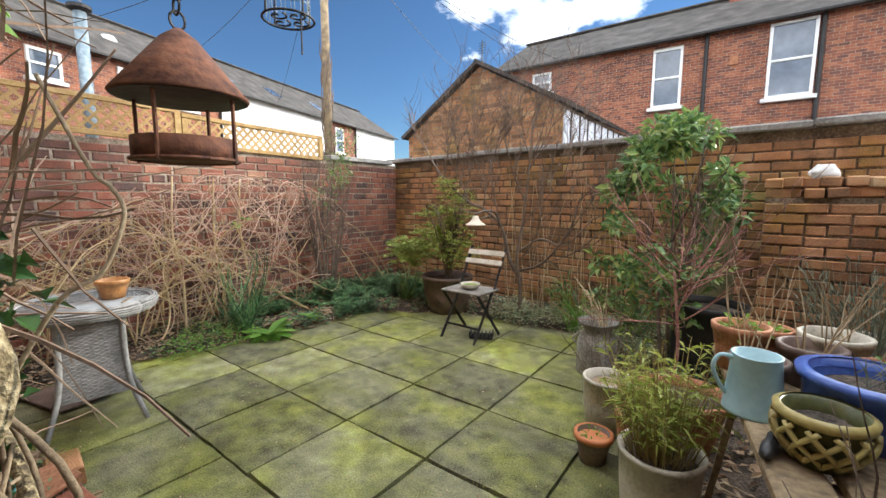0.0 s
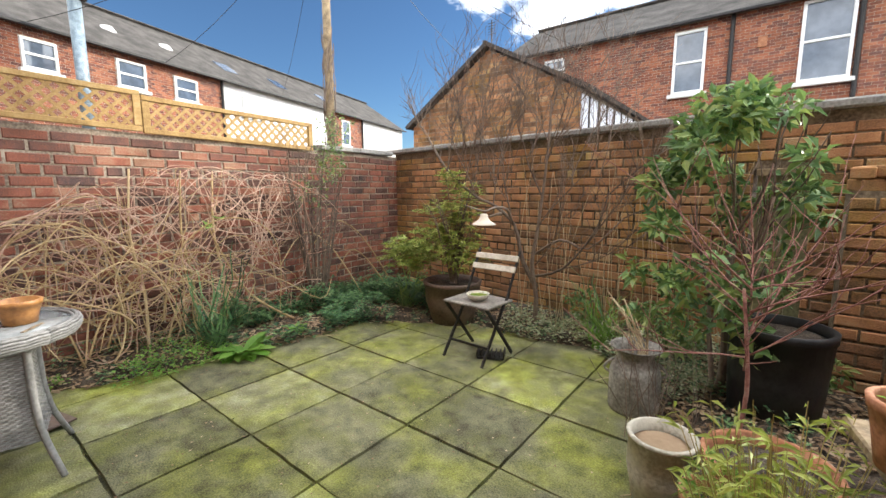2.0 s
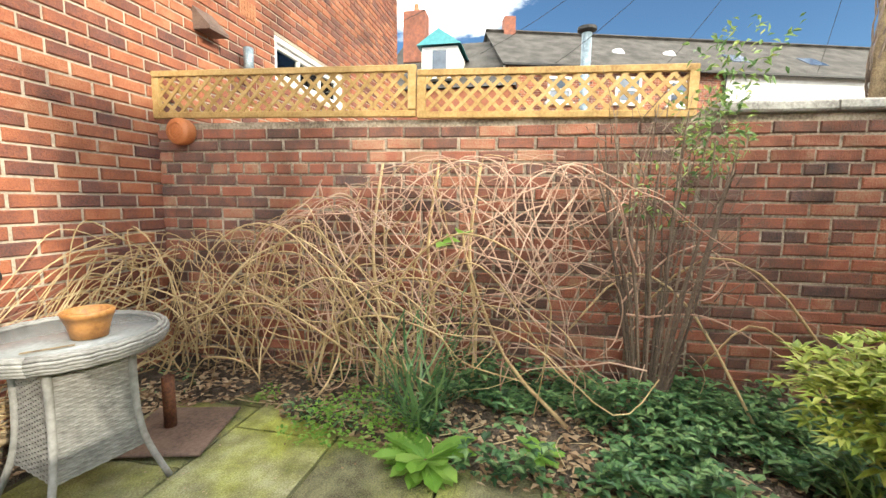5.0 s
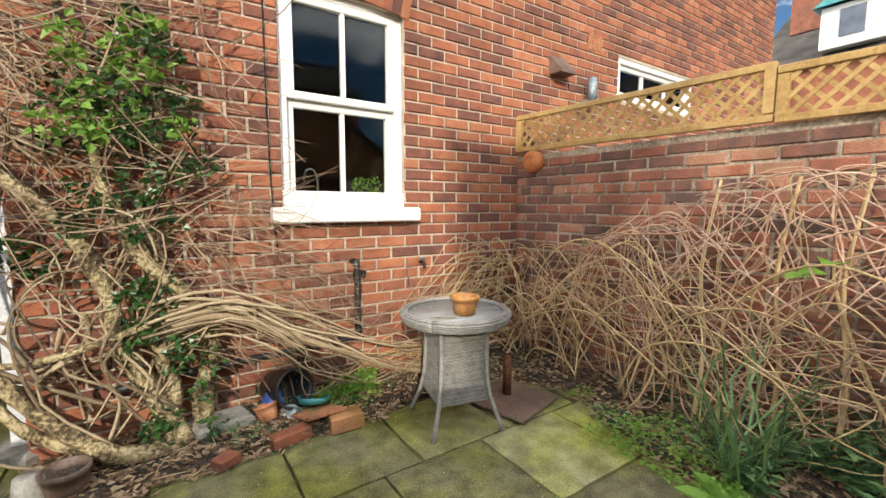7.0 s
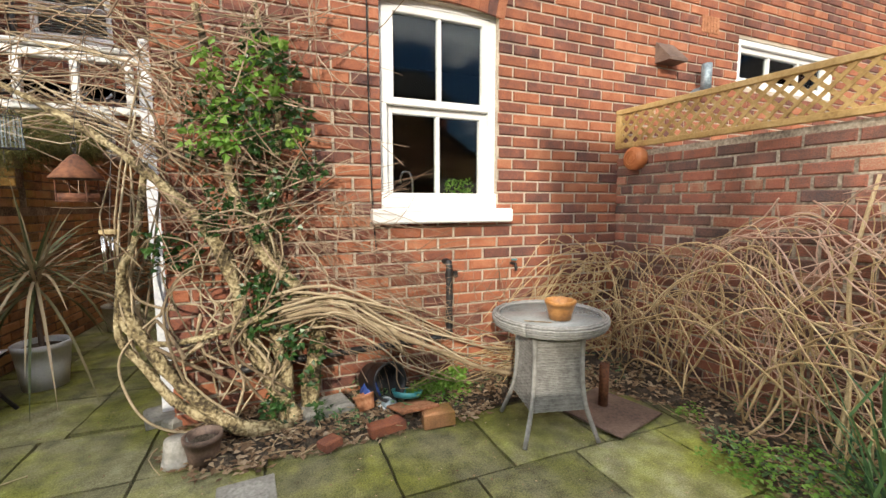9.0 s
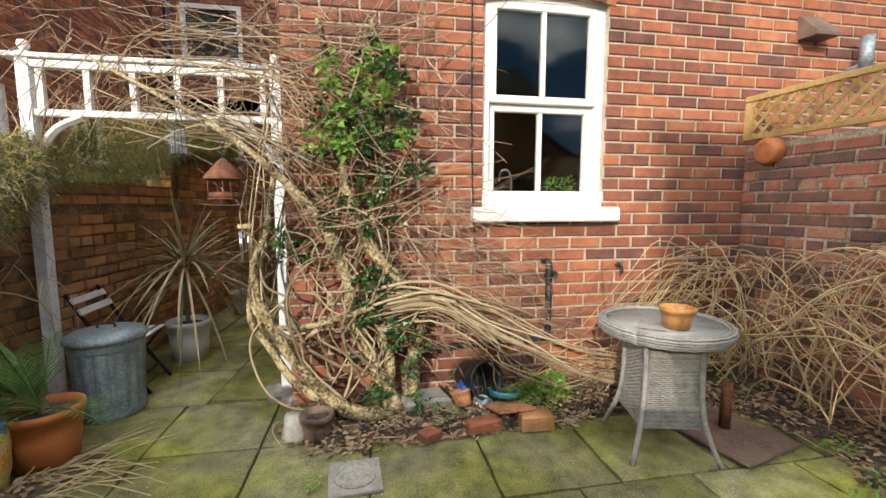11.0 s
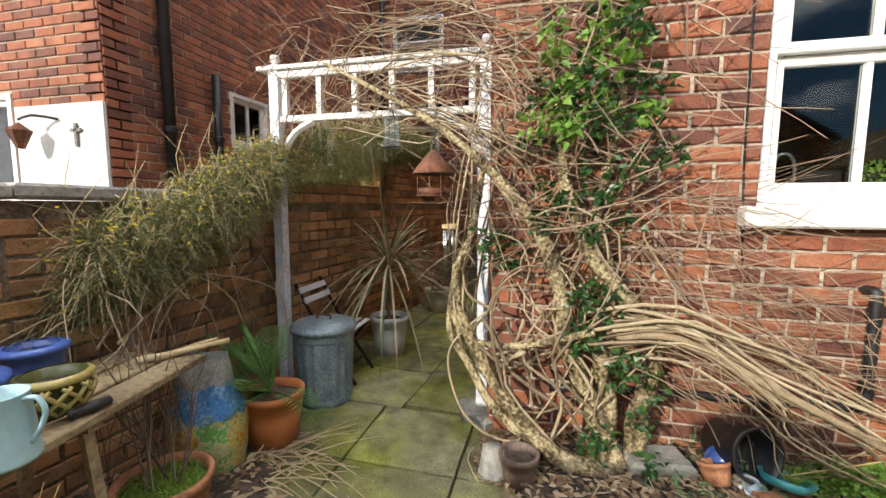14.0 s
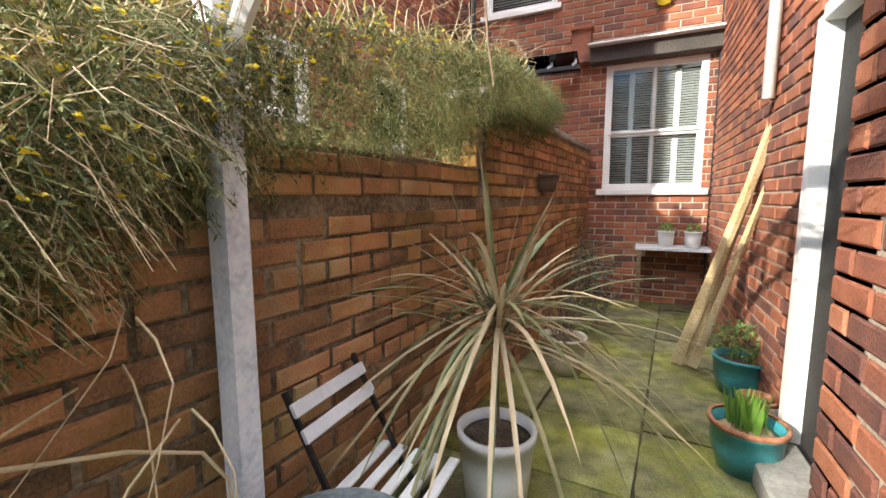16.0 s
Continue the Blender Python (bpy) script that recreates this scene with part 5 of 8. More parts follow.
# west shrub, slim and upright
ws = thing("wall_shrub", "slim twiggy half-evergreen shrub against the brick wall", "shrub", (-2.78, 3.72, 0.03))
w1 = MB()
for k in range(26):
    x, y = rnd(-0.06, 0.1), rnd(-0.28, 0.3)
    w1.tube([(x * 0.3, y * 0.2, 0), (x, y * 0.6, rnd(0.5, 0.7)), (x + rnd(-0.06, 0.06), y, rnd(0.9, 1.2)), (x + rnd(-0.05, 0.1), y * 1.2 + rnd(-0.1, 0.1), rnd(1.3, 1.75))], 0.009, 0.003, 5, 3)
part("stem_growth", w1, M["twig"], ws)
w2 = MB()
for k in range(170):
    twigs(w2, (rnd(-0.1, 0.12), rnd(-0.35, 0.35), rnd(0.5, 1.6)), (rnd(-0.3, 0.5), rnd(-1, 1), rnd(0, 1)), rnd(0.15, 0.35), 0.003, 0)
part("twiggy_growth", w2, M["twig"], ws)["kind"] = "stuff"
w3 = MB()
bush(w3, (0.05, 0.2, 1.55), (0.14, 0.22, 0.3), 320, 0.045, 0.018, 0.6, 0.2)
bush(w3, (0.05, 0.3, 1.9), (0.12, 0.25, 0.25), 150, 0.045, 0.018, 0.6, 0.2)
bush(w3, (0.05, -0.05, 1.2), (0.14, 0.25, 0.3), 80, 0.045, 0.018, 0.6, 0.2)
part("leaves", w3, M["leaf_camellia"], ws)

# ---------- west wall vine tangle ----------
def env(y):
    for (a, za), (b, zb) in zip(((0.3, 0.9), (0.8, 1.02), (1.5, 1.05), (2.0, 1.25), (2.5, 1.45), (3.1, 1.45), (3.6, 1.25), (4.4, 0.6)), ((0.8, 1.02), (1.5, 1.05), (2.0, 1.25), (2.5, 1.45), (3.1, 1.45), (3.6, 1.25), (4.4, 0.6), (9, 0.3))):
        if y < b:
            return za + (zb - za) * max(0, (y - a)) / (b - a)
    return 0.3


def rambler(mb, y, z, ang, L, r, xlim=(-2.96, -2.4), turn=0.35, step=0.09):
    x = rnd(xlim[0], xlim[1]) if z < 0.3 else rnd(xlim[0], -2.6)
    pts = []
    da = rnd(-turn, turn) * 0.4
    n = int(L / step)
    for i in range(n):
        pts.append((x, y, z))
        da = da * 0.8 + rnd(-turn, turn) * 0.35
        top = env(y)
        if z > top - 0.1:
            da += -0.28 * math.cos(ang) if math.sin(ang) > 0 else 0
        if z < 0.12 and math.sin(ang) < 0:
            da += 0.4 * (1 if math.cos(ang) >= 0 else -1)
        ang += da
        y += math.cos(ang) * step
        z = max(0.03, z + math.sin(ang) * step)
        if z > top:
            z -= 0.6 * (z - top)
            ang *= 0.6 if math.cos(ang) > 0 else 1.0
        x = max(xlim[0], min(xlim[1] + 0.25 * (1 - min(z, 1)), x + rnd(-0.04, 0.04)))
        y = max(0.48, min(4.6, y))
    if len(pts) > 3:
        mb.tube(pts, r, r * 0.5, 5, 2)


vt = thing("wall_climber", "tangled bare tan climber stems heaped against the brick wall", "climber", (0, 0, 0))
v1, v2 = Split(), MB()
for k in range(80):
    rambler(v1, rnd(0.5, 2.5), rnd(0.05, 0.75), random.choice((rnd(0.1, 1.4), rnd(1.7, 3.0))), rnd(0.7, 1.7), rnd(0.0025, 0.005), turn=0.55)
for k in range(16):
    rambler(v1, rnd(0.6, 2.6), rnd(0.03, 0.2), random.choice((rnd(0.6, 1.4), rnd(1.7, 2.5))), rnd(1.0, 1.7), rnd(0.006, 0.009), turn=0.55)
for k in range(170):
    rambler(v2, rnd(1.6, 3.7), rnd(0.3, 1.35), rnd(0, 6.28), rnd(0.6, 1.5), rnd(0.003, 0.006), turn=0.5)
for y in (2.15, 2.5, 2.75):
    v1.tube([(-2.75, y, 0.05), (-2.78, y + 0.02, 0.5), (-2.8, y - 0.03, 0.95), (-2.85, y + 0.02, 1.45)], 0.013, 0.008, 6, 3)
v1.tube([(-2.55, 3.3, 0.05), (-2.7, 2.95, 0.35), (-2.78, 2.72, 0.85), (-2.8, 2.68, 1.05)], 0.012, 0.006, 6, 3)
for y0, y1, h in ((4.2, 3.3, 0.85), (4.7, 3.6, 0.95), (4.6, 4.0, 0.6)):
    v1.tube([(-2.6, y0, 0.1), (-2.75, (y0 * 2 + y1) / 3, h * 0.8), (-2.8, (y0 + 2 * y1) / 3, h), (-2.8, y1, h * 0.6)], 0.008, 0.005, 5, 3)
for k in range(34):
    y0, top = rnd(0.75, 2.5), rnd(0.55, 1.15)
    run, side = rnd(0.3, 1.5), random.choice((-1, 1))
    x0 = rnd(-2.82, -2.6)
    v1.tube([(x0, y0, rnd(0.05, 0.3)), (x0 + rnd(-0.08, 0.1), y0 + side * run * 0.12, top * 0.75), (x0 + rnd(0.0, 0.16), y0 + side * run * 0.4, top), (x0 + rnd(0.04, 0.2), y0 + side * run * 0.7, top * rnd(0.75, 0.95)),
             (x0 + rnd(0.06, 0.28), y0 + side * run * rnd(0.8, 1.1), top * rnd(0.4, 0.75)), (x0 + rnd(0.08, 0.3), y0 + side * run * rnd(0.7, 1.35), rnd(0.1, 0.5))], rnd(0.004, 0.0085), 0.003, 6, 4)
part_each("stem", v1, M["vine_o"], vt)
part("fine_growth", v2, M["redvine"], vt, "thin reddish stems")["kind"] = "stuff"
v4 = Split()
for k in range(46):
    x, z = rnd(-2.82, -2.3), rnd(0.45, 1.05)
    L = rnd(0.35, 0.95)
    v4.tube([(x, rnd(0.44, 0.62), z), (x + L * 0.3, rnd(0.44, 0.6), z + rnd(-0.05, 0.14)), (x + L * 0.65, rnd(0.46, 0.66), z - rnd(0.05, 0.25)), (x + L, rnd(0.46, 0.7), max(0.08, z - rnd(0.25, 0.65)))], rnd(0.0025, 0.0065), 0.002, 5, 4)
for k in range(24):
    x = rnd(-2.7, -1.75)
    v4.tube([(x, rnd(0.5, 0.75), rnd(0.05, 0.25)), (x + rnd(0.2, 0.4), rnd(0.5, 0.75), rnd(0.15, 0.45)), (x + rnd(0.4, 0.9), rnd(0.5, 0.75), rnd(0.08, 0.3))], rnd(0.003, 0.007), 0.003, 5, 4)
part_each("stem", v4, M["vine_o"], vt)
v3 = MB()
for p in ((-2.74, 2.68, 1.0), (-2.72, 2.72, 1.05), (-2.7, 2.62, 0.98)):
    v3.leaf(p, (0.6, rnd(-0.6, 0.6), 0.1), 0.15, 0.12, 0.15, (0.5, 0, 1))
part("leaf", v3, M["leaf_bright"], vt, "single fresh green leaf")

# ---------- house climber ----------
M["twig_mid"] = mat("brown_fine_twig", [(0.12, 0.08, 0.055), (0.28, 0.19, 0.13), (0.42, 0.31, 0.22)], 16, 0.9, 0.3, 0, 90, "island", 0.7)
ht = thing("old_climber", "ancient gnarled climber with twisted pale trunks against the house", "climber", (0, 0, 0))
h1 = Split()
h1.tube([(-0.22, 0.66, 0.0), (-0.16, 0.62, 0.2), (0.0, 0.6, 0.6), (0.06, 0.6, 0.95), (0.17, 0.62, 1.27), (0.42, 0.62, 1.6), (0.7, 0.6, 1.84), (1.0, 0.58, 2.03), (1.5, 0.5, 2.3)], 0.062, 0.009, 10, 4, 0.4)
h1.tube([(-0.3, 0.6, 0.0), (-0.33, 0.55, 0.3), (-0.38, 0.55, 0.6), (-0.3, 0.6, 0.82), (-0.1, 0.6, 1.1), (0.05, 0.55, 1.5), (0.1, 0.5, 2.0), (0.2, 0.5, 2.6)], 0.06, 0.02, 9, 4, 0.35)
h1.tube([(-0.12, 0.72, 0.02), (-0.18, 0.6, 0.3), (-0.14, 0.56, 0.6), (-0.22, 0.52, 0.9), (-0.1, 0.5, 1.3), (-0.2, 0.48, 1.9), (-0.1, 0.48, 2.6)], 0.05, 0.016, 9, 4, 0.35)
h1.tube([(-0.2, 0.72, 0.04), (0.05, 0.78, 0.12), (0.25, 0.72, 0.3), (0.42, 0.64, 0.48), (0.57, 0.58, 0.72), (0.64, 0.56, 0.95), (0.6, 0.64, 1.12), (0.53, 0.62, 1.3), (0.48, 0.58, 1.7)], 0.045, 0.014, 9, 4, 0.3)
h1.tube([(0.15, 0.74, 0.16), (0.4, 0.64, 0.3), (0.55, 0.58, 0.5), (0.68, 0.55, 0.7), (0.66, 0.54, 1.0)], 0.034, 0.014, 8, 4, 0.25)
h1.tube([(-0.1, 0.7, 0.75), (0.2, 0.7, 0.68), (0.5, 0.62, 0.66), (0.66, 0.56, 0.8), (0.6, 0.54, 1.1)], 0.02, 0.012, 7, 4, 0.2)
part_each("trunk", h1, M["trunk"], ht)
h2 = Split()
h2.tube([(-0.2, 0.66, 0.72), (-0.45, 0.7, 0.74), (-0.8, 0.72, 0.56), (-1.1, 0.74, 0.4), (-1.4, 0.76, 0.24), (-1.75, 0.78, 0.12)], 0.022, 0.014, 7, 4, 0.2)
for k in range(22):
    e, u = rnd(0.45, 1.25), rnd(-0.5, 1)
    w = lambda s: Vector((rnd(-0.09, 0.09), rnd(-0.05, 0.08), rnd(-0.05, 0.05) + 0.13 * u * s))
    h2.tube([Vector((-0.12, 0.62, 0.68)) + w(1), Vector((-0.42, 0.68, 0.72)) + w(1), Vector((-0.42 - 0.4 * e, 0.72, 0.57)) + w(1), Vector((-0.42 - 0.75 * e, 0.74, 0.4)) + w(1.2), Vector((-0.42 - 1.1 * e, 0.76, 0.24)) + w(1.2), Vector((-0.42 - 1.5 * e, 0.72, 0.12 + rnd(0, 0.12))) + w(0.4)], rnd(0.0035, 0.0125), 0.003, 5, 3)
for k in range(14):
    x = rnd(-0.25, 0.3)
    h2.tube([(x, rnd(0.6, 0.76), rnd(0.02, 0.4)), (x + rnd(-0.25, 0.3), rnd(0.62, 0.76), rnd(0.3, 0.7)), (x + rnd(-0.35, 0.3), rnd(0.58, 0.7), rnd(0.6, 1.0)), (x + rnd(-0.4, 0.25), rnd(0.5, 0.7), rnd(0.9, 1.4)), (x + rnd(-0.5, 0.2), rnd(0.45, 0.65), rnd(1.3, 1.9))], rnd(0.004, 0.011), 0.004, 6, 4)
for k in range(7):
    h2.tube([(rnd(-0.3, 0.4), rnd(0.55, 0.8), rnd(0.2, 0.9)), (rnd(0.3, 0.6), rnd(0.5, 0.62), rnd(0.4, 0.9)), (rnd(0.55, 0.72), rnd(0.46, 0.58), rnd(0.6, 1.1)), (rnd(0.4, 0.7), rnd(0.45, 0.62), rnd(1.1, 1.6)), (rnd(0.3, 0.65), rnd(0.5, 0.65), rnd(1.5, 2.2))], rnd(0.006, 0.014), 0.005, 6, 3)
for k in range(9):
    a = rnd(0, 6.28)
    c = Vector((rnd(0.0, 0.45), rnd(0.57, 0.63), rnd(0.3, 1.2)))
    R = rnd(0.14, 0.34)
    h2.tube([c + Vector((math.cos(a + s * 0.6) * R * rnd(0.92, 1.12), rnd(-0.05, 0.05), math.sin(a + s * 0.6) * R * rnd(1.05, 1.3))) for s in range(random.randint(5, 9))], rnd(0.005, 0.011), 0.004, 6, 5)
for k in range(40):
    z = rnd(1.75, 2.6)
    h2.tube([(rnd(-0.3, 0.4), rnd(0.45, 0.7), z - rnd(0.1, 0.5)), (rnd(0.3, 0.8), rnd(0.35, 0.6), z), (rnd(0.8, 1.3), rnd(0.15, 0.5), z + rnd(-0.1, 0.25)), (rnd(1.2, 1.65), rnd(0.15, 0.45), z + rnd(-0.2, 0.35))], rnd(0.003, 0.008), 0.003, 5, 3)
h2.tube([(0.6, 0.72, 1.6), (0.62, 0.77, 1.46), (0.62, 0.795, 1.43), (0.62, 0.812, 1.39), (0.62, 0.795, 1.33), (0.61, 0.77, 1.28), (0.58, 0.72, 1.24), (0.5, 0.66, 1.1)], 0.0035, 0.0045, 7, 4)
part_each("stem", h2, M["vine_dark"], ht)
h3 = MB()
for k in range(260):
    x, z = rnd(-0.55, 0.6), rnd(1.1, 2.75)
    twigs(h3, (x, rnd(0.42, 0.75), z), (rnd(-1, 0.9), rnd(-0.2, 0.5), rnd(-0.7, 1)), rnd(0.25, 0.6), rnd(0.003, 0.006), 0, -0.05)
for k in range(260):
    x, z = rnd(-1.05, -0.1), rnd(0.4, 1.5)
    if x < -0.8 and z > 1.1:
        continue
    twigs(h3, (x, rnd(0.42, 0.62), z), (rnd(-1, -0.1), rnd(-0.1, 0.3), rnd(-0.9, 0.3)), rnd(0.25, 0.6), rnd(0.0022, 0.004), 0, -0.25)
for k in range(150):
    twigs(h3, (rnd(0.4, 1.9), rnd(0.1, 0.42), rnd(2.0, 2.75)), (rnd(-0.3, 1), rnd(-0.3, 0.5), rnd(-0.9, 0.6)), rnd(0.25, 0.6), rnd(0.002, 0.0045), 0, -0.15)
for k in range(50):
    twigs(h3, (rnd(-1.9, -0.9), rnd(0.42, 0.7), rnd(0.35, 0.75)), (rnd(-1, 1), rnd(-0.1, 0.3), rnd(0, 0.9)), rnd(0.25, 0.5), 0.003, 0, 0)
part("twiggy_growth", h3, M["twig_mid"], ht, "fine brown twigs")["kind"] = "stuff"
iv_ = MB()
for p, r, n in (((-0.05, 0.64, 2.05), (0.3, 0.16, 0.34), 24), ((-0.2, 0.6, 1.72), (0.2, 0.12, 0.22), 9), ((0.28, 0.6, 1.25), (0.24, 0.1, 0.28), 10), ((-0.1, 0.68, 0.6), (0.14, 0.06, 0.42), 8), ((-0.28, 0.68, 0.3), (0.16, 0.06, 0.25), 7), ((-0.1, 0.6, 1.2), (0.2, 0.1, 0.3), 6)):
    for k in range(n):
        d = Vector((rnd(-1, 1) * r[0], rnd(-1, 1) * r[1], rnd(-1, 1) * r[2]))
        bush(iv_, Vector(p) + d, (0.08, 0.06, 0.09), 22, 0.045, 0.042, 0.4, 0.2)
part("ivy_leaves", iv_, M["leaf_dark"], ht, "dark green ivy leaves round the trunk")
# Lit copy of the ivy: sunlight put in as a brighter leaf colour.
h4 = MB()
for k in range(17):
    bush(h4, (rnd(-0.3, 0.2), rnd(0.64, 0.74), rnd(1.75, 2.3)), (0.07, 0.05, 0.08), 20, 0.055, 0.045, 0.4, 0.3)
part("sunlit_ivy", h4, M["leaf_bright"], ht, "ivy leaves coloured brighter as if in sun")

# ---------- pergola ----------
pg = thing("pergola_arch", "white and blue-grey painted timber pergola arch over the path", "pergola", (0, 0, 0))
PY = 0.25
for x, foot in ((1.87, 0.0), (0.495, 0.05)):
    part("post", MB().box((x, PY, (2.18 + foot) / 2), (0.065, 0.065, 2.18 - foot), None, 0.005), M["greyblue"], pg, "square blue-grey post")
    part("finial", MB().lathe([(0.028, 2.18), (0.018, 2.192), (0.032, 2.215), (0.028, 2.24), (0.0, 2.252)], (x, PY, 0), 12), M["white"], pg, smooth=True)
part("top_rail", MB().box((1.18, PY, 2.115), (1.42, 0.055, 0.045), None, 0.005), M["white"], pg)
part("cap_rail", MB().box((1.18, PY, 2.157), (1.6, 0.09, 0.028), None, 0.005), M["white"], pg)
part("lower_rail", MB().box((1.18, PY, 1.84), (1.31, 0.045, 0.04), None, 0.005), M["white"], pg)
for k in range(6):
    part("baluster", MB().box((1.8 - 0.245 * k, PY, 1.976), (0.034, 0.034, 0.233), None, 0.004), M["white"], pg)
for sx, x0 in ((-1, 1.845), (1, 0.52)):
    pts = [(x0, PY, 1.53), (x0 + sx * 0.03, PY, 1.64), (x0 + sx * 0.11, PY, 1.755), (x0 + sx * 0.25, PY, 1.825)]
    part("brace", MB().tube(pts, 0.024, sides=6, smooth=3), M["white"], pg, "curved white brace")
pf = MB().box((0.53, 0.25, 0.02), (0.2, 0.2, 0.08), Matrix.Rotation(0.3, 3, "Z"), 0.02).box((0.43, 0.37, 0.025), (0.14, 0.1, 0.08), Matrix.Rotation(0.8, 3, "Z"), 0.02)
tagged(part("post_footing", pf, M["concrete"]), "broken concrete footing at the pergola post", "footing")

# ---------- hanging feeders ----------
def feeder(at, s, label):
    f = thing("bird_feeder", label, "bird feeder", at, group="hanging bird feeders")
    part("roof", MB().lathe([(0.1 * s, 0.0), (0.102 * s, 0.003), (0.06 * s, 0.055 * s), (0.028 * s, 0.095 * s), (0.006 * s, 0.112 * s), (0.0, 0.112 * s), ], seg=30), M["rust"], f, smooth=True)
    part("roof_lining", MB().lathe([(0.098 * s, -0.001), (0.05 * s, 0.055 * s), (0.0, 0.09 * s)], seg=30), M["iron"], f, "dark underside of the roof")
    part("tray", MB().lathe([(0.078 * s, -0.1 * s), (0.078 * s, -0.065 * s), (0.075 * s, -0.065 * s), (0.075 * s, -0.096 * s), (0.0, -0.096 * s)], seg=30), M["rust"], f, smooth=True)
    part("tray_rim", MB().tube([(0.08 * s * math.cos(a * math.pi / 12), 0.08 * s * math.sin(a * math.pi / 12), -0.1 * s) for a in range(25)], 0.003, sides=5, smooth=0), M["rust"], f)
    for k in range(4):
        a = k * math.pi / 2 + 0.7
        part("rod", MB().tube([(0.08 * s * math.cos(a), 0.08 * s * math.sin(a), -0.105 * s), (0.08 * s * math.cos(a), 0.08 * s * math.sin(a), 0.02 * s)], 0.0032, sides=6, smooth=0), M["rust"], f)
    for k in range(4):
        z = 0.125 * s + 0.022 * k
        ring = [(0.011 * math.cos(b * math.pi / 6) * (1 if k % 2 else 0), 0.011 * math.cos(b * math.pi / 6) * (0 if k % 2 else 1), z + 0.014 * math.sin(b * math.pi / 6)) for b in range(13)]
        part("chain_link", MB().tube(ring, 0.002, sides=5, smooth=0), M["iron"], f)
    part("hanger", MB().tube([(0, 0, 0.2 * s), (-0.02, -0.1, 0.55), (-0.02, -0.25, 0.88)], 0.0015, sides=4, smooth=2), M["iron"], f)
    return f


feeder((0.63, 0.885, 1.425), 0.95, "rusty metal bird feeder with a conical roof hanging on a chain")
sb = thing("wire_feeder", "black wire spiral feeder hanging on a cord", "bird feeder", (0.79, 0.975, 1.535))
part("ring", MB().tube([(0.06 * math.cos(a * math.pi / 10), 0.06 * math.sin(a * math.pi / 10), 0) for a in range(21)], 0.003, sides=5, smooth=0), M["iron"], sb)
part("upper_ring", MB().tube([(0.05 * math.cos(a * math.pi / 10), 0.05 * math.sin(a * math.pi / 10), 0.2) for a in range(21)], 0.003, sides=5, smooth=0), M["iron"], sb)
for q in range(4):
    b = q * math.pi / 2
    part("scroll", MB().tube([(0.03 * math.cos(b) + 0.024 * math.cos(a * 0.7) * (1 - a / 12), 0.03 * math.sin(b) + 0.024 * math.sin(a * 0.7) * (1 - a / 12), 0) for a in range(10)], 0.0025, sides=4, smooth=2), M["iron"], sb)
    part("side_wire", MB().tube([(0.06 * math.cos(b), 0.06 * math.sin(b), 0), (0.05 * math.cos(b), 0.05 * math.sin(b), 0.2), (0, 0, 0.26)], 0.0022, sides=4, smooth=0), M["iron"], sb)
part("tail", MB().tube([(0.05, 0, 0), (0.05, 0, -0.09)], 0.002, sides=4, smooth=0), M["iron"], sb)
wc = thing("wind_chime", "metal tube wind chime under a wooden disc", "wind chime", (0.62, 0.59, 1.17))
part("disc", MB().lathe([(0.045, 0.0), (0.045, 0.02), (0.0, 0.025)], seg=16), M["palewood"], wc)
for k in range(6):
    a = k * math.pi / 3
    part("tube", MB().tube([(0.035 * math.cos(a), 0.035 * math.sin(a), -0.01), (0.035 * math.cos(a), 0.035 * math.sin(a), -0.2 + 0.012 * k)], 0.006, sides=8, smooth=0), M["steel"], wc, smooth=True)
part("cord", MB().tube([(0, 0, 0.02), (-0.02, -0.1, 0.6), (-0.05, -0.34, 1.2)], 0.002, sides=4, smooth=2), M["iron"], wc)
for q in range(14):
    b = q * math.pi / 7
    part("mesh_wire", MB().tube([(0.05 * math.cos(b), 0.05 * math.sin(b), 0), (0.05 * math.cos(b), 0.05 * math.sin(b), 0.2)], 0.0009, sides=4, smooth=0), M["galv"], sb)
for k in range(6):
    part("mesh_ring", MB().tube([(0.05 * math.cos(a * math.pi / 8), 0.05 * math.sin(a * math.pi / 8), 0.033 * (k + 1)) for a in range(17)], 0.0009, sides=4, smooth=0), M["galv"], sb)
part("hook", MB().tube([(0, 0, 0.2), (0, 0, 0.3), (-0.1, -0.2, 0.62), (-0.2, -0.42, 0.66)], 0.002, sides=4, smooth=2), M["iron"], sb)
sb.scale = (0.62, 0.62, 0.62)

# ---------- jasmine on the east wall ----------
jm = thing("winter_jasmine", "sprawling winter jasmine spilling over the boundary wall", "climber", (0, 0, 0))


def lerp_t(tab, y):
    for (a, va), (b, vb) in zip(tab, tab[1:]):
        if y <= b:
            return va + (vb - va) * max(0, y - a) / (b - a)
    return tab[-1][1]


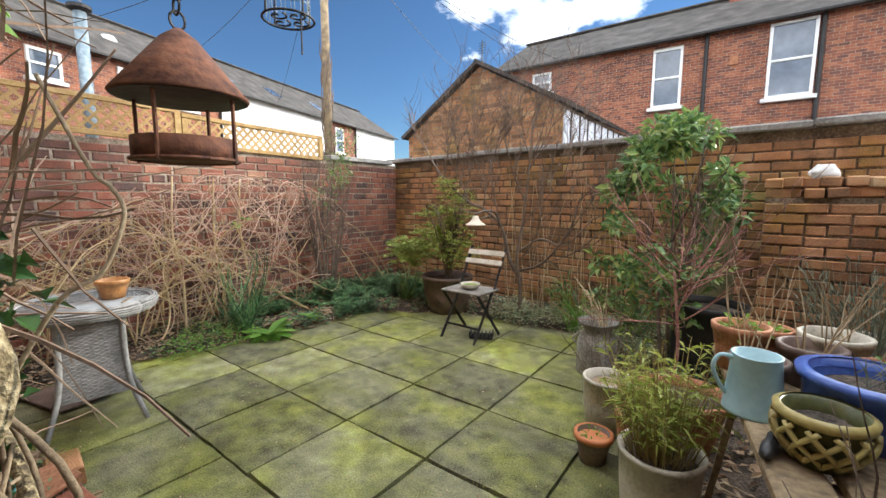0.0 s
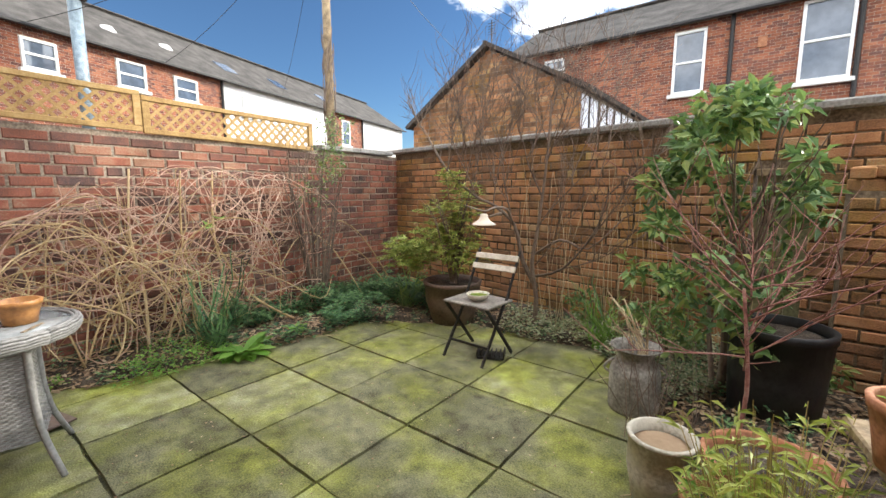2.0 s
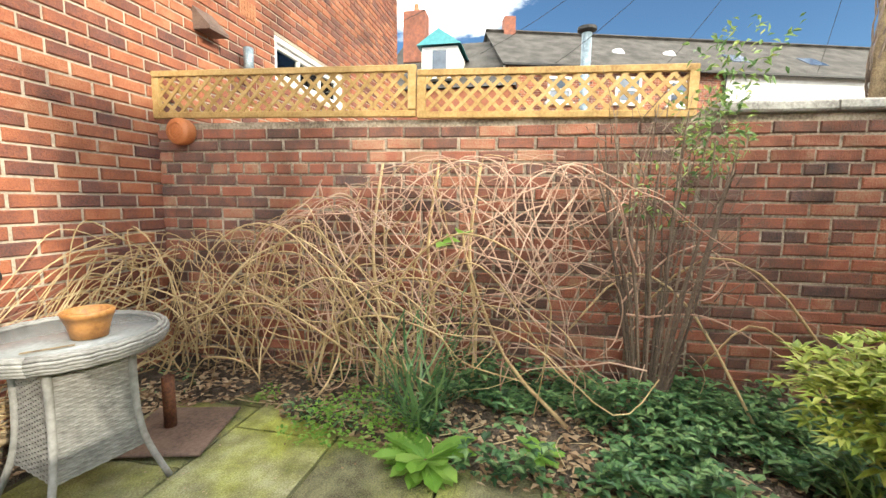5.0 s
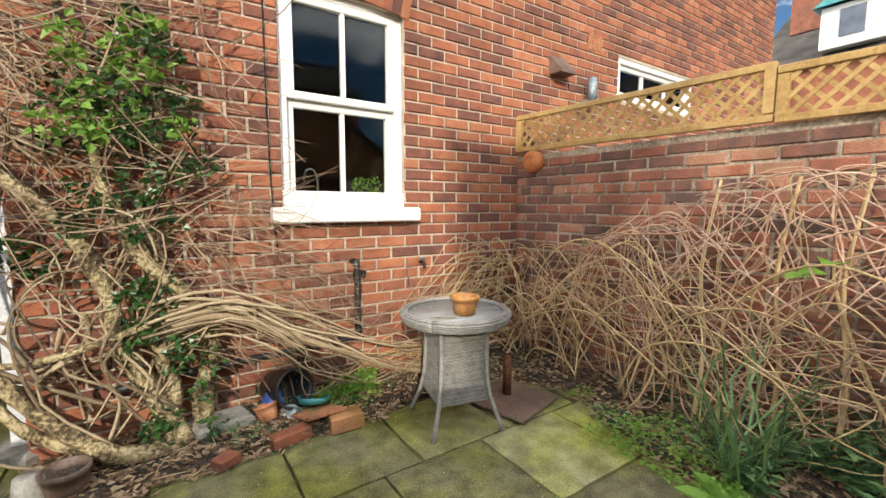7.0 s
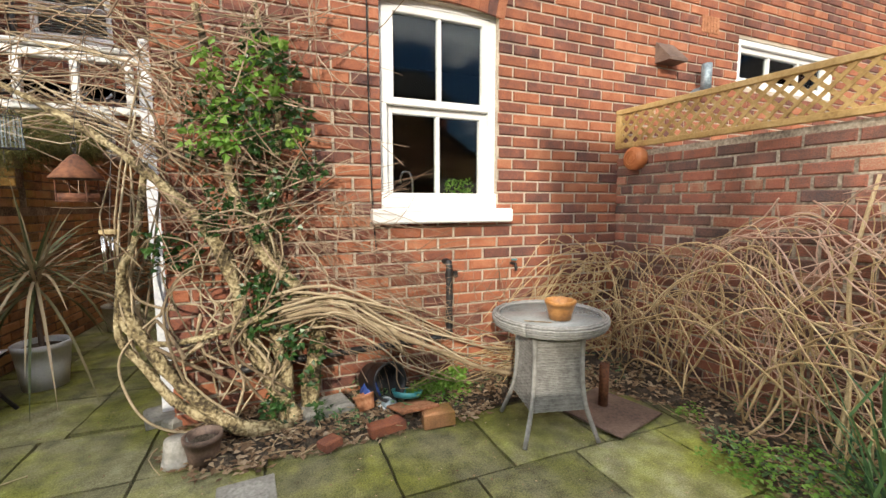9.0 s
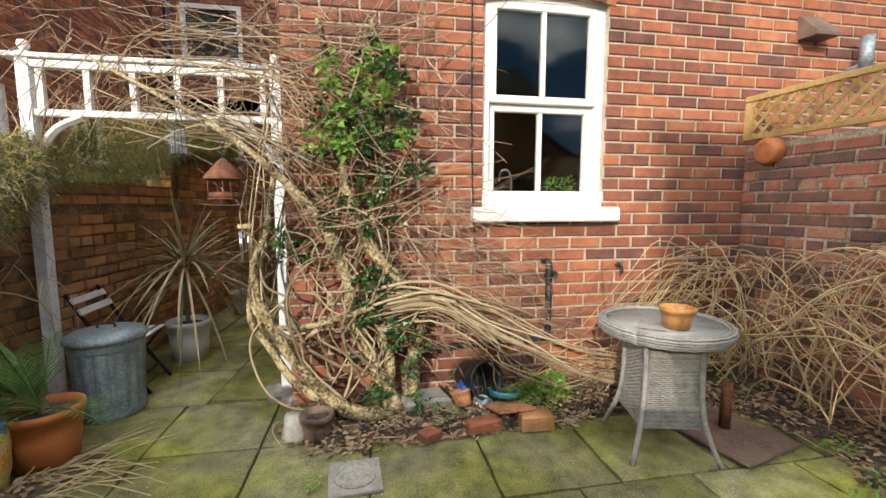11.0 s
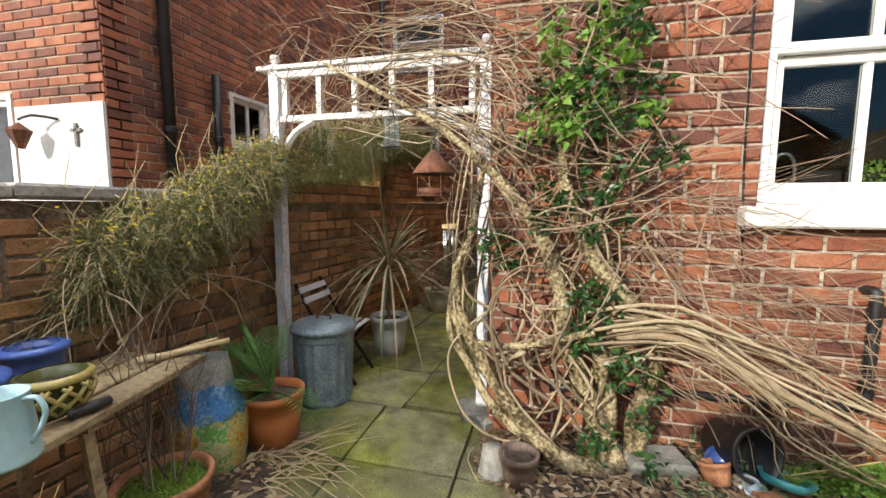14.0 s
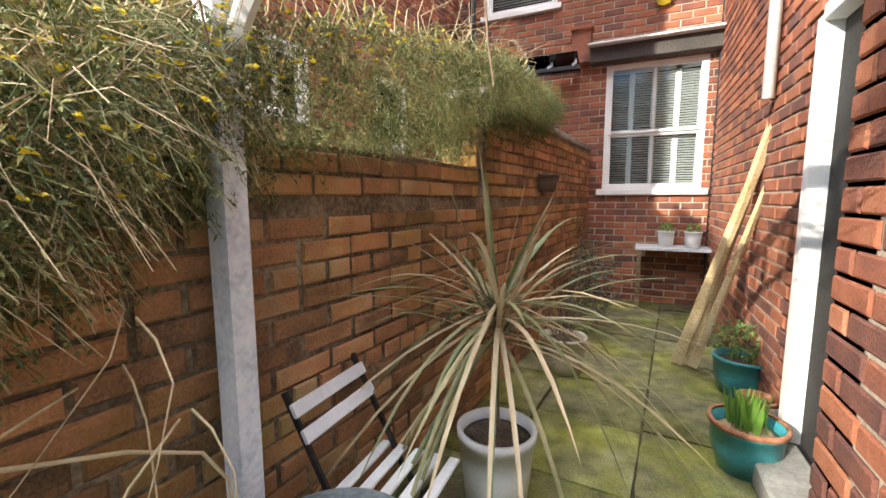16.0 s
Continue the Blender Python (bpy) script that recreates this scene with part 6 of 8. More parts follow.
CREST = [(-3.6, 2.36), (-2.0, 2.42), (-0.5, 2.14), (0.4, 1.86), (1.0, 1.62), (1.6, 1.3)]
HEM = [(-3.6, 2.0), (-2.0, 1.85), (-0.5, 1.62), (0.4, 1.4), (0.8, 1.12), (1.2, 0.95), (1.75, 0.95)]
j1, j2, j3, j4 = MB(), MB(), MB(), MB()
for k in range(12000):
    y = rnd(-3.4, 1.6) if k % 5 < 3 else rnd(0.1, 1.6)
    c, h = lerp_t(CREST, y), lerp_t(HEM, y)
    t = rnd(0, 1) ** 0.8
    z = c + (h - c) * t
    bulge = (0.36 if y > 0.5 else 0.24) * math.sin(math.pi * min(1, 0.25 + t * 0.75))
    x = 2.24 - bulge * rnd(0.6, 1.08) + 0.05 * noise.noise(Vector((y * 3, z * 4, 1)))
    d = Vector((rnd(-0.9, 0.5), rnd(-1, 1), rnd(-0.9, 0.8)))
    L = rnd(0.06, 0.24 if y > 0.4 else 0.17)
    d.normalize()
    p = Vector((x, y, z))
    q = p + d * L * 0.5 + Vector((0, 0, 0.02))
    e = p + d * L + Vector((0, 0, -0.25 * L))
    if e.x > 1.7:
        (j1 if k % 5 < 4 else j2).tube([p, q, e], 0.0018, 0.0008, 3, 1)
        for s in range(5):
            j3.leaf(p.lerp(e, rnd(0.1, 1)) + Vector((rnd(-0.01, 0.01), rnd(-0.01, 0.01), rnd(-0.01, 0.01))), (rnd(-1, 1), rnd(-1, 1), rnd(-1, 1)), rnd(0.012, 0.022), rnd(0.006, 0.01))
    if t < 0.3 and random.random() < 0.3 and y > -0.9:
        for s in range(4):
            j4.leaf(e, (rnd(-1, 1), rnd(-1, 1), rnd(0, 1)), 0.014, 0.011)
for k in range(60):
    y = rnd(-2.5, 1.6)
    c = lerp_t(CREST, y)
    p = Vector((2.1, y, c - 0.05))
    j2.tube([p, p + Vector((rnd(-0.1, 0.1), rnd(-0.1, 0.1), 0.12)), p + Vector((rnd(-0.2, 0.15), rnd(-0.3, 0.3), rnd(0.15, 0.34)))], 0.0035, 0.0015, 4, 2)
for k in range(18):
    y = rnd(0.4, 1.8)
    p = Vector((rnd(1.9, 2.1), y, rnd(0.95, 1.25)))
    j2.tube([p, p + Vector((rnd(-0.2, 0), rnd(0, 0.3), -0.1)), p + Vector((rnd(-0.25, 0), rnd(0, 0.35), rnd(-0.5, -0.2)))], 0.003, 0.0012, 4, 2)
for y0, y1 in ((1.4, 0.35), (1.2, 0.75), (1.5, 0.95)):
    j2.tube([(2.1, y0, 0.75), (2.05, y0 * 0.7 + y1 * 0.3, 0.98), (2.03, (y0 + y1) / 2, 1.02), (2.0, y1, 0.82), (2.0, y1 - 0.08, 0.5)], 0.007, 0.004, 6, 3)
for c, r in (((2.34, -1.6, 1.85), (0.14, 0.09, 0.3)), ((2.2, -1.45, 2.0), (0.1, 0.3, 0.2)), ((2.3, -2.6, 2.3), (0.12, 0.7, 0.14))):
    bush(j3, c, r, 1100, 0.022, 0.009, 0.4, 0.2)
part("green_growth", j1, M["leaf_jasmine"], jm, "thin green arching stems")["kind"] = "stuff"
part("woody_growth", j2, M["vine"], jm, "brown woody stems")["kind"] = "stuff"
part("leaves", j3, M["leaf_jasmine"], jm)["kind"] = "stuff"
part("blossom", j4, M["petal"], jm, "small yellow flowers")["kind"] = "stuff"

# ---------- passage things ----------
bn = thing("dustbin", "galvanised steel dustbin with a rust-edged lid", "dustbin", (1.72, 0.23, 0.0))
nb = 36
prof = []
vs, fs = [], []
for i in range(9):
    z = 0.06 + 0.42 * i / 8
    for k in range(nb * 2):
        a = math.pi * k / nb
        r = 0.185 + 0.03 * (z / 0.58) + (0.006 if k % 4 < 2 else -0.002)
        vs.append((r * math.cos(a), r * math.sin(a), z))
for i in range(8):
    for k in range(nb * 2):
        k2 = (k + 1) % (nb * 2)
        fs.append((i * nb * 2 + k, i * nb * 2 + k2, (i + 1) * nb * 2 + k2, (i + 1) * nb * 2 + k))
part("body", MB().add(vs, fs), M["galv"], bn, "ribbed galvanised body")
part("base_ring", MB().lathe([(0.185, 0.0), (0.19, 0.005), (0.192, 0.02), (0.198, 0.03), (0.192, 0.04), (0.198, 0.055), (0.19, 0.07)], seg=36), M["galv"], bn, smooth=True)
part("top_ring", MB().lathe([(0.21, 0.47), (0.218, 0.485), (0.213, 0.5), (0.22, 0.515), (0.214, 0.53), (0.216, 0.56)], seg=36), M["galv"], bn, smooth=True)
lid = part("lid", MB().lathe([(0.232, 0.535), (0.236, 0.545), (0.236, 0.565), (0.2, 0.59), (0.1, 0.605), (0.0, 0.608)], seg=36), M["galv"], bn, smooth=True)
part("lid_handle", MB().tube([(-0.05, 0, 0.6), (-0.05, 0, 0.635), (0.05, 0, 0.635), (0.05, 0, 0.6)], 0.008, sides=6), M["rust"], lid)

bistro_chair((1.84, -0.22, 0), -88, "whitepot", "whitepot", "folding chair with white slats against the passage wall", 5)

op = pot("palm_pot", "small fan palm in an orange plastic pot", (1.69, 0.83, 0.0), 0.18, 0.33, "orangepot", 0.76, 0.045, cat="potted palm")
pm_ = MB()
ps_ = MB()
for k in range(20):
    a = rnd(-1.1, 3.0)
    el = rnd(0.2, 1.3)
    L = rnd(0.4, 0.58)
    d = Vector((math.cos(a) * math.cos(el), math.sin(a) * math.cos(el), math.sin(el)))
    base = Vector((0, 0, 0.31))
    pts = [base + d * L * s - Vector((0, 0, 0.28 * (s ** 2.2) * L * (1.2 - el * 0.5))) for s in (0, 0.25, 0.5, 0.75, 1.0)]
    ps_.tube(pts, 0.006, 0.002, 5, 2)
    side_v = d.cross(Vector((0, 0, 1))).normalized()
    for s in range(13):
        t = 0.28 + 0.72 * s / 13
        i = min(int(t * 4), 3)
        p = pts[i].lerp(pts[i + 1], t * 4 - i)
        for sg in (-1, 1):
            pm_.leaf(p, side_v * sg + d * 0.9 + Vector((0, 0, 0.25)), 0.17 * (1.1 - 0.5 * t), 0.012, 0.3, (0, 0, 1), 0.1)
part("fronds", ps_, M["leaf_palm"], op, smooth=True)
part("frond_growth", pm_, M["leaf_palm"], op)["kind"] = "stuff"
part("stem", MB().lathe([(0.035, 0.22), (0.03, 0.3), (0.015, 0.36), (0, 0.38)], seg=10), M["twig"], op)

wp_ = pot("cordyline_pot", "spiky variegated cordyline in a white plastic pot", (1.7, -0.86, 0.0), 0.185, 0.37, "whitepot", 0.78, 0.05, cat="potted cordyline")
part("trunk", MB().tube([(0, 0, 0.28), (0.01, 0, 0.6), (0, 0.01, 0.95)], 0.02, 0.018, 8, 3), M["twig"], wp_, smooth=True)
for k in range(96):
    a = rnd(0, 6.28)
    el = rnd(-0.5, 0.75) if k > 16 else rnd(0.95, 1.45)
    L = rnd(0.62, 1.12) if k > 16 else rnd(0.5, 0.68)
    d = Vector((math.cos(a) * math.cos(el), math.sin(a) * math.cos(el), math.sin(el)))
    base = Vector((0, 0, rnd(0.78, 1.0)))
    dr = 0.62 * (1.25 - el) * rnd(0.3, 1.0)
    pts = [base + d * L * s - Vector((0, 0, dr * L * s ** 2.4)) for s in (0, 0.15, 0.3, 0.45, 0.6, 0.75, 0.9, 1.0)]
    lf_ = MB()
    lf_.strap(pts, 0.027, 0.012, d.cross(Vector((0, 0, 1))))
    part("leaf", lf_, M["leaf_cord_o"], wp_)

tr_ = pot("cream_pot", "cream round pot with bare stems beside the passage wall", (1.78, -2.62, 0.0), 0.19, 0.3, "creampot", 0.8, 0.03)
bs = MB()
for k in range(14):
    twigs(bs, (rnd(-0.08, 0.08), rnd(-0.08, 0.08), 0.25), (rnd(-0.6, 0.6), rnd(-0.6, 0.6), 1), rnd(0.25, 0.45), 0.004, 1)
part("stem_growth", bs, M["twig"], tr_)
ta = pot("teal_pot", "teal glazed pot with young green daffodil shoots", (0.62, -1.66, 0.0), 0.17, 0.26, "tealpot", 0.72, 0.03, bulge=0.1, soil_m="litter")
sh_ = MB()
for k in range(60):
    a, r = rnd(0, 6.28), rnd(0, 0.1)
    p = Vector((r * math.cos(a), r * math.sin(a), 0.22))
    d = Vector((rnd(-0.3, 0.3), rnd(-0.3, 0.3), 1))
    sh_.strap([p + d * s for s in (0, 0.06, 0.12, 0.19)], 0.022, 0.014, (math.cos(a + 1), math.sin(a + 1), 0))
part("shoot_growth", sh_, M["leaf_bright"], ta)["kind"] = "stuff"
part("rim", MB().lathe([(0.165, 0.245), (0.182, 0.25), (0.182, 0.275), (0.165, 0.275)], seg=28, hollow=True), M["terra"], ta, "bare terracotta rim", True)
tb_ = pot("teal_pot", "teal glazed pot with a clipped leafy evergreen bush", (0.52, -2.75, 0.0), 0.19, 0.28, "tealpot", 0.72, 0.03, bulge=0.1)
bb_ = MB()
bush(bb_, (0, 0, 0.4), (0.22, 0.22, 0.15), 420, 0.04, 0.02, 0.6, 0.4)
part("foliage", bb_, M["leaf_camellia"], tb_)
for x, y, z, rr, m_ in ((0.5, -2.2, 0.0, 0.11, "terra"), (0.4, -1.95, 0.0, 0.1, "creampot")):
    pot("plant_pot", "small empty clay pot beside the kitchen step", (x, y, z), rr, 0.2, m_, 0.75, 0.03)
for k, (dx, dy, w) in enumerate(((0, 0, 0.1), (0.07, 0.06, 0.09), (-0.05, 0.1, 0.07))):
    tm = MB().span((0.86 + dx, -3.3 + dy, 0.03), (0.3 + dx * 0.6, -2.95 + dy, 2.42 - 0.2 * k), w, 0.035, 0.004, (0, 1, 0.3))
    tagged(part("timber_plank", tm, M["palewood"]), "pale rough timber plank leaning on the house wall", "plank", "planks leaning on the wall")
pw = thing("broom", "green handled broom leaning in the passage corner", "broom", (0.28, -3.6, 0.0))
part("handle", MB().tube([(0.1, 0.2, 0.06), (-0.1, -0.1, 1.3)], 0.013, sides=8, smooth=0), M["tealpot"], pw, "green plastic handle", True)
part("head", MB().box((0.1, 0.2, 0.035), (0.08, 0.26, 0.06), None, 0.01), M["black"], pw)
ft = thing("potting_table", "dark low table under the shuttered window", "table", (0.8, -6.3, 0.0))
part("tabletop", MB().box((0, 0, 0.8), (1.0, 0.45, 0.04), None, 0.006), M["whitepot"], ft)
for sx in (-0.45, 0.45):
    for sy in (-0.18, 0.18):
        part("leg", MB().box((sx, sy, 0.39), (0.05, 0.05, 0.78), None, 0.004), M["oldwood"], ft)
for x in (0.65, 0.95):
    wpt = pot("plant_pot", "white square-looking pot with a seedling on the low table", (x, -6.25, 0.82), 0.1, 0.2, "white", 0.85, 0.02)
    lm = MB()
    bush(lm, (0, 0, 0.24), (0.09, 0.09, 0.06), 60, 0.05, 0.025)
    part("leaves", lm, M["leaf_bright"], wpt)
hb = pot("hanging_pot", "dark hanging pot fixed to the passage wall", (2.1, -3.3, 1.5), 0.14, 0.16, "brownpot", 0.7, 0.02)
part("bracket", MB().tube([(0.15, 0, 0.1), (0.0, 0, 0.12), (-0.1, 0, 0.15)], 0.008, sides=6), M["iron"], hb)
gb = MB()
bush(gb, (1.75, -4.3, 0.5), (0.4, 0.6, 0.55), 700, 0.06, 0.025, 0.5, 0.3)
bush(gb, (1.9, -5.5, 0.6), (0.3, 0.6, 0.6), 500, 0.06, 0.025, 0.5, 0.3)
tagged(part("passage_shrub", gb, M["leaf_lav"]), "soft grey-green shrubs along the passage wall", "shrub")

bg_ = thing("compost_sack", "blue and green printed plastic compost sack slumped by the wall", "compost sack", (1.84, 1.13, 0.0), 15)
bg_.scale = (1.0, 1.05, 1.1)


def sack(w, d, h, seed, z0=0.0, lean=0.0):
    mb = MB()
    n, m_ = 20, 12
    vs = []
    for j in range(m_ + 1):
        t = j / m_
        for i in range(n):
            a = 2 * math.pi * i / n
            sq = 1 / max(abs(math.cos(a)), abs(math.sin(a))) ** 0.95
            r = (0.85 + 0.3 * math.sin(math.pi * min(1, t * 1.1))) * (1 - 0.35 * t * t)
            nn = 1 + 0.28 * noise.noise(Vector((math.cos(a) * 2, math.sin(a) * 2, t * 4 + seed)))
            vs.append((w / 2 * math.cos(a) * sq * r * nn, d / 2 * math.sin(a) * sq * r * nn + lean * t, z0 + h * t * (1 + 0.1 * noise.noise(Vector((math.cos(a) * 3, math.sin(a) * 3, seed))))))
    fs = [(j * n + i, j * n + (i + 1) % n, (j + 1) * n + (i + 1) % n, (j + 1) * n + i) for j in range(m_) for i in range(n)]
    fs += [tuple(range(n))[::-1], tuple(m_ * n + i for i in range(n))]
    return mb.add(vs, fs)


def bag_section(t0, t1, seed):
    """One band of an upright plastic sack: boxy and full below, drawn in towards the open neck."""
    mb = MB()
    n, m_ = 28, 10
    vs = []
    for j in range(m_ + 1):
        t = t0 + (t1 - t0) * j / m_
        full = (0.9 + 0.22 * math.sin(math.pi * min(1.0, t * 1.6))) * (1 - 0.28 * max(0.0, t - 0.35))
        for i in range(n):
            a = 2 * math.pi * i / n
            c, s_ = math.cos(a), math.sin(a)
            sq = (abs(c) ** 3.2 + abs(s_) ** 3.2) ** (-1 / 3.2)
            crease = 1 + 0.16 * noise.noise(Vector((c * 1.6, s_ * 1.6, t * 3 + seed))) + 0.07 * noise.noise(Vector((c * 5, s_ * 5, t * 9 + seed)))
            flat = 1 - 0.45 * max(0.0, t - 0.5)
            vs.append((0.16 * c * sq * full * crease, 0.14 * s_ * sq * full * crease * flat + 0.05 * t, 0.58 * t + (0.03 * noise.noise(Vector((c * 2, s_ * 2, seed))) if t > 0.02 else 0.0)))
    fs = [(j * n + i, j * n + (i + 1) % n, (j + 1) * n + (i + 1) % n, (j + 1) * n + i) for j in range(m_) for i in range(n)]
    if t0 == 0.0:
        fs.append(tuple(range(n))[::-1])
    return mb.add(vs, fs)


part("lower_bag", bag_section(0.0, 0.5, 1), M["polymix"], bg_, "green and orange printed lower half", True)
part("upper_bag", bag_section(0.5, 0.78, 1), M["polyblue"], bg_, "blue printed middle", True)
part("bag_neck", bag_section(0.78, 1.0, 1), M["polyclear"], bg_, "cloudy clear plastic neck", True)

# ---------- bench with pots ----------
be = thing("plank_bench", "weathered plank bench crowded with flower pots", "bench", (0, 0, 0))
part("front_plank", MB().span((1.545, 1.62, 0.6), (1.27, 3.08, 0.6), 0.13, 0.035, 0.006), M["oldwood"], be)
part("middle_plank", MB().span((1.7, 1.65, 0.6), (1.425, 3.1, 0.6), 0.13, 0.035, 0.006), M["oldwood"], be)
part("rear_plank", MB().span((1.855, 1.68, 0.6), (1.58, 3.12, 0.6), 0.13, 0.035, 0.006), M["oldwood"], be)
for y, xo in ((2.15, -0.06), (2.85, -0.19)):
    part("trestle", MB().span((1.42 + xo, y, -0.14), (1.52 + xo, y, 0.57), 0.025, 0.035), M["oldwood"], be)
    part("trestle", MB().span((1.9 + xo, y, -0.14), (1.8 + xo, y, 0.57), 0.025, 0.035), M["oldwood"], be)
    part("bearer", MB().span((1.47 + xo, y, 0.565), (1.88 + xo, y, 0.565), 0.05, 0.035), M["oldwood"], be)
dw = MB().tube([(1.66, 1.8, 0.635), (1.58, 1.7, 0.64), (1.5, 1.6, 0.65), (1.42, 1.52, 0.66)], 0.016, 0.012, 7, 3, 0.2).tube([(1.58, 1.7, 0.64), (1.54, 1.56, 0.65), (1.53, 1.48, 0.645)], 0.012, 0.008, 6, 3)
tagged(part("driftwood", dw, M["palewood"], smooth=True), "pale forked piece of driftwood on the bench", "driftwood")

yp = pot("lattice_pot", "mustard glazed pot with dark green diamond pattern", (1.5, 2.2, 0.618), 0.11, 0.165, "darkglaze", 0.6, 0.03, bulge=0.14)
lt = MB()
for k in range(12):
    for s in (-1, 1):
        pts = []
        for i in range(9):
            t = i / 8
            z = 0.018 + 0.115 * t
            r = (0.11 * (0.6 + 0.4 * t) * (1 + 0.2 * math.sin(math.pi * t)) + 0.006)
            a = 2 * math.pi * k / 12 + s * t * 0.9
            pts.append((r * math.cos(a), r * math.sin(a), z))
        lt.tube(pts, 0.0085, sides=5, smooth=0)
part("raised_lattice", lt, M["yellowglaze"], yp, "raised mustard lattice", True)
yp.scale = (0.86, 0.86, 0.86)
part("rim", MB().lathe([(0.104, 0.134), (0.119, 0.143), (0.122, 0.162), (0.104, 0.17)], seg=28, hollow=True), M["yellowglaze"], yp, "mustard glazed rim", True)
for x, y, r, h, lab in ((1.62, 2.43, 0.155, 0.18, "large cobalt blue glazed pot on the bench"), (1.79, 2.08, 0.095, 0.17, "small cobalt blue glazed pot on the bench")):
    b_ = pot("blue_pot", lab, (x, y, 0.618), r, h, "bluepot", 0.72, 0.03, bulge=0.1)
    part("rim", MB().lathe([(r - 0.02, h - 0.025), (r + 0.012, h - 0.02), (r + 0.014, h), (r - 0.016, h + 0.004)], seg=28, hollow=True), M["bluepot"], b_, smooth=True)
    gs = MB()
    for k in range(10):
        gs.strap([Vector((rnd(-0.05, 0.05), rnd(-0.05, 0.05), h - 0.04)) + Vector((rnd(-0.05, 0.05), rnd(-0.05, 0.05), 0.1)) * s for s in (0, 0.5, 1)], 0.005, 0.003, (1, 0, 0))
    part("grass", gs, M["leaf_lav"], b_)
wc_ = thing("watering_can", "pale blue enamel jug with a loop handle on the bench", "jug", (1.36, 2.42, 0.618), 200)
part("jug_body", MB().lathe([(0.0, 0.0), (0.083, 0.0), (0.082, 0.008), (0.066, 0.182), (0.069, 0.187), (0.063, 0.187), (0.078, 0.01), (0.0, 0.01)], seg=28), M["bluecan"], wc_, smooth=True)
part("jug_handle", MB().tube([(0.062, 0, 0.17), (0.1, 0, 0.175), (0.118, 0, 0.136), (0.1, 0, 0.085), (0.076, 0, 0.05)], 0.007, sides=8, smooth=4), M["bluecan"], wc_, smooth=True)
tl = thing("hand_fork", "hand fork with a dark wooden grip lying on the bench", "garden tool", (1.39, 2.1, 0.64), 80)
part("grip", MB().lathe([(0.0, 0), (0.016, 0.01), (0.02, 0.06), (0.014, 0.11), (0.018, 0.125), (0, 0.13)], (0, 0, 0), 10, Matrix.Rotation(radians(90), 3, "Y")), M["black"], tl, smooth=True)
part("shank", MB().tube([(0.13, 0, 0), (0.2, 0, -0.005), (0.26, 0, -0.01)], 0.005, sides=6), M["steel"], tl)
TP = "clay flower pot with dry stems on the crowded bench"
for x, y, r, h, m_ in ((1.31, 2.81, 0.1, 0.18, "terra"), (1.52, 2.78, 0.1, 0.15, "brownpot"), (1.37, 2.61, 0.09, 0.12, "brownpot"), (1.71, 2.69, 0.095, 0.14, "terra"), (1.6, 2.95, 0.11, 0.16, "creampot"), (1.4, 2.99, 0.09, 0.14, "terra")):
    p_ = pot("flower_pot", TP, (x, y, 0.618), r, h, m_, 0.72, 0.03, group="pots on the bench")
    sm_ = MB()
    for k in range(7):
        twigs(sm_, (rnd(-0.05, 0.05), rnd(-0.05, 0.05), h - 0.04), (rnd(-0.4, 0.4), rnd(-0.4, 0.4), 1), rnd(0.15, 0.35), 0.0035, 0)
    part("dry_growth", sm_, M["vine"], p_)
    if m_ == "terra":
        gl = MB()
        bush(gl, (0, 0, h - 0.02), (r * 0.8, r * 0.8, 0.04), 40, 0.04, 0.02)
        part("leaves", gl, M["leaf_bright"], p_)
# the bench and all that stands on it, brought to size and height
BENCH = Matrix.Translation((1.325, 0.46, 1.285)) @ Matrix.Scale(0.896, 4) @ Matrix.Translation((-1.275, -0.674, -1.31))
for o in list(bpy.data.objects):
    if o.parent is None and o.name.split(".")[0] in ("plank_bench", "driftwood", "lattice_pot", "blue_pot", "watering_can", "hand_fork", "flower_pot"):
        o.matrix_basis = BENCH @ o.matrix_basis
lvp = pot("lavender_pot", "grey lavender bush in a cream pot by the wall", (1.75, 3.25, 0.0), 0.24, 0.62, "creampot", 0.8, 0.05, cat="potted lavender")
lv = MB()
for k in range(500):
    a, r = rnd(0, 6.28), rnd(0, 0.2)
    p = Vector((r * math.cos(a), r * math.sin(a), 0.58))
    d = Vector((math.cos(a) * rnd(0, 0.8), math.sin(a) * rnd(0, 0.8), 1)) * rnd(0.15, 0.42)
    lv.leaf(p + d * rnd(0.3, 1), d + Vector((rnd(-0.2, 0.2), rnd(-0.2, 0.2), 0)), 0.06, 0.008)
    if k % 3 == 0:
        lv.tube([p, p + d * 0.6, p + d], 0.002, 0.001, 3, 1)
part("foliage", lv, M["leaf_lav"], lvp)

# ---------- pots on the ground along the bed ----------
bp = pot("bamboo_pot", "dwarf bamboo with yellow-green leaves in a cream pot", (1.07, 2.38, 0.0), 0.155, 0.3, "creampot", 0.86, 0.02, cat="potted bamboo")
bm1, bm2 = MB(), MB()
for k in range(150):
    a, r = rnd(0, 6.28), rnd(0, 0.11)
    p = Vector((r * math.cos(a), r * math.sin(a), 0.24))
    lean = Vector((math.cos(a) * rnd(0, 0.5), math.sin(a) * rnd(0, 0.5), 1)).normalized()
    L = rnd(0.26, 0.5)
    bm1.tube([p, p + lean * L * 0.5, p + lean * L], 0.0025, 0.0012, 4, 1)
    for s in range(6):
        t = rnd(0.35, 1.0)
        bm2.leaf(p + lean * L * t, (rnd(-1, 1), rnd(-1, 1), rnd(-0.2, 0.7)), rnd(0.05, 0.085), 0.011, 0.2, None, 0.25)
part("cane_growth", bm1, M["cane"], bp)["kind"] = "stuff"
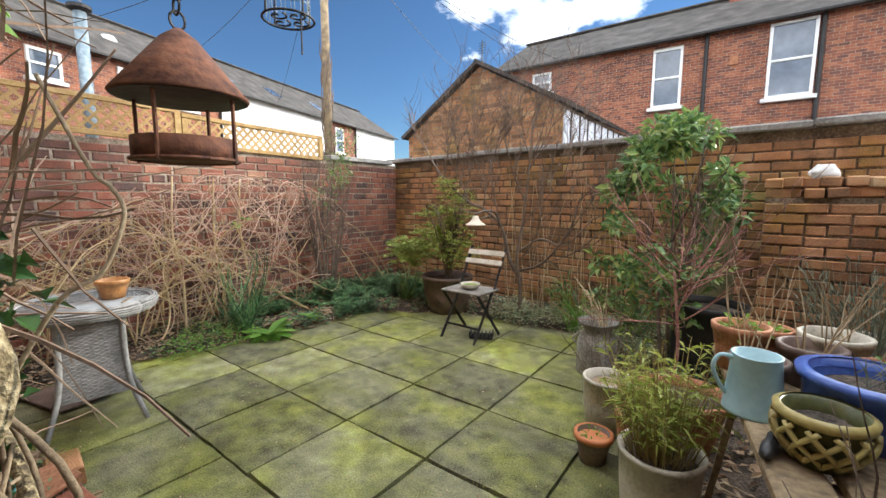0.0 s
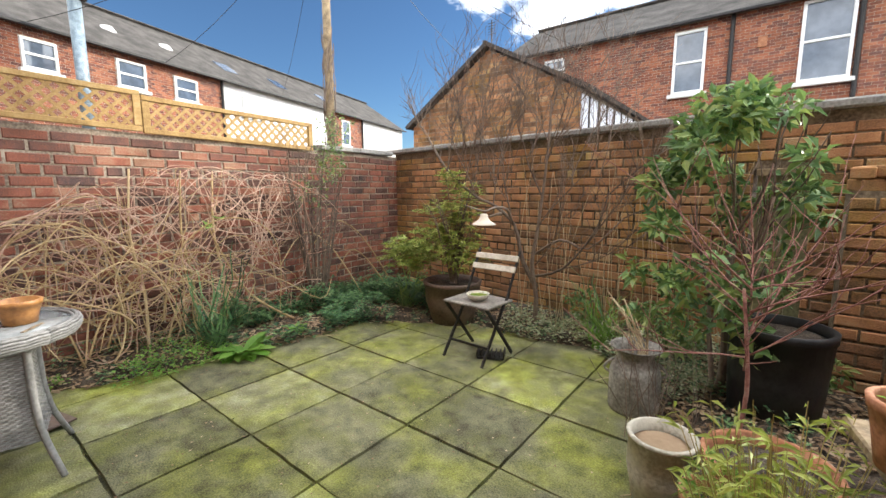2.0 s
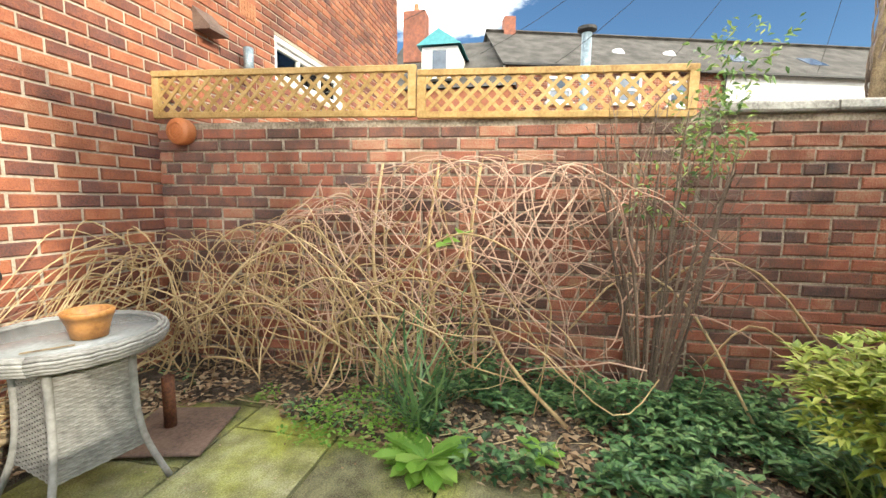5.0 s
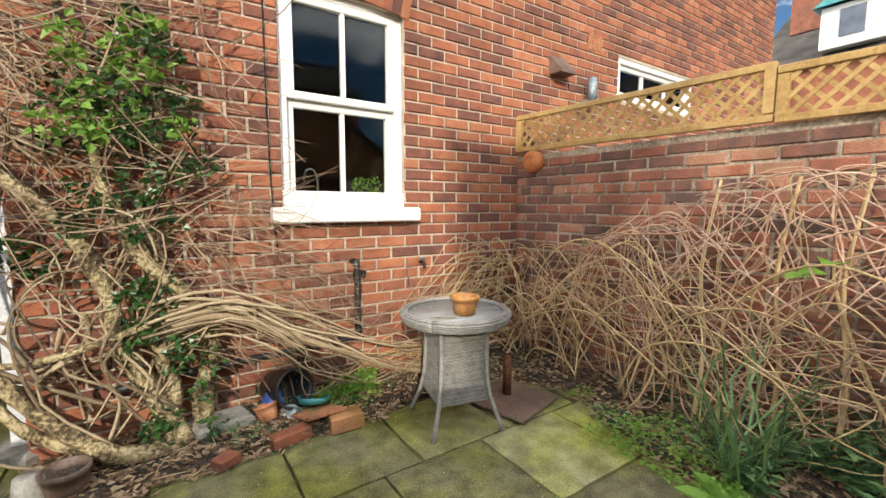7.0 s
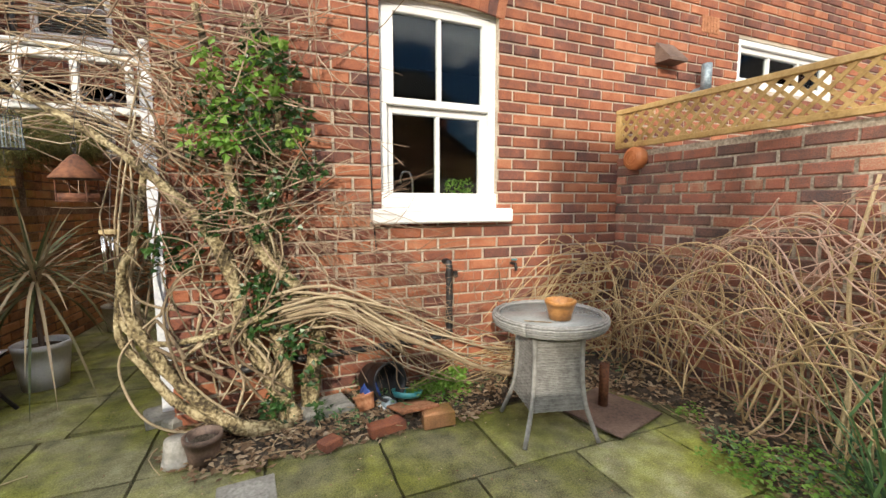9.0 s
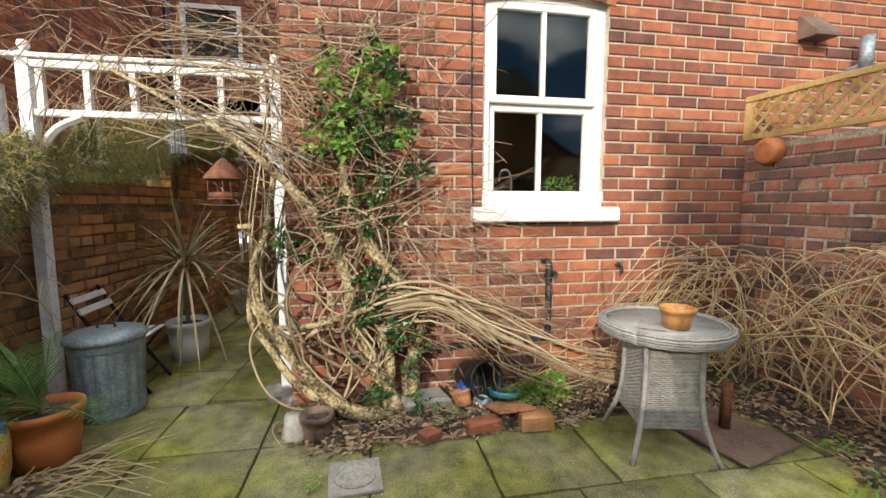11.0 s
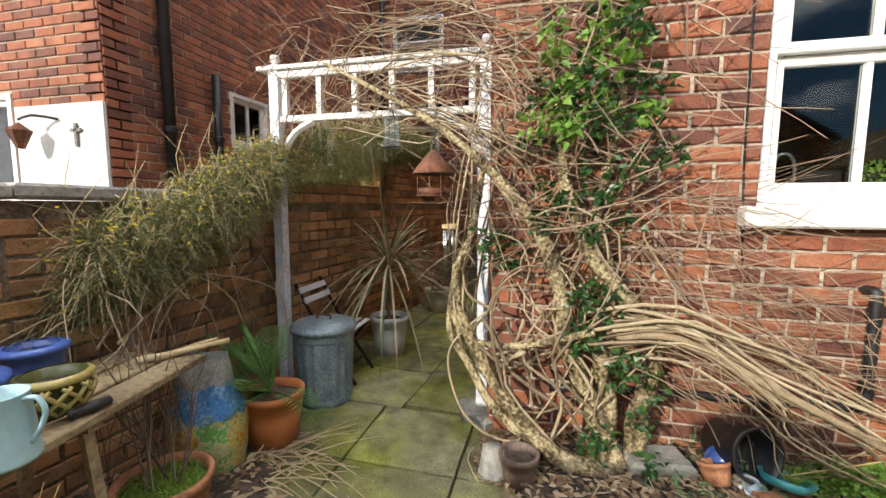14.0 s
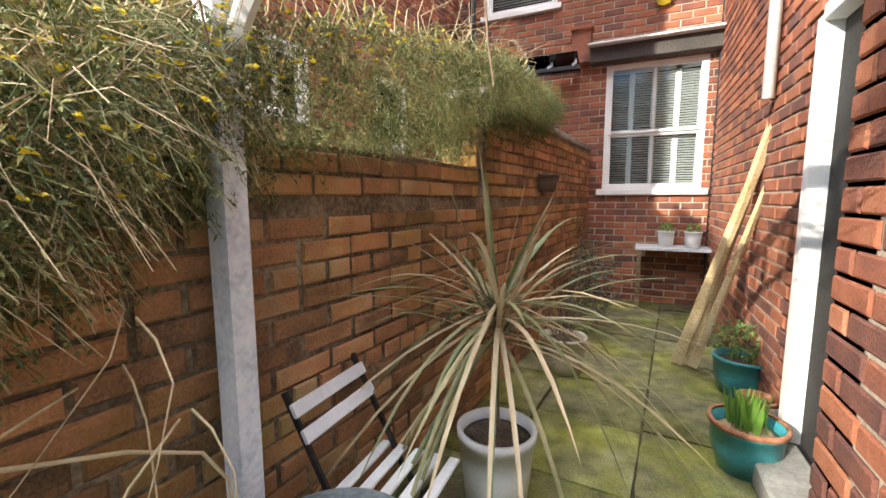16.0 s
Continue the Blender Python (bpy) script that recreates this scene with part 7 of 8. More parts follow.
part("leaves", bm2, M["leaf_bamboo"], bp)["kind"] = "stuff"
cpo = pot("cream_pot", "cream rounded pot of dry bark at the patio edge", (0.72, 2.93, 0.0), 0.13, 0.3, "creampot", 0.78, 0.02, bulge=0.1, soil_m="litter")
sp1 = pot("small_pot", "small terracotta pot with a sprouting seedling", (0.75, 2.6, 0.0), 0.085, 0.14, "brownpot", 0.7, 0.03)
part("rim", MB().lathe([(0.076, 0.118), (0.092, 0.12), (0.092, 0.142), (0.076, 0.144)], seg=24), M["orangepot"], sp1, "orange rim", True)
l_ = MB()
bush(l_, (0, 0, 0.12), (0.06, 0.06, 0.03), 30, 0.045, 0.012)
part("seedling", l_, M["leaf_bright"], sp1)
pot("terracotta_bowl", "wide mossy terracotta bowl with bare red stems", (1.06, 2.98, 0.0), 0.21, 0.3, "terra", 0.7, 0.04)
mp = pot("mossy_pot", "broad terracotta pot topped with moss", (1.63, 1.6, 0.0), 0.19, 0.27, "terra", 0.7, 0.04, soil_m="cushion")
mo = MB()
for k in range(900):
    a, r = rnd(0, 6.28), 0.17 * math.sqrt(rnd(0, 1))
    mo.leaf((r * math.cos(a), r * math.sin(a), 0.225), (rnd(-0.6, 0.6), rnd(-0.6, 0.6), 1), 0.03, 0.006)
part("moss", mo, M["leaf_bright"], mp)["kind"] = "stuff"
rs = MB()
for k in range(9):
    twigs(rs, (rnd(-0.08, 0.08), rnd(-0.08, 0.08), 0.25), (rnd(-0.3, 0.5), rnd(-0.4, 0.4), 1), rnd(0.3, 0.6), 0.005, 1)
part("stem_growth", rs, M["twig"], mp)
tp2 = pot("terracotta_pot", "terracotta pot with green shoots under the bench", (0.93, 2.7, 0.0), 0.11, 0.27, "terra", 0.72, 0.04)
l_ = MB()
bush(l_, (0, 0, 0.32), (0.12, 0.12, 0.08), 70, 0.06, 0.02)
part("leaves", l_, M["leaf_bright"], tp2)
pot("black_tub", "large black plastic tub of soil by the shrub", (1.08, 4.0, 0.0), 0.24, 0.55, "black", 0.85, 0.05)
dg = thing("red_stem_shrub", "bare shrub with red arching stems beside the pots", "shrub", (0.95, 3.52, 0.02))
d1 = MB()
d1.tube([(0, 0, 0), (0.02, 0, 0.3), (0.0, 0, 0.55), (-0.03, 0, 0.8)], 0.011, 0.007, 8, 3, 0.2)
for k in range(15):
    a = rnd(0, 6.28)
    twigs(d1, (0, 0, rnd(0.4, 0.85)), (math.cos(a), math.sin(a) * 0.7, rnd(0.1, 1)), rnd(0.4, 0.75), 0.0055, 1, 0.1)
part("stem_growth", d1, mat("red_dogwood_bark", [(0.2, 0.08, 0.07), (0.36, 0.16, 0.13), (0.44, 0.27, 0.22)], 9, 0.7, 0.2), dg, smooth=True)
rd = thing("bench_shrub", "thin red bare stems growing beside the bench", "shrub", (1.72, 1.3, 0.02))
r1 = MB()
for k in range(7):
    twigs(r1, (rnd(0.1, 0.3), rnd(-0.05, 0.3), 0), (rnd(-0.1, 0.35), rnd(-0.3, 0.3), 1), rnd(0.5, 0.9), 0.004, 1, 0.1)
part("stem_growth", r1, M["twig"], rd)
mc = thing("milk_churn", "weathered zinc milk churn with sticks standing on the patio", "milk churn", (0.44, 3.66, 0.0))
part("churn_body", MB().lathe([(0.0, 0), (0.135, 0), (0.14, 0.02), (0.14, 0.22), (0.13, 0.26), (0.1, 0.31), (0.098, 0.335), (0.14, 0.375), (0.142, 0.385), (0.13, 0.38), (0.09, 0.335), (0.09, 0.1), (0.0, 0.1)], seg=30), M["churn"], mc, smooth=True)
for a in (0.3, 3.4):
    part("churn_handle", MB().tube([(0.13 * math.cos(a), 0.13 * math.sin(a), 0.2), (0.17 * math.cos(a), 0.17 * math.sin(a), 0.23), (0.12 * math.cos(a), 0.12 * math.sin(a), 0.29)], 0.008, sides=6, smooth=3), M["churn"], mc)
sk = Split()
for k in range(12):
    sk.tube([(rnd(-0.05, 0.05), rnd(-0.05, 0.05), 0.12), (rnd(-0.08, 0.08), rnd(-0.08, 0.08), 0.38), (rnd(-0.16, 0.16), rnd(-0.16, 0.16), rnd(0.42, 0.75))], 0.005, 0.003, 5, 2)
part_each("stick", sk, M["vine"], mc)
wsb = MB()
for k in range(30):
    x = 0.6 + rnd(-0.15, 0.2)
    y = 3.45 + rnd(-0.2, 0.2)
    twigs(wsb, (x, y, 0.02), (rnd(-0.4, 0.4), rnd(-0.4, 0.4), 1), rnd(0.3, 0.6), 0.003, 0)
tagged(part("twiggy_clump", wsb, M["twig"]), "clump of dry upright twigs beside the churn", "twigs")

# ---------- north-east corner: rubble and plastic ----------
for k in range(14):
    o = part("loose_brick", MB().box((0, 0, 0), (0.22, 0.105, 0.07), None, 0.008), M["moss_o"])
    o.matrix_basis = pose(1.48 + 0.1 * (k % 7), 4.55 + rnd(-0.03, 0.03), 1.306 + 0.072 * (k // 7), rnd(-4, 4), rnd(-4, 4), rnd(70, 110))
    tagged(o, "loose old brick lying on the broken wall", "brick", "loose bricks on the wall")
    STAY.append(o)
pbag = sack(0.15, 0.08, 0.1, 3)
o = part("plastic_bag", pbag, M["white"], smooth=True)
o.matrix_basis = pose(1.72, 4.5, 1.40, 8, 0, 10)
tagged(o, "crumpled white plastic bag on the broken wall", "plastic bag")

# ---------- house bed clutter ----------
wpz = thing("waste_pipe", "black plastic waste pipe down the brick wall", "waste pipe", (0, 0, 0))
part("pipe", MB().tube([(-1.28, 0.36, 0.96), (-1.28, 0.42, 0.965), (-1.29, 0.445, 0.93), (-1.29, 0.445, 0.6), (-1.29, 0.445, 0.44), (-1.26, 0.45, 0.4), (-0.9, 0.45, 0.385), (-0.3, 0.45, 0.37), (0.1, 0.45, 0.35)], 0.024, sides=10, smooth=3), M["black"], wpz, smooth=True)
for p in ((-1.29, 0.43, 0.86), (-1.29, 0.43, 0.5)):
    part("joint", MB().lathe([(0.02, -0.025), (0.025, -0.02), (0.025, 0.02), (0.02, 0.025)], p, 12), M["black"], wpz)
part("clip", MB().box((-1.36, 0.395, 0.86), (0.03, 0.02, 0.05), None, 0.004), M["iron"], wpz)
cb = MB().tube([(-0.74, 0.42, 4.5), (-0.745, 0.42, 2.0), (-0.76, 0.42, 1.3), (-0.78, 0.42, 1.0)], 0.005, sides=5, smooth=2)
tagged(part("wall_cable", cb, M["iron"]), "thin dark cable running down the brick wall", "cable")
vlv = thing("garden_tap", "old garden tap with a green hose tail on the wall", "tap", (-1.83, 0.4, 0.92))
part("tap_body", MB().tube([(0, -0.02, 0), (0, 0.06, 0), (0, 0.07, -0.05)], 0.012, sides=8), M["iron"], vlv)
part("tap_wheel", MB().lathe([(0.0, 0.03), (0.025, 0.03), (0.025, 0.04), (0, 0.042)], (0, 0.04, 0), 10), M["tealpot"], vlv)
orn = thing("wall_ornament", "round terracotta drum fixed on the wall under the trellis", "wall ornament", (-2.87, 0.62, 1.68))
part("drum", MB().lathe([(0.06, 0), (0.085, 0.0), (0.09, 0.02), (0.09, 0.07), (0.082, 0.085), (0.0, 0.088)], (0, 0, 0), 24, Matrix.Rotation(radians(90), 3, "Y")), M["orangepot"], orn, smooth=True)
for r in (0.03, 0.055):
    part("ring", MB().tube([(0.09, r * math.cos(a * math.pi / 10), r * math.sin(a * math.pi / 10)) for a in range(21)], 0.004, sides=5, smooth=0), M["orangepot"], orn)
vt_ = thing("wall_vent", "brown sloping vent cowl on the brick house wall", "vent", (-3.32, 0.40, 2.58))
vt_.scale = (0.8, 0.8, 0.78)
part("cowl", MB().add([(-0.13, 0, 0.16), (0.13, 0, 0.16), (0.13, 0.2, -0.06), (-0.13, 0.2, -0.06), (-0.13, 0, -0.08), (0.13, 0, -0.08), (0.13, 0.2, -0.09), (-0.13, 0.2, -0.09)], [(0, 1, 2, 3), (3, 2, 6, 7), (0, 3, 7, 4), (1, 5, 6, 2), (4, 7, 6, 5)]), M["brownpot"], vt_)
bf = thing("boiler_flue", "short steel boiler flue on the brick wall", "flue", (-3.71, 0.4, 2.3))
part("flue_pipe", MB().lathe([(0.042, 0), (0.042, 0.24), (0.038, 0.24), (0.038, 0.01)], (0, 0.12, 0), 14), M["galv"], bf, smooth=True)
part("elbow", MB().tube([(0, -0.02, 0.02), (0, 0.08, 0.02), (0, 0.12, 0.05)], 0.036, sides=10), M["galv"], bf, smooth=True)
ab = MB().box((-3.87, 0.405, 2.93), (0.22, 0.02, 0.15), None, 0.003)
for i in range(5):
    for j in range(3):
        ab.box((-3.95 + 0.04 * i, 0.417, 2.88 + 0.05 * j), (0.02, 0.006, 0.03))
tagged(part("air_brick", ab, M["terra"]), "terracotta air brick in the house wall", "air brick", kind="structure")

dc = thing("drain_cover", "square concrete drain cover with a round lid", "drain cover", (0.01, 1.22, 0.0), 4)
part("frame", MB().box((0, 0, 0.004), (0.25, 0.25, 0.02), None, 0.004), M["concrete"], dc)
part("lid", MB().lathe([(0.0, 0.016), (0.1, 0.016), (0.1, 0.02), (0.09, 0.022), (0.0, 0.021)], seg=28), M["coping"], dc)
ins = sash = None
sp2 = pot("small_pot", "mossy grey clay pot at the foot of the climber", (0.22, 0.86, 0.0), 0.1, 0.17, "brownpot", 0.72, 0.035)
sp3 = pot("small_pot", "small upturned clay pot at the foot of the climber", (0.36, 0.82, 0.15), 0.075, 0.15, "concrete", 0.75, 0.03, soil=False)
sp3.matrix_basis = pose(0.36, 0.82, 0.155, 180, 0, 0)
bk = pot("black_bucket", "black plastic bucket lying on its side with small pots", (-0.72, 0.46, 0.16), 0.13, 0.24, "black", 0.85, 0.02, soil=False, tilt=(78, 0, 200))
for x, y, z, r, m_, tl_ in ((-0.64, 0.72, 0.03, 0.07, "terra", (20, 10, 0)), (-0.76, 0.72, 0.05, 0.06, "whitepot", (150, 20, 0)), (-0.7, 0.66, 0.08, 0.06, "bluepot", (70, 20, 10)), (-0.8, 0.76, 0.03, 0.055, "galv", (100, 0, 30))):
    pot("small_pot", "small spare flower pot tumbled in the bed", (x, y, z + 0.03), r, 0.1, m_, 0.75, 0.02, soil=False, tilt=tl_)
gsc = MB().lathe([(0.0, 0.0), (0.09, 0.01), (0.11, 0.05), (0.1, 0.05), (0.08, 0.02), (0.0, 0.012)], seg=20)
o = part("green_saucer", gsc, M["tealpot"], smooth=True)
o.matrix_basis = pose(-0.9, 0.7, 0.08, 12, -8, 0)
tagged(o, "green plastic plant saucer lying in the bed", "saucer")
for x, y, z, rz, sx, m_ in ((-0.72, 0.98, 0.04, 8, (0.22, 0.1, 0.07), "house_o"), (-1.03, 1.0, 0.05, -6, (0.2, 0.13, 0.1), "moss_o"), (-0.4, 1.03, 0.035, 30, (0.11, 0.09, 0.06), "house_o")):
    o = part("loose_brick", MB().box((0, 0, 0), sx, None, 0.01), M[m_])
    o.matrix_basis = pose(x, y, z, 3, 2, rz)
    tagged(o, "old red brick edging the flower bed", "brick")
o = part("quarry_tile", MB().box((0, 0, 0), (0.26, 0.26, 0.02), None, 0.004), M["terra"])
o.matrix_basis = pose(-0.9, 0.86, 0.085, 14, -4, 10)
tagged(o, "red quarry tile leaning over the bricks", "tile")
ob_ = MB().box((-0.4, 0.6, 0.06), (0.3, 0.22, 0.09), Matrix.Rotation(0.2, 3, "Z"), 0.02)
tagged(part("stone_block", ob_, M["concrete"]), "pale stone block at the foot of the climber", "stone")

# ---------- low planting and litter ----------
def bed_points(n, box, cond=None):
    out = []
    while len(out) < n:
        x, y = rnd(box[0], box[1]), rnd(box[2], box[3])
        if inside(x, y, PATIO) and edge_dist(x, y, PATIO) > 0.05:
            continue
        if cond and not cond(x, y):
            continue
        out.append((x, y, max(soil_z(x, y), 0.0)))
    return out


gc = MB()
for x, y, z in bed_points(3800, (-2.95, -1.75, 2.45, 4.75), lambda x, y: noise.noise(Vector((x * 2.4, y * 2.4, 7))) > -0.12 and not (y < 2.7 and x > -2.25)):
    hgt = 0.34 * max(0.0, 0.45 + 0.8 * noise.noise(Vector((x * 3.5, y * 3.5, 2)))) + 0.03
    zz = z + rnd(0.01, hgt)
    for k in range(2):
        a = rnd(0, 6.28)
        gc.leaf((x, y, zz), (math.cos(a), math.sin(a), rnd(-0.1, 0.5)), rnd(0.04, 0.075), rnd(0.024, 0.038), 0.15, (0, 0, 1))
tagged(part("periwinkle", gc, M["leaf_cover"]), "low carpet of dark green periwinkle in the bed", "ground cover", kind="stuff")
nc = MB()
for x, y, z in bed_points(1700, (-2.95, 1.2, 3.95, 4.85)) + bed_points(500, (0.3, 1.3, 3.3, 4.6)) + bed_points(500, (-2.9, -2.2, 1.5, 2.7)) + bed_points(250, (-2.6, -0.2, 0.42, 0.95)):
    if noise.noise(Vector((x * 3, y * 3, 4))) < -0.05:
        continue
    for k in range(2):
        a = rnd(0, 6.28)
        nc.leaf((x, y, z + rnd(0.0, 0.09)), (math.cos(a), math.sin(a), rnd(0, 0.7)), rnd(0.03, 0.055), rnd(0.012, 0.022), 0.15, (0, 0, 1))
tagged(part("bed_weeds", nc, M["leaf_cover"]), "scattered green weeds and ivy over the soil", "weeds", kind="stuff")
vg = MB()
for x, y, z in bed_points(1500, (-0.85, 0.85, 3.75, 4.7)):
    for k in range(2):
        a = rnd(0, 6.28)
        vg.leaf((x, y, z + rnd(0.02, 0.2) * (0.6 + noise.noise(Vector((x * 4, y * 4, 3))))), (math.cos(a), math.sin(a), rnd(0, 0.7)), rnd(0.03, 0.045), rnd(0.015, 0.024), 0.15, (0, 0, 1))
tagged(part("variegated_cover", vg, M["leaf_varieg"]), "cream-edged variegated ground cover by the chair", "ground cover", kind="stuff")
li = MB()
for x, y, z in bed_points(3400, (-2.95, 2.1, 3.5, 4.9)) + bed_points(2600, (-2.95, -1.9, 0.7, 3.6)) + bed_points(2600, (-2.4, 0.45, 0.42, 1.08)) + bed_points(2000, (0.5, 2.2, 0.9, 4.6)):
    a = rnd(0, 6.28)
    li.leaf((x, y, z + rnd(0.004, 0.02)), (math.cos(a), math.sin(a), rnd(-0.1, 0.35)), rnd(0.03, 0.065), rnd(0.016, 0.035), rnd(-0.3, 0.4), (rnd(-0.3, 0.3), rnd(-0.3, 0.3), 1), 0.0)
tagged(part("leaf_litter", li, M["litter"]), "dry brown leaf litter over the beds", "leaf litter", kind="stuff")
tw = MB()
for x, y, z in bed_points(130, (-2.9, 2.1, 0.5, 4.9)):
    a = rnd(0, 6.28)
    L = rnd(0.1, 0.35)
    tw.tube([(x, y, z + 0.01), (x + L * 0.5 * math.cos(a), y + L * 0.5 * math.sin(a), z + 0.03), (x + L * math.cos(a + 0.3), y + L * math.sin(a + 0.3), z + 0.012)], 0.004, 0.002, 4, 2)
for k in range(40):
    x, y, a = rnd(1.25, 1.6), rnd(0.85, 1.2), rnd(-0.6, 1.2)
    L = rnd(0.15, 0.45)
    tw.tube([(x, y, 0.012), (x - L * 0.5 * math.cos(a), y - L * 0.5 * math.sin(a), 0.03), (x - L * math.cos(a), y - L * math.sin(a), 0.01)], 0.004, 0.002, 4, 2)
tagged(part("fallen_twigs", tw, M["vine"]), "fallen twigs lying on soil and paving", "twigs", kind="stuff")
bt = MB()
for k in range(900):
    x, y = rnd(-2.2, 2.0), rnd(-0.5, 4.2)
    if inside(x, y, PATIO):
        a = rnd(0, 6.28)
        bt.leaf((x, y, 0.004), (math.cos(a), math.sin(a), 0.1), rnd(0.008, 0.022), rnd(0.006, 0.012), 0.2, (0, 0, 1), 0)
tagged(part("paving_debris", bt, M["litter"]), "tiny petals and leaf bits on the paving", "debris", kind="stuff")
jg = MB()
for k in range(900):
    ix, iy = random.randint(-6, 5), random.randint(0, 5)
    if random.random() < 0.5:
        x, y = -0.43 + 0.588 * (ix - 3) + rnd(-0.012, 0.012), rnd(1.46, 4.2)
    else:
        x, y = rnd(-2.3, 1.2), 0.872 + 0.588 * iy + rnd(-0.012, 0.012)
    if inside(x, y, PATIO) and noise.noise(Vector((x * 2, y * 2, 9))) > 0.0:
        jg.leaf((x, y, -0.012), (rnd(-0.5, 0.5), rnd(-0.5, 0.5), 1), rnd(0.014, 0.028), 0.006)
tagged(part("joint_weeds", jg, M["leaf_jasmine"]), "moss and tiny weeds in the paving joints", "moss", kind="stuff")


def rosette(name, label, at, n, L, W, m, lift=0.5, strapy=False):
    t = thing(name, label, "plant", at)
    mb = MB()
    for k in range(n):
        a = 2.4 * k + rnd(-0.2, 0.2)
        s = rnd(0.6, 1.1)
        d = Vector((math.cos(a), math.sin(a), lift * rnd(0.4, 1.5)))
        if strapy:
            mb.strap([Vector((rnd(-0.06, 0.06), rnd(-0.06, 0.06), 0)) + d * L * s * q - Vector((0, 0, 0.25 * q * q * L)) for q in (0, 0.3, 0.6, 0.85, 1)], W, W * 0.6, d.cross(Vector((0, 0, 1))))
        else:
            mb.strap([d * L * s * q - Vector((0, 0, 0.35 * q * q * L * s)) for q in (0.05, 0.3, 0.55, 0.8, 1)], W * 0.6, W, d.cross(Vector((0, 0, 1))))
    part("leaves", mb, M[m], t)
    return t


rosette("foxglove", "broad-leaved bright green rosette at the patio edge", (-2.18, 2.62, 0.02), 30, 0.23, 0.1, "leaf_bright")
rosette("foxglove", "broad-leaved bright green rosette at the patio edge", (-2.3, 3.15, 0.04), 14, 0.14, 0.06, "leaf_bright")
rosette("daffodil_clump", "clump of blue-green daffodil blades beside the wall", (-2.4, 2.52, 0.03), 60, 0.36, 0.014, "leaf_cover", 1.8, True)
rosette("daffodil_clump", "clump of green blades by the variegated plants", (0.0, 4.42, 0.03), 40, 0.16, 0.012, "leaf_bright", 2.2, True)
rosette("sedge_clump", "loose clump of arching green sedge by the wall", (-0.1, 4.75, 0.03), 60, 0.42, 0.012, "leaf_camellia", 1.2, True)
rosette("daffodil_clump", "clump of green blades beside the big pot", (-2.0, 4.3, 0.03), 40, 0.22, 0.014, "leaf_camellia", 2.0, True)
for x, y, r, n in ((-2.42, 2.2, 0.28, 420), (-2.25, 2.42, 0.16, 160), (-2.3, 1.95, 0.16, 150), (-1.15, 0.66, 0.22, 420), (-2.5, 1.55, 0.08, 60), (0.15, 1.36, 0.04, 20)):
    fm = MB()
    for k in range(n):
        a, q = rnd(0, 6.28), r * math.sqrt(rnd(0, 1))
        xx, yy = x + q * math.cos(a), y + q * math.sin(a)
        fm.leaf((xx, yy, max(soil_z(xx, yy), 0) + rnd(0.02, 0.06 + 0.5 * (r - q) * 0.6)), (rnd(-1, 1), rnd(-1, 1), rnd(0, 0.6)), rnd(0.02, 0.035), rnd(0.014, 0.024), 0.1, (0, 0, 1))
    tagged(part("geranium_patch", fm, M["leaf_bright"]), "fresh green cushion of ferny leaves in the bed", "plant", kind="stuff")
fv = MB()
for k in range(46):
    x, y = rnd(-0.9, 0.9), rnd(4.55, 4.85)
    h = rnd(0.7, 1.6)
    fv.tube([(x, y, 0.02), (x + rnd(-0.08, 0.08), y, h * 0.5), (x + rnd(-0.15, 0.15), y, h)], 0.004, 0.002, 4, 3)
tagged(part("whippy_shrub", fv, M["vine"]), "upright thin yellowish whips against the north wall", "shrub")
cb = MB()
for k in range(9):
    bush(cb, (-1.12 + rnd(-0.16, 0.16), 0.72 + rnd(-0.1, 0.1), rnd(0.06, 0.2)), (0.07, 0.07, 0.05), 60, 0.034, 0.03, 0.5, 0.2)
tagged(part("herb_clump", cb, M["leaf_bright"]), "fresh green herb clump beside the heaped bricks", "plant")
ug = MB()
for x, y in ((0.35, 4.6), (0.55, 4.45), (0.2, 4.75), (-0.35, 4.8), (1.25, 4.3), (-2.2, 4.7), (-1.9, 4.6)):
    for k in range(5):
        bush(ug, (x + rnd(-0.12, 0.12), y + rnd(-0.1, 0.1), rnd(0.1, 0.34)), (0.08, 0.08, 0.08), 26, 0.06, 0.026, 0.6, 0.2)
tagged(part("undergrowth", ug, M["leaf_camellia"]), "loose green undergrowth along the foot of the brick wall", "undergrowth", kind="stuff")


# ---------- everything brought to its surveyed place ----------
def moved(names, m):
    for o in list(bpy.data.objects):
        if o.parent is None and o.name.split(".")[0] in names:
            o.matrix_basis = m @ o.matrix_basis


def squeeze(x0, sx, y0, sy, z0, sz):
    return Matrix(((sx, 0, 0, x0), (0, sy, 0, y0), (0, 0, sz, z0), (0, 0, 0, 1)))


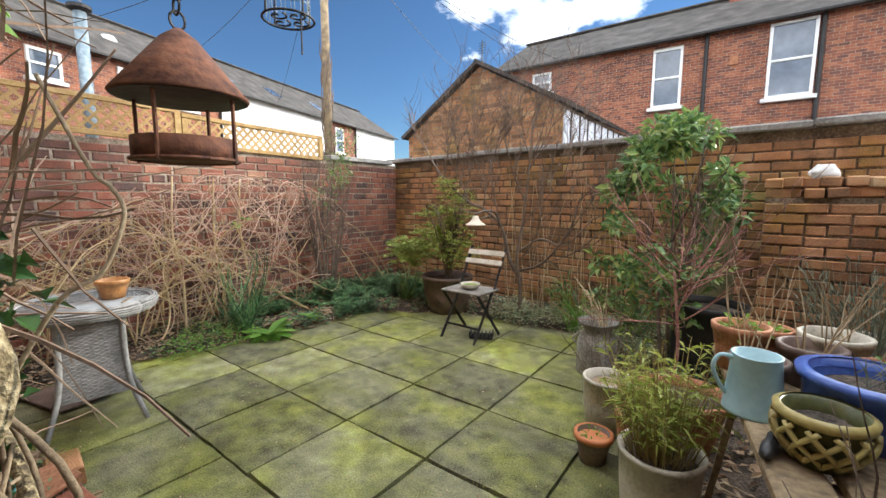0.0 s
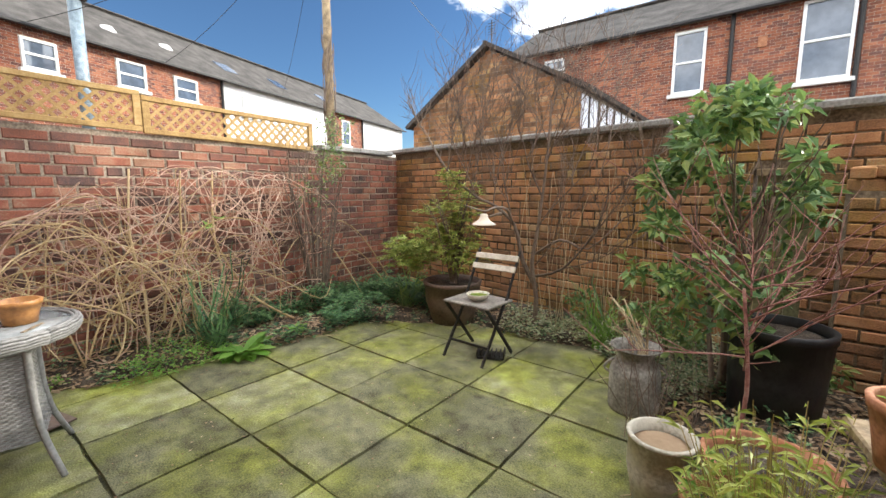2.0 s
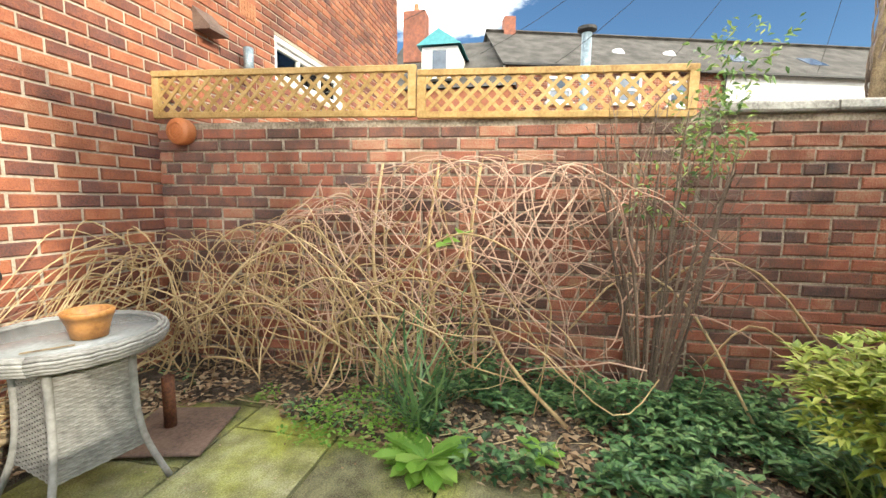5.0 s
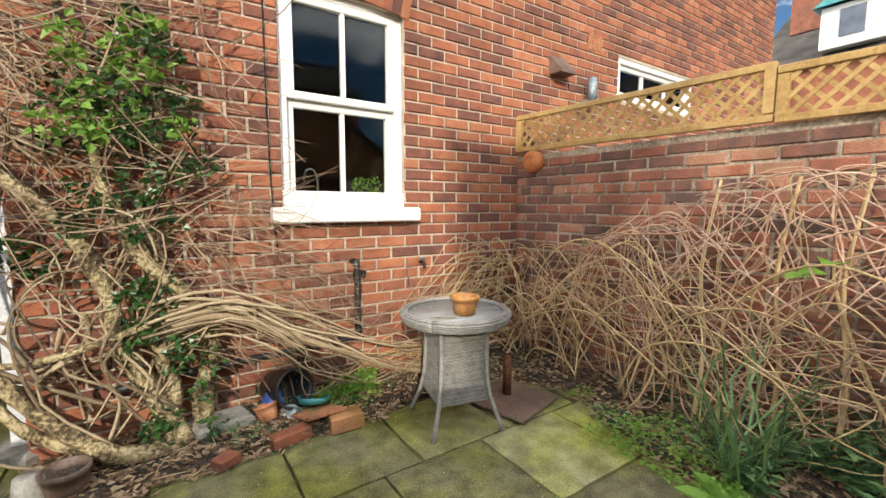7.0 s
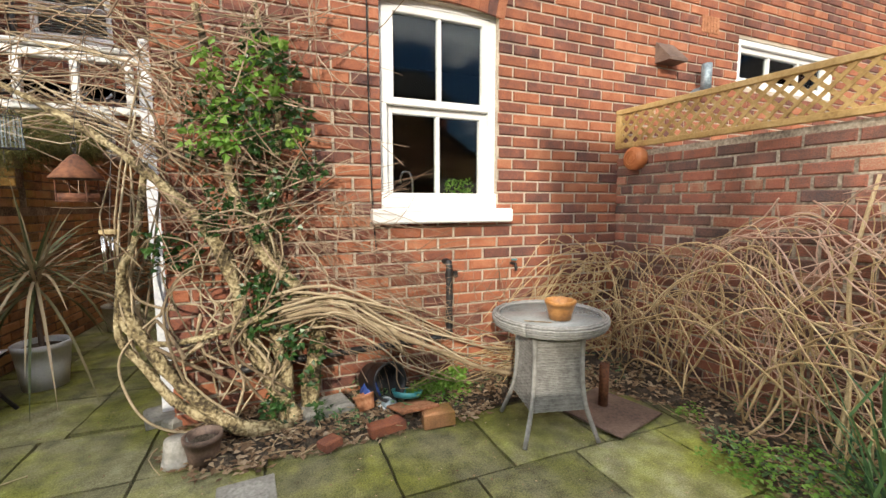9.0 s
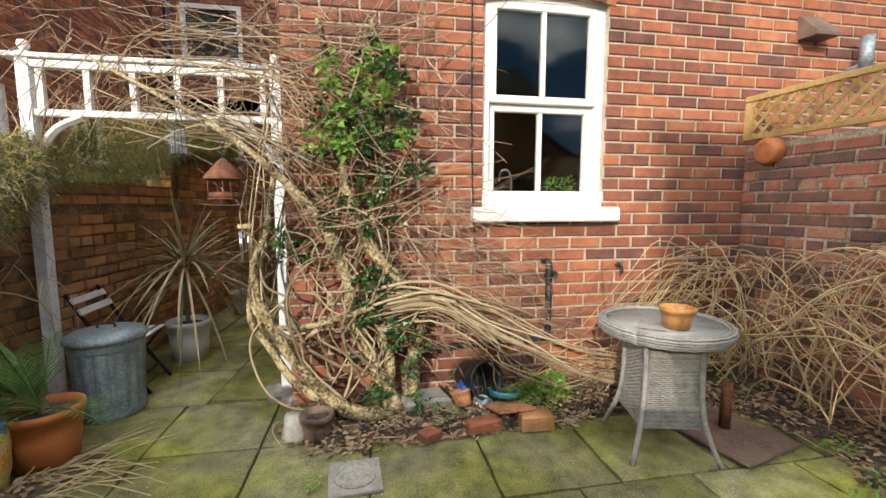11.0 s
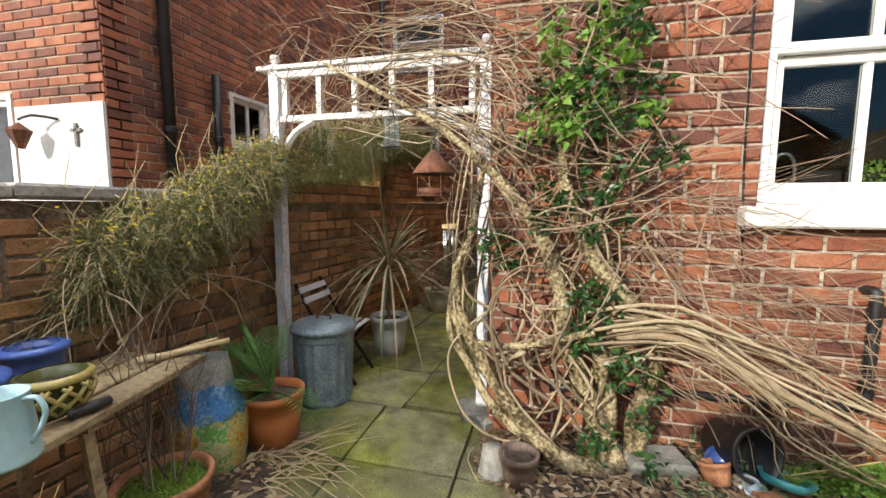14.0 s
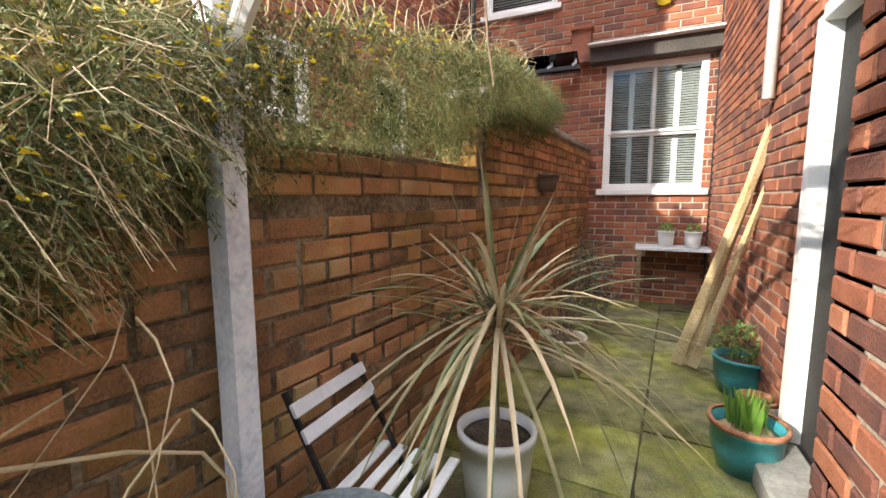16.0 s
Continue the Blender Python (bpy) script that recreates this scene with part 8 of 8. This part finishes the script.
PASSAGE_END = {"window_3", "window_4", "window_5", "house_interior", "curtain", "venetian_blind", "bay_lintel", "glass_canopy", "party_pier", "alarm_box"}
NEIGHBOUR = {"neighbour_wall_front", "neighbour_wall_side", "painted_band", "window_6", "window_7", "window_8", "neighbour_rooms", "neighbour_roof", "wall_lantern", "wall_cross"}
KITCHEN = {"kitchen_room", "kitchen_counter", "kitchen_tap", "herb_box"}
NORTH = {"garage": 0.1, "tv_aerial": 0.1, "terraced_house": 0.24, "terraced_row": 0.22, "steel_flue": 0.25, "telegraph_pole": 0.0, "dormer_house": 0.0}
FIXED = {"sun", "camera", "ground", "soil_bed", "pavement", "house_roof", "door_1", "door_2", "door_step", "window_1", "window_2", "window_apron", "window_2_room", "brick_arch", "downpipe", "trellis_panel", "garden_table",
         "parasol_base", "wall_ornament", "wall_vent", "boiler_flue", "air_brick", "wall_cable", "pergola_arch", "post_footing", "plastic_bag", "bird_feeder", "wire_feeder", "wind_chime",
         "drain_cover", "joint_weeds", "plank_bench", "driftwood", "lattice_pot", "blue_pot", "watering_can", "hand_fork", "flower_pot", "leaf_litter", "fallen_twigs", "paving_debris", "periwinkle", "bed_weeds", "variegated_cover"}
moved(PASSAGE_END, squeeze(0.0, 0.735, 0.175, 0.735, 0.31, 0.70))
moved(NEIGHBOUR, squeeze(-0.12, 0.88, 0.18, 0.88, 0.0, 0.9))
moved(KITCHEN, Matrix.Translation((0.085, 0.02, -0.095)))
for name, up in NORTH.items():
    moved({name}, Matrix.Translation((0.85, 1.15, up)) @ Matrix.Rotation(radians(0.8 if up else 0.0), 4, "Z") @ Matrix.Translation((-0.77, -1.22, 0)))
for o in list(bpy.data.objects):
    kind = o.name.split(".")[0]
    if o.parent is not None or o.type in ("CAMERA", "LIGHT") or kind in FIXED | PASSAGE_END | NEIGHBOUR | KITCHEN | set(NORTH) or kind.startswith(("wall_west", "wall_north", "wall_east", "wall_stub", "wall_house", "wall_passage", "coping")) or o in STAY:
        continue
    at = o.matrix_basis.translation
    if at.length > 1e-6:
        x, y, f = settle(at.x, at.y)
        o.matrix_basis = Matrix.Translation((x, y, at.z * f)) @ Matrix.Scale(f, 4) @ Matrix.Translation(-at) @ o.matrix_basis
        continue
    for c in [o, *o.children_recursive]:
        if c.type == "MESH":
            for v in c.data.vertices:
                x, y, f = settle(v.co.x, v.co.y)
                v.co = (x, y, v.co.z * f)
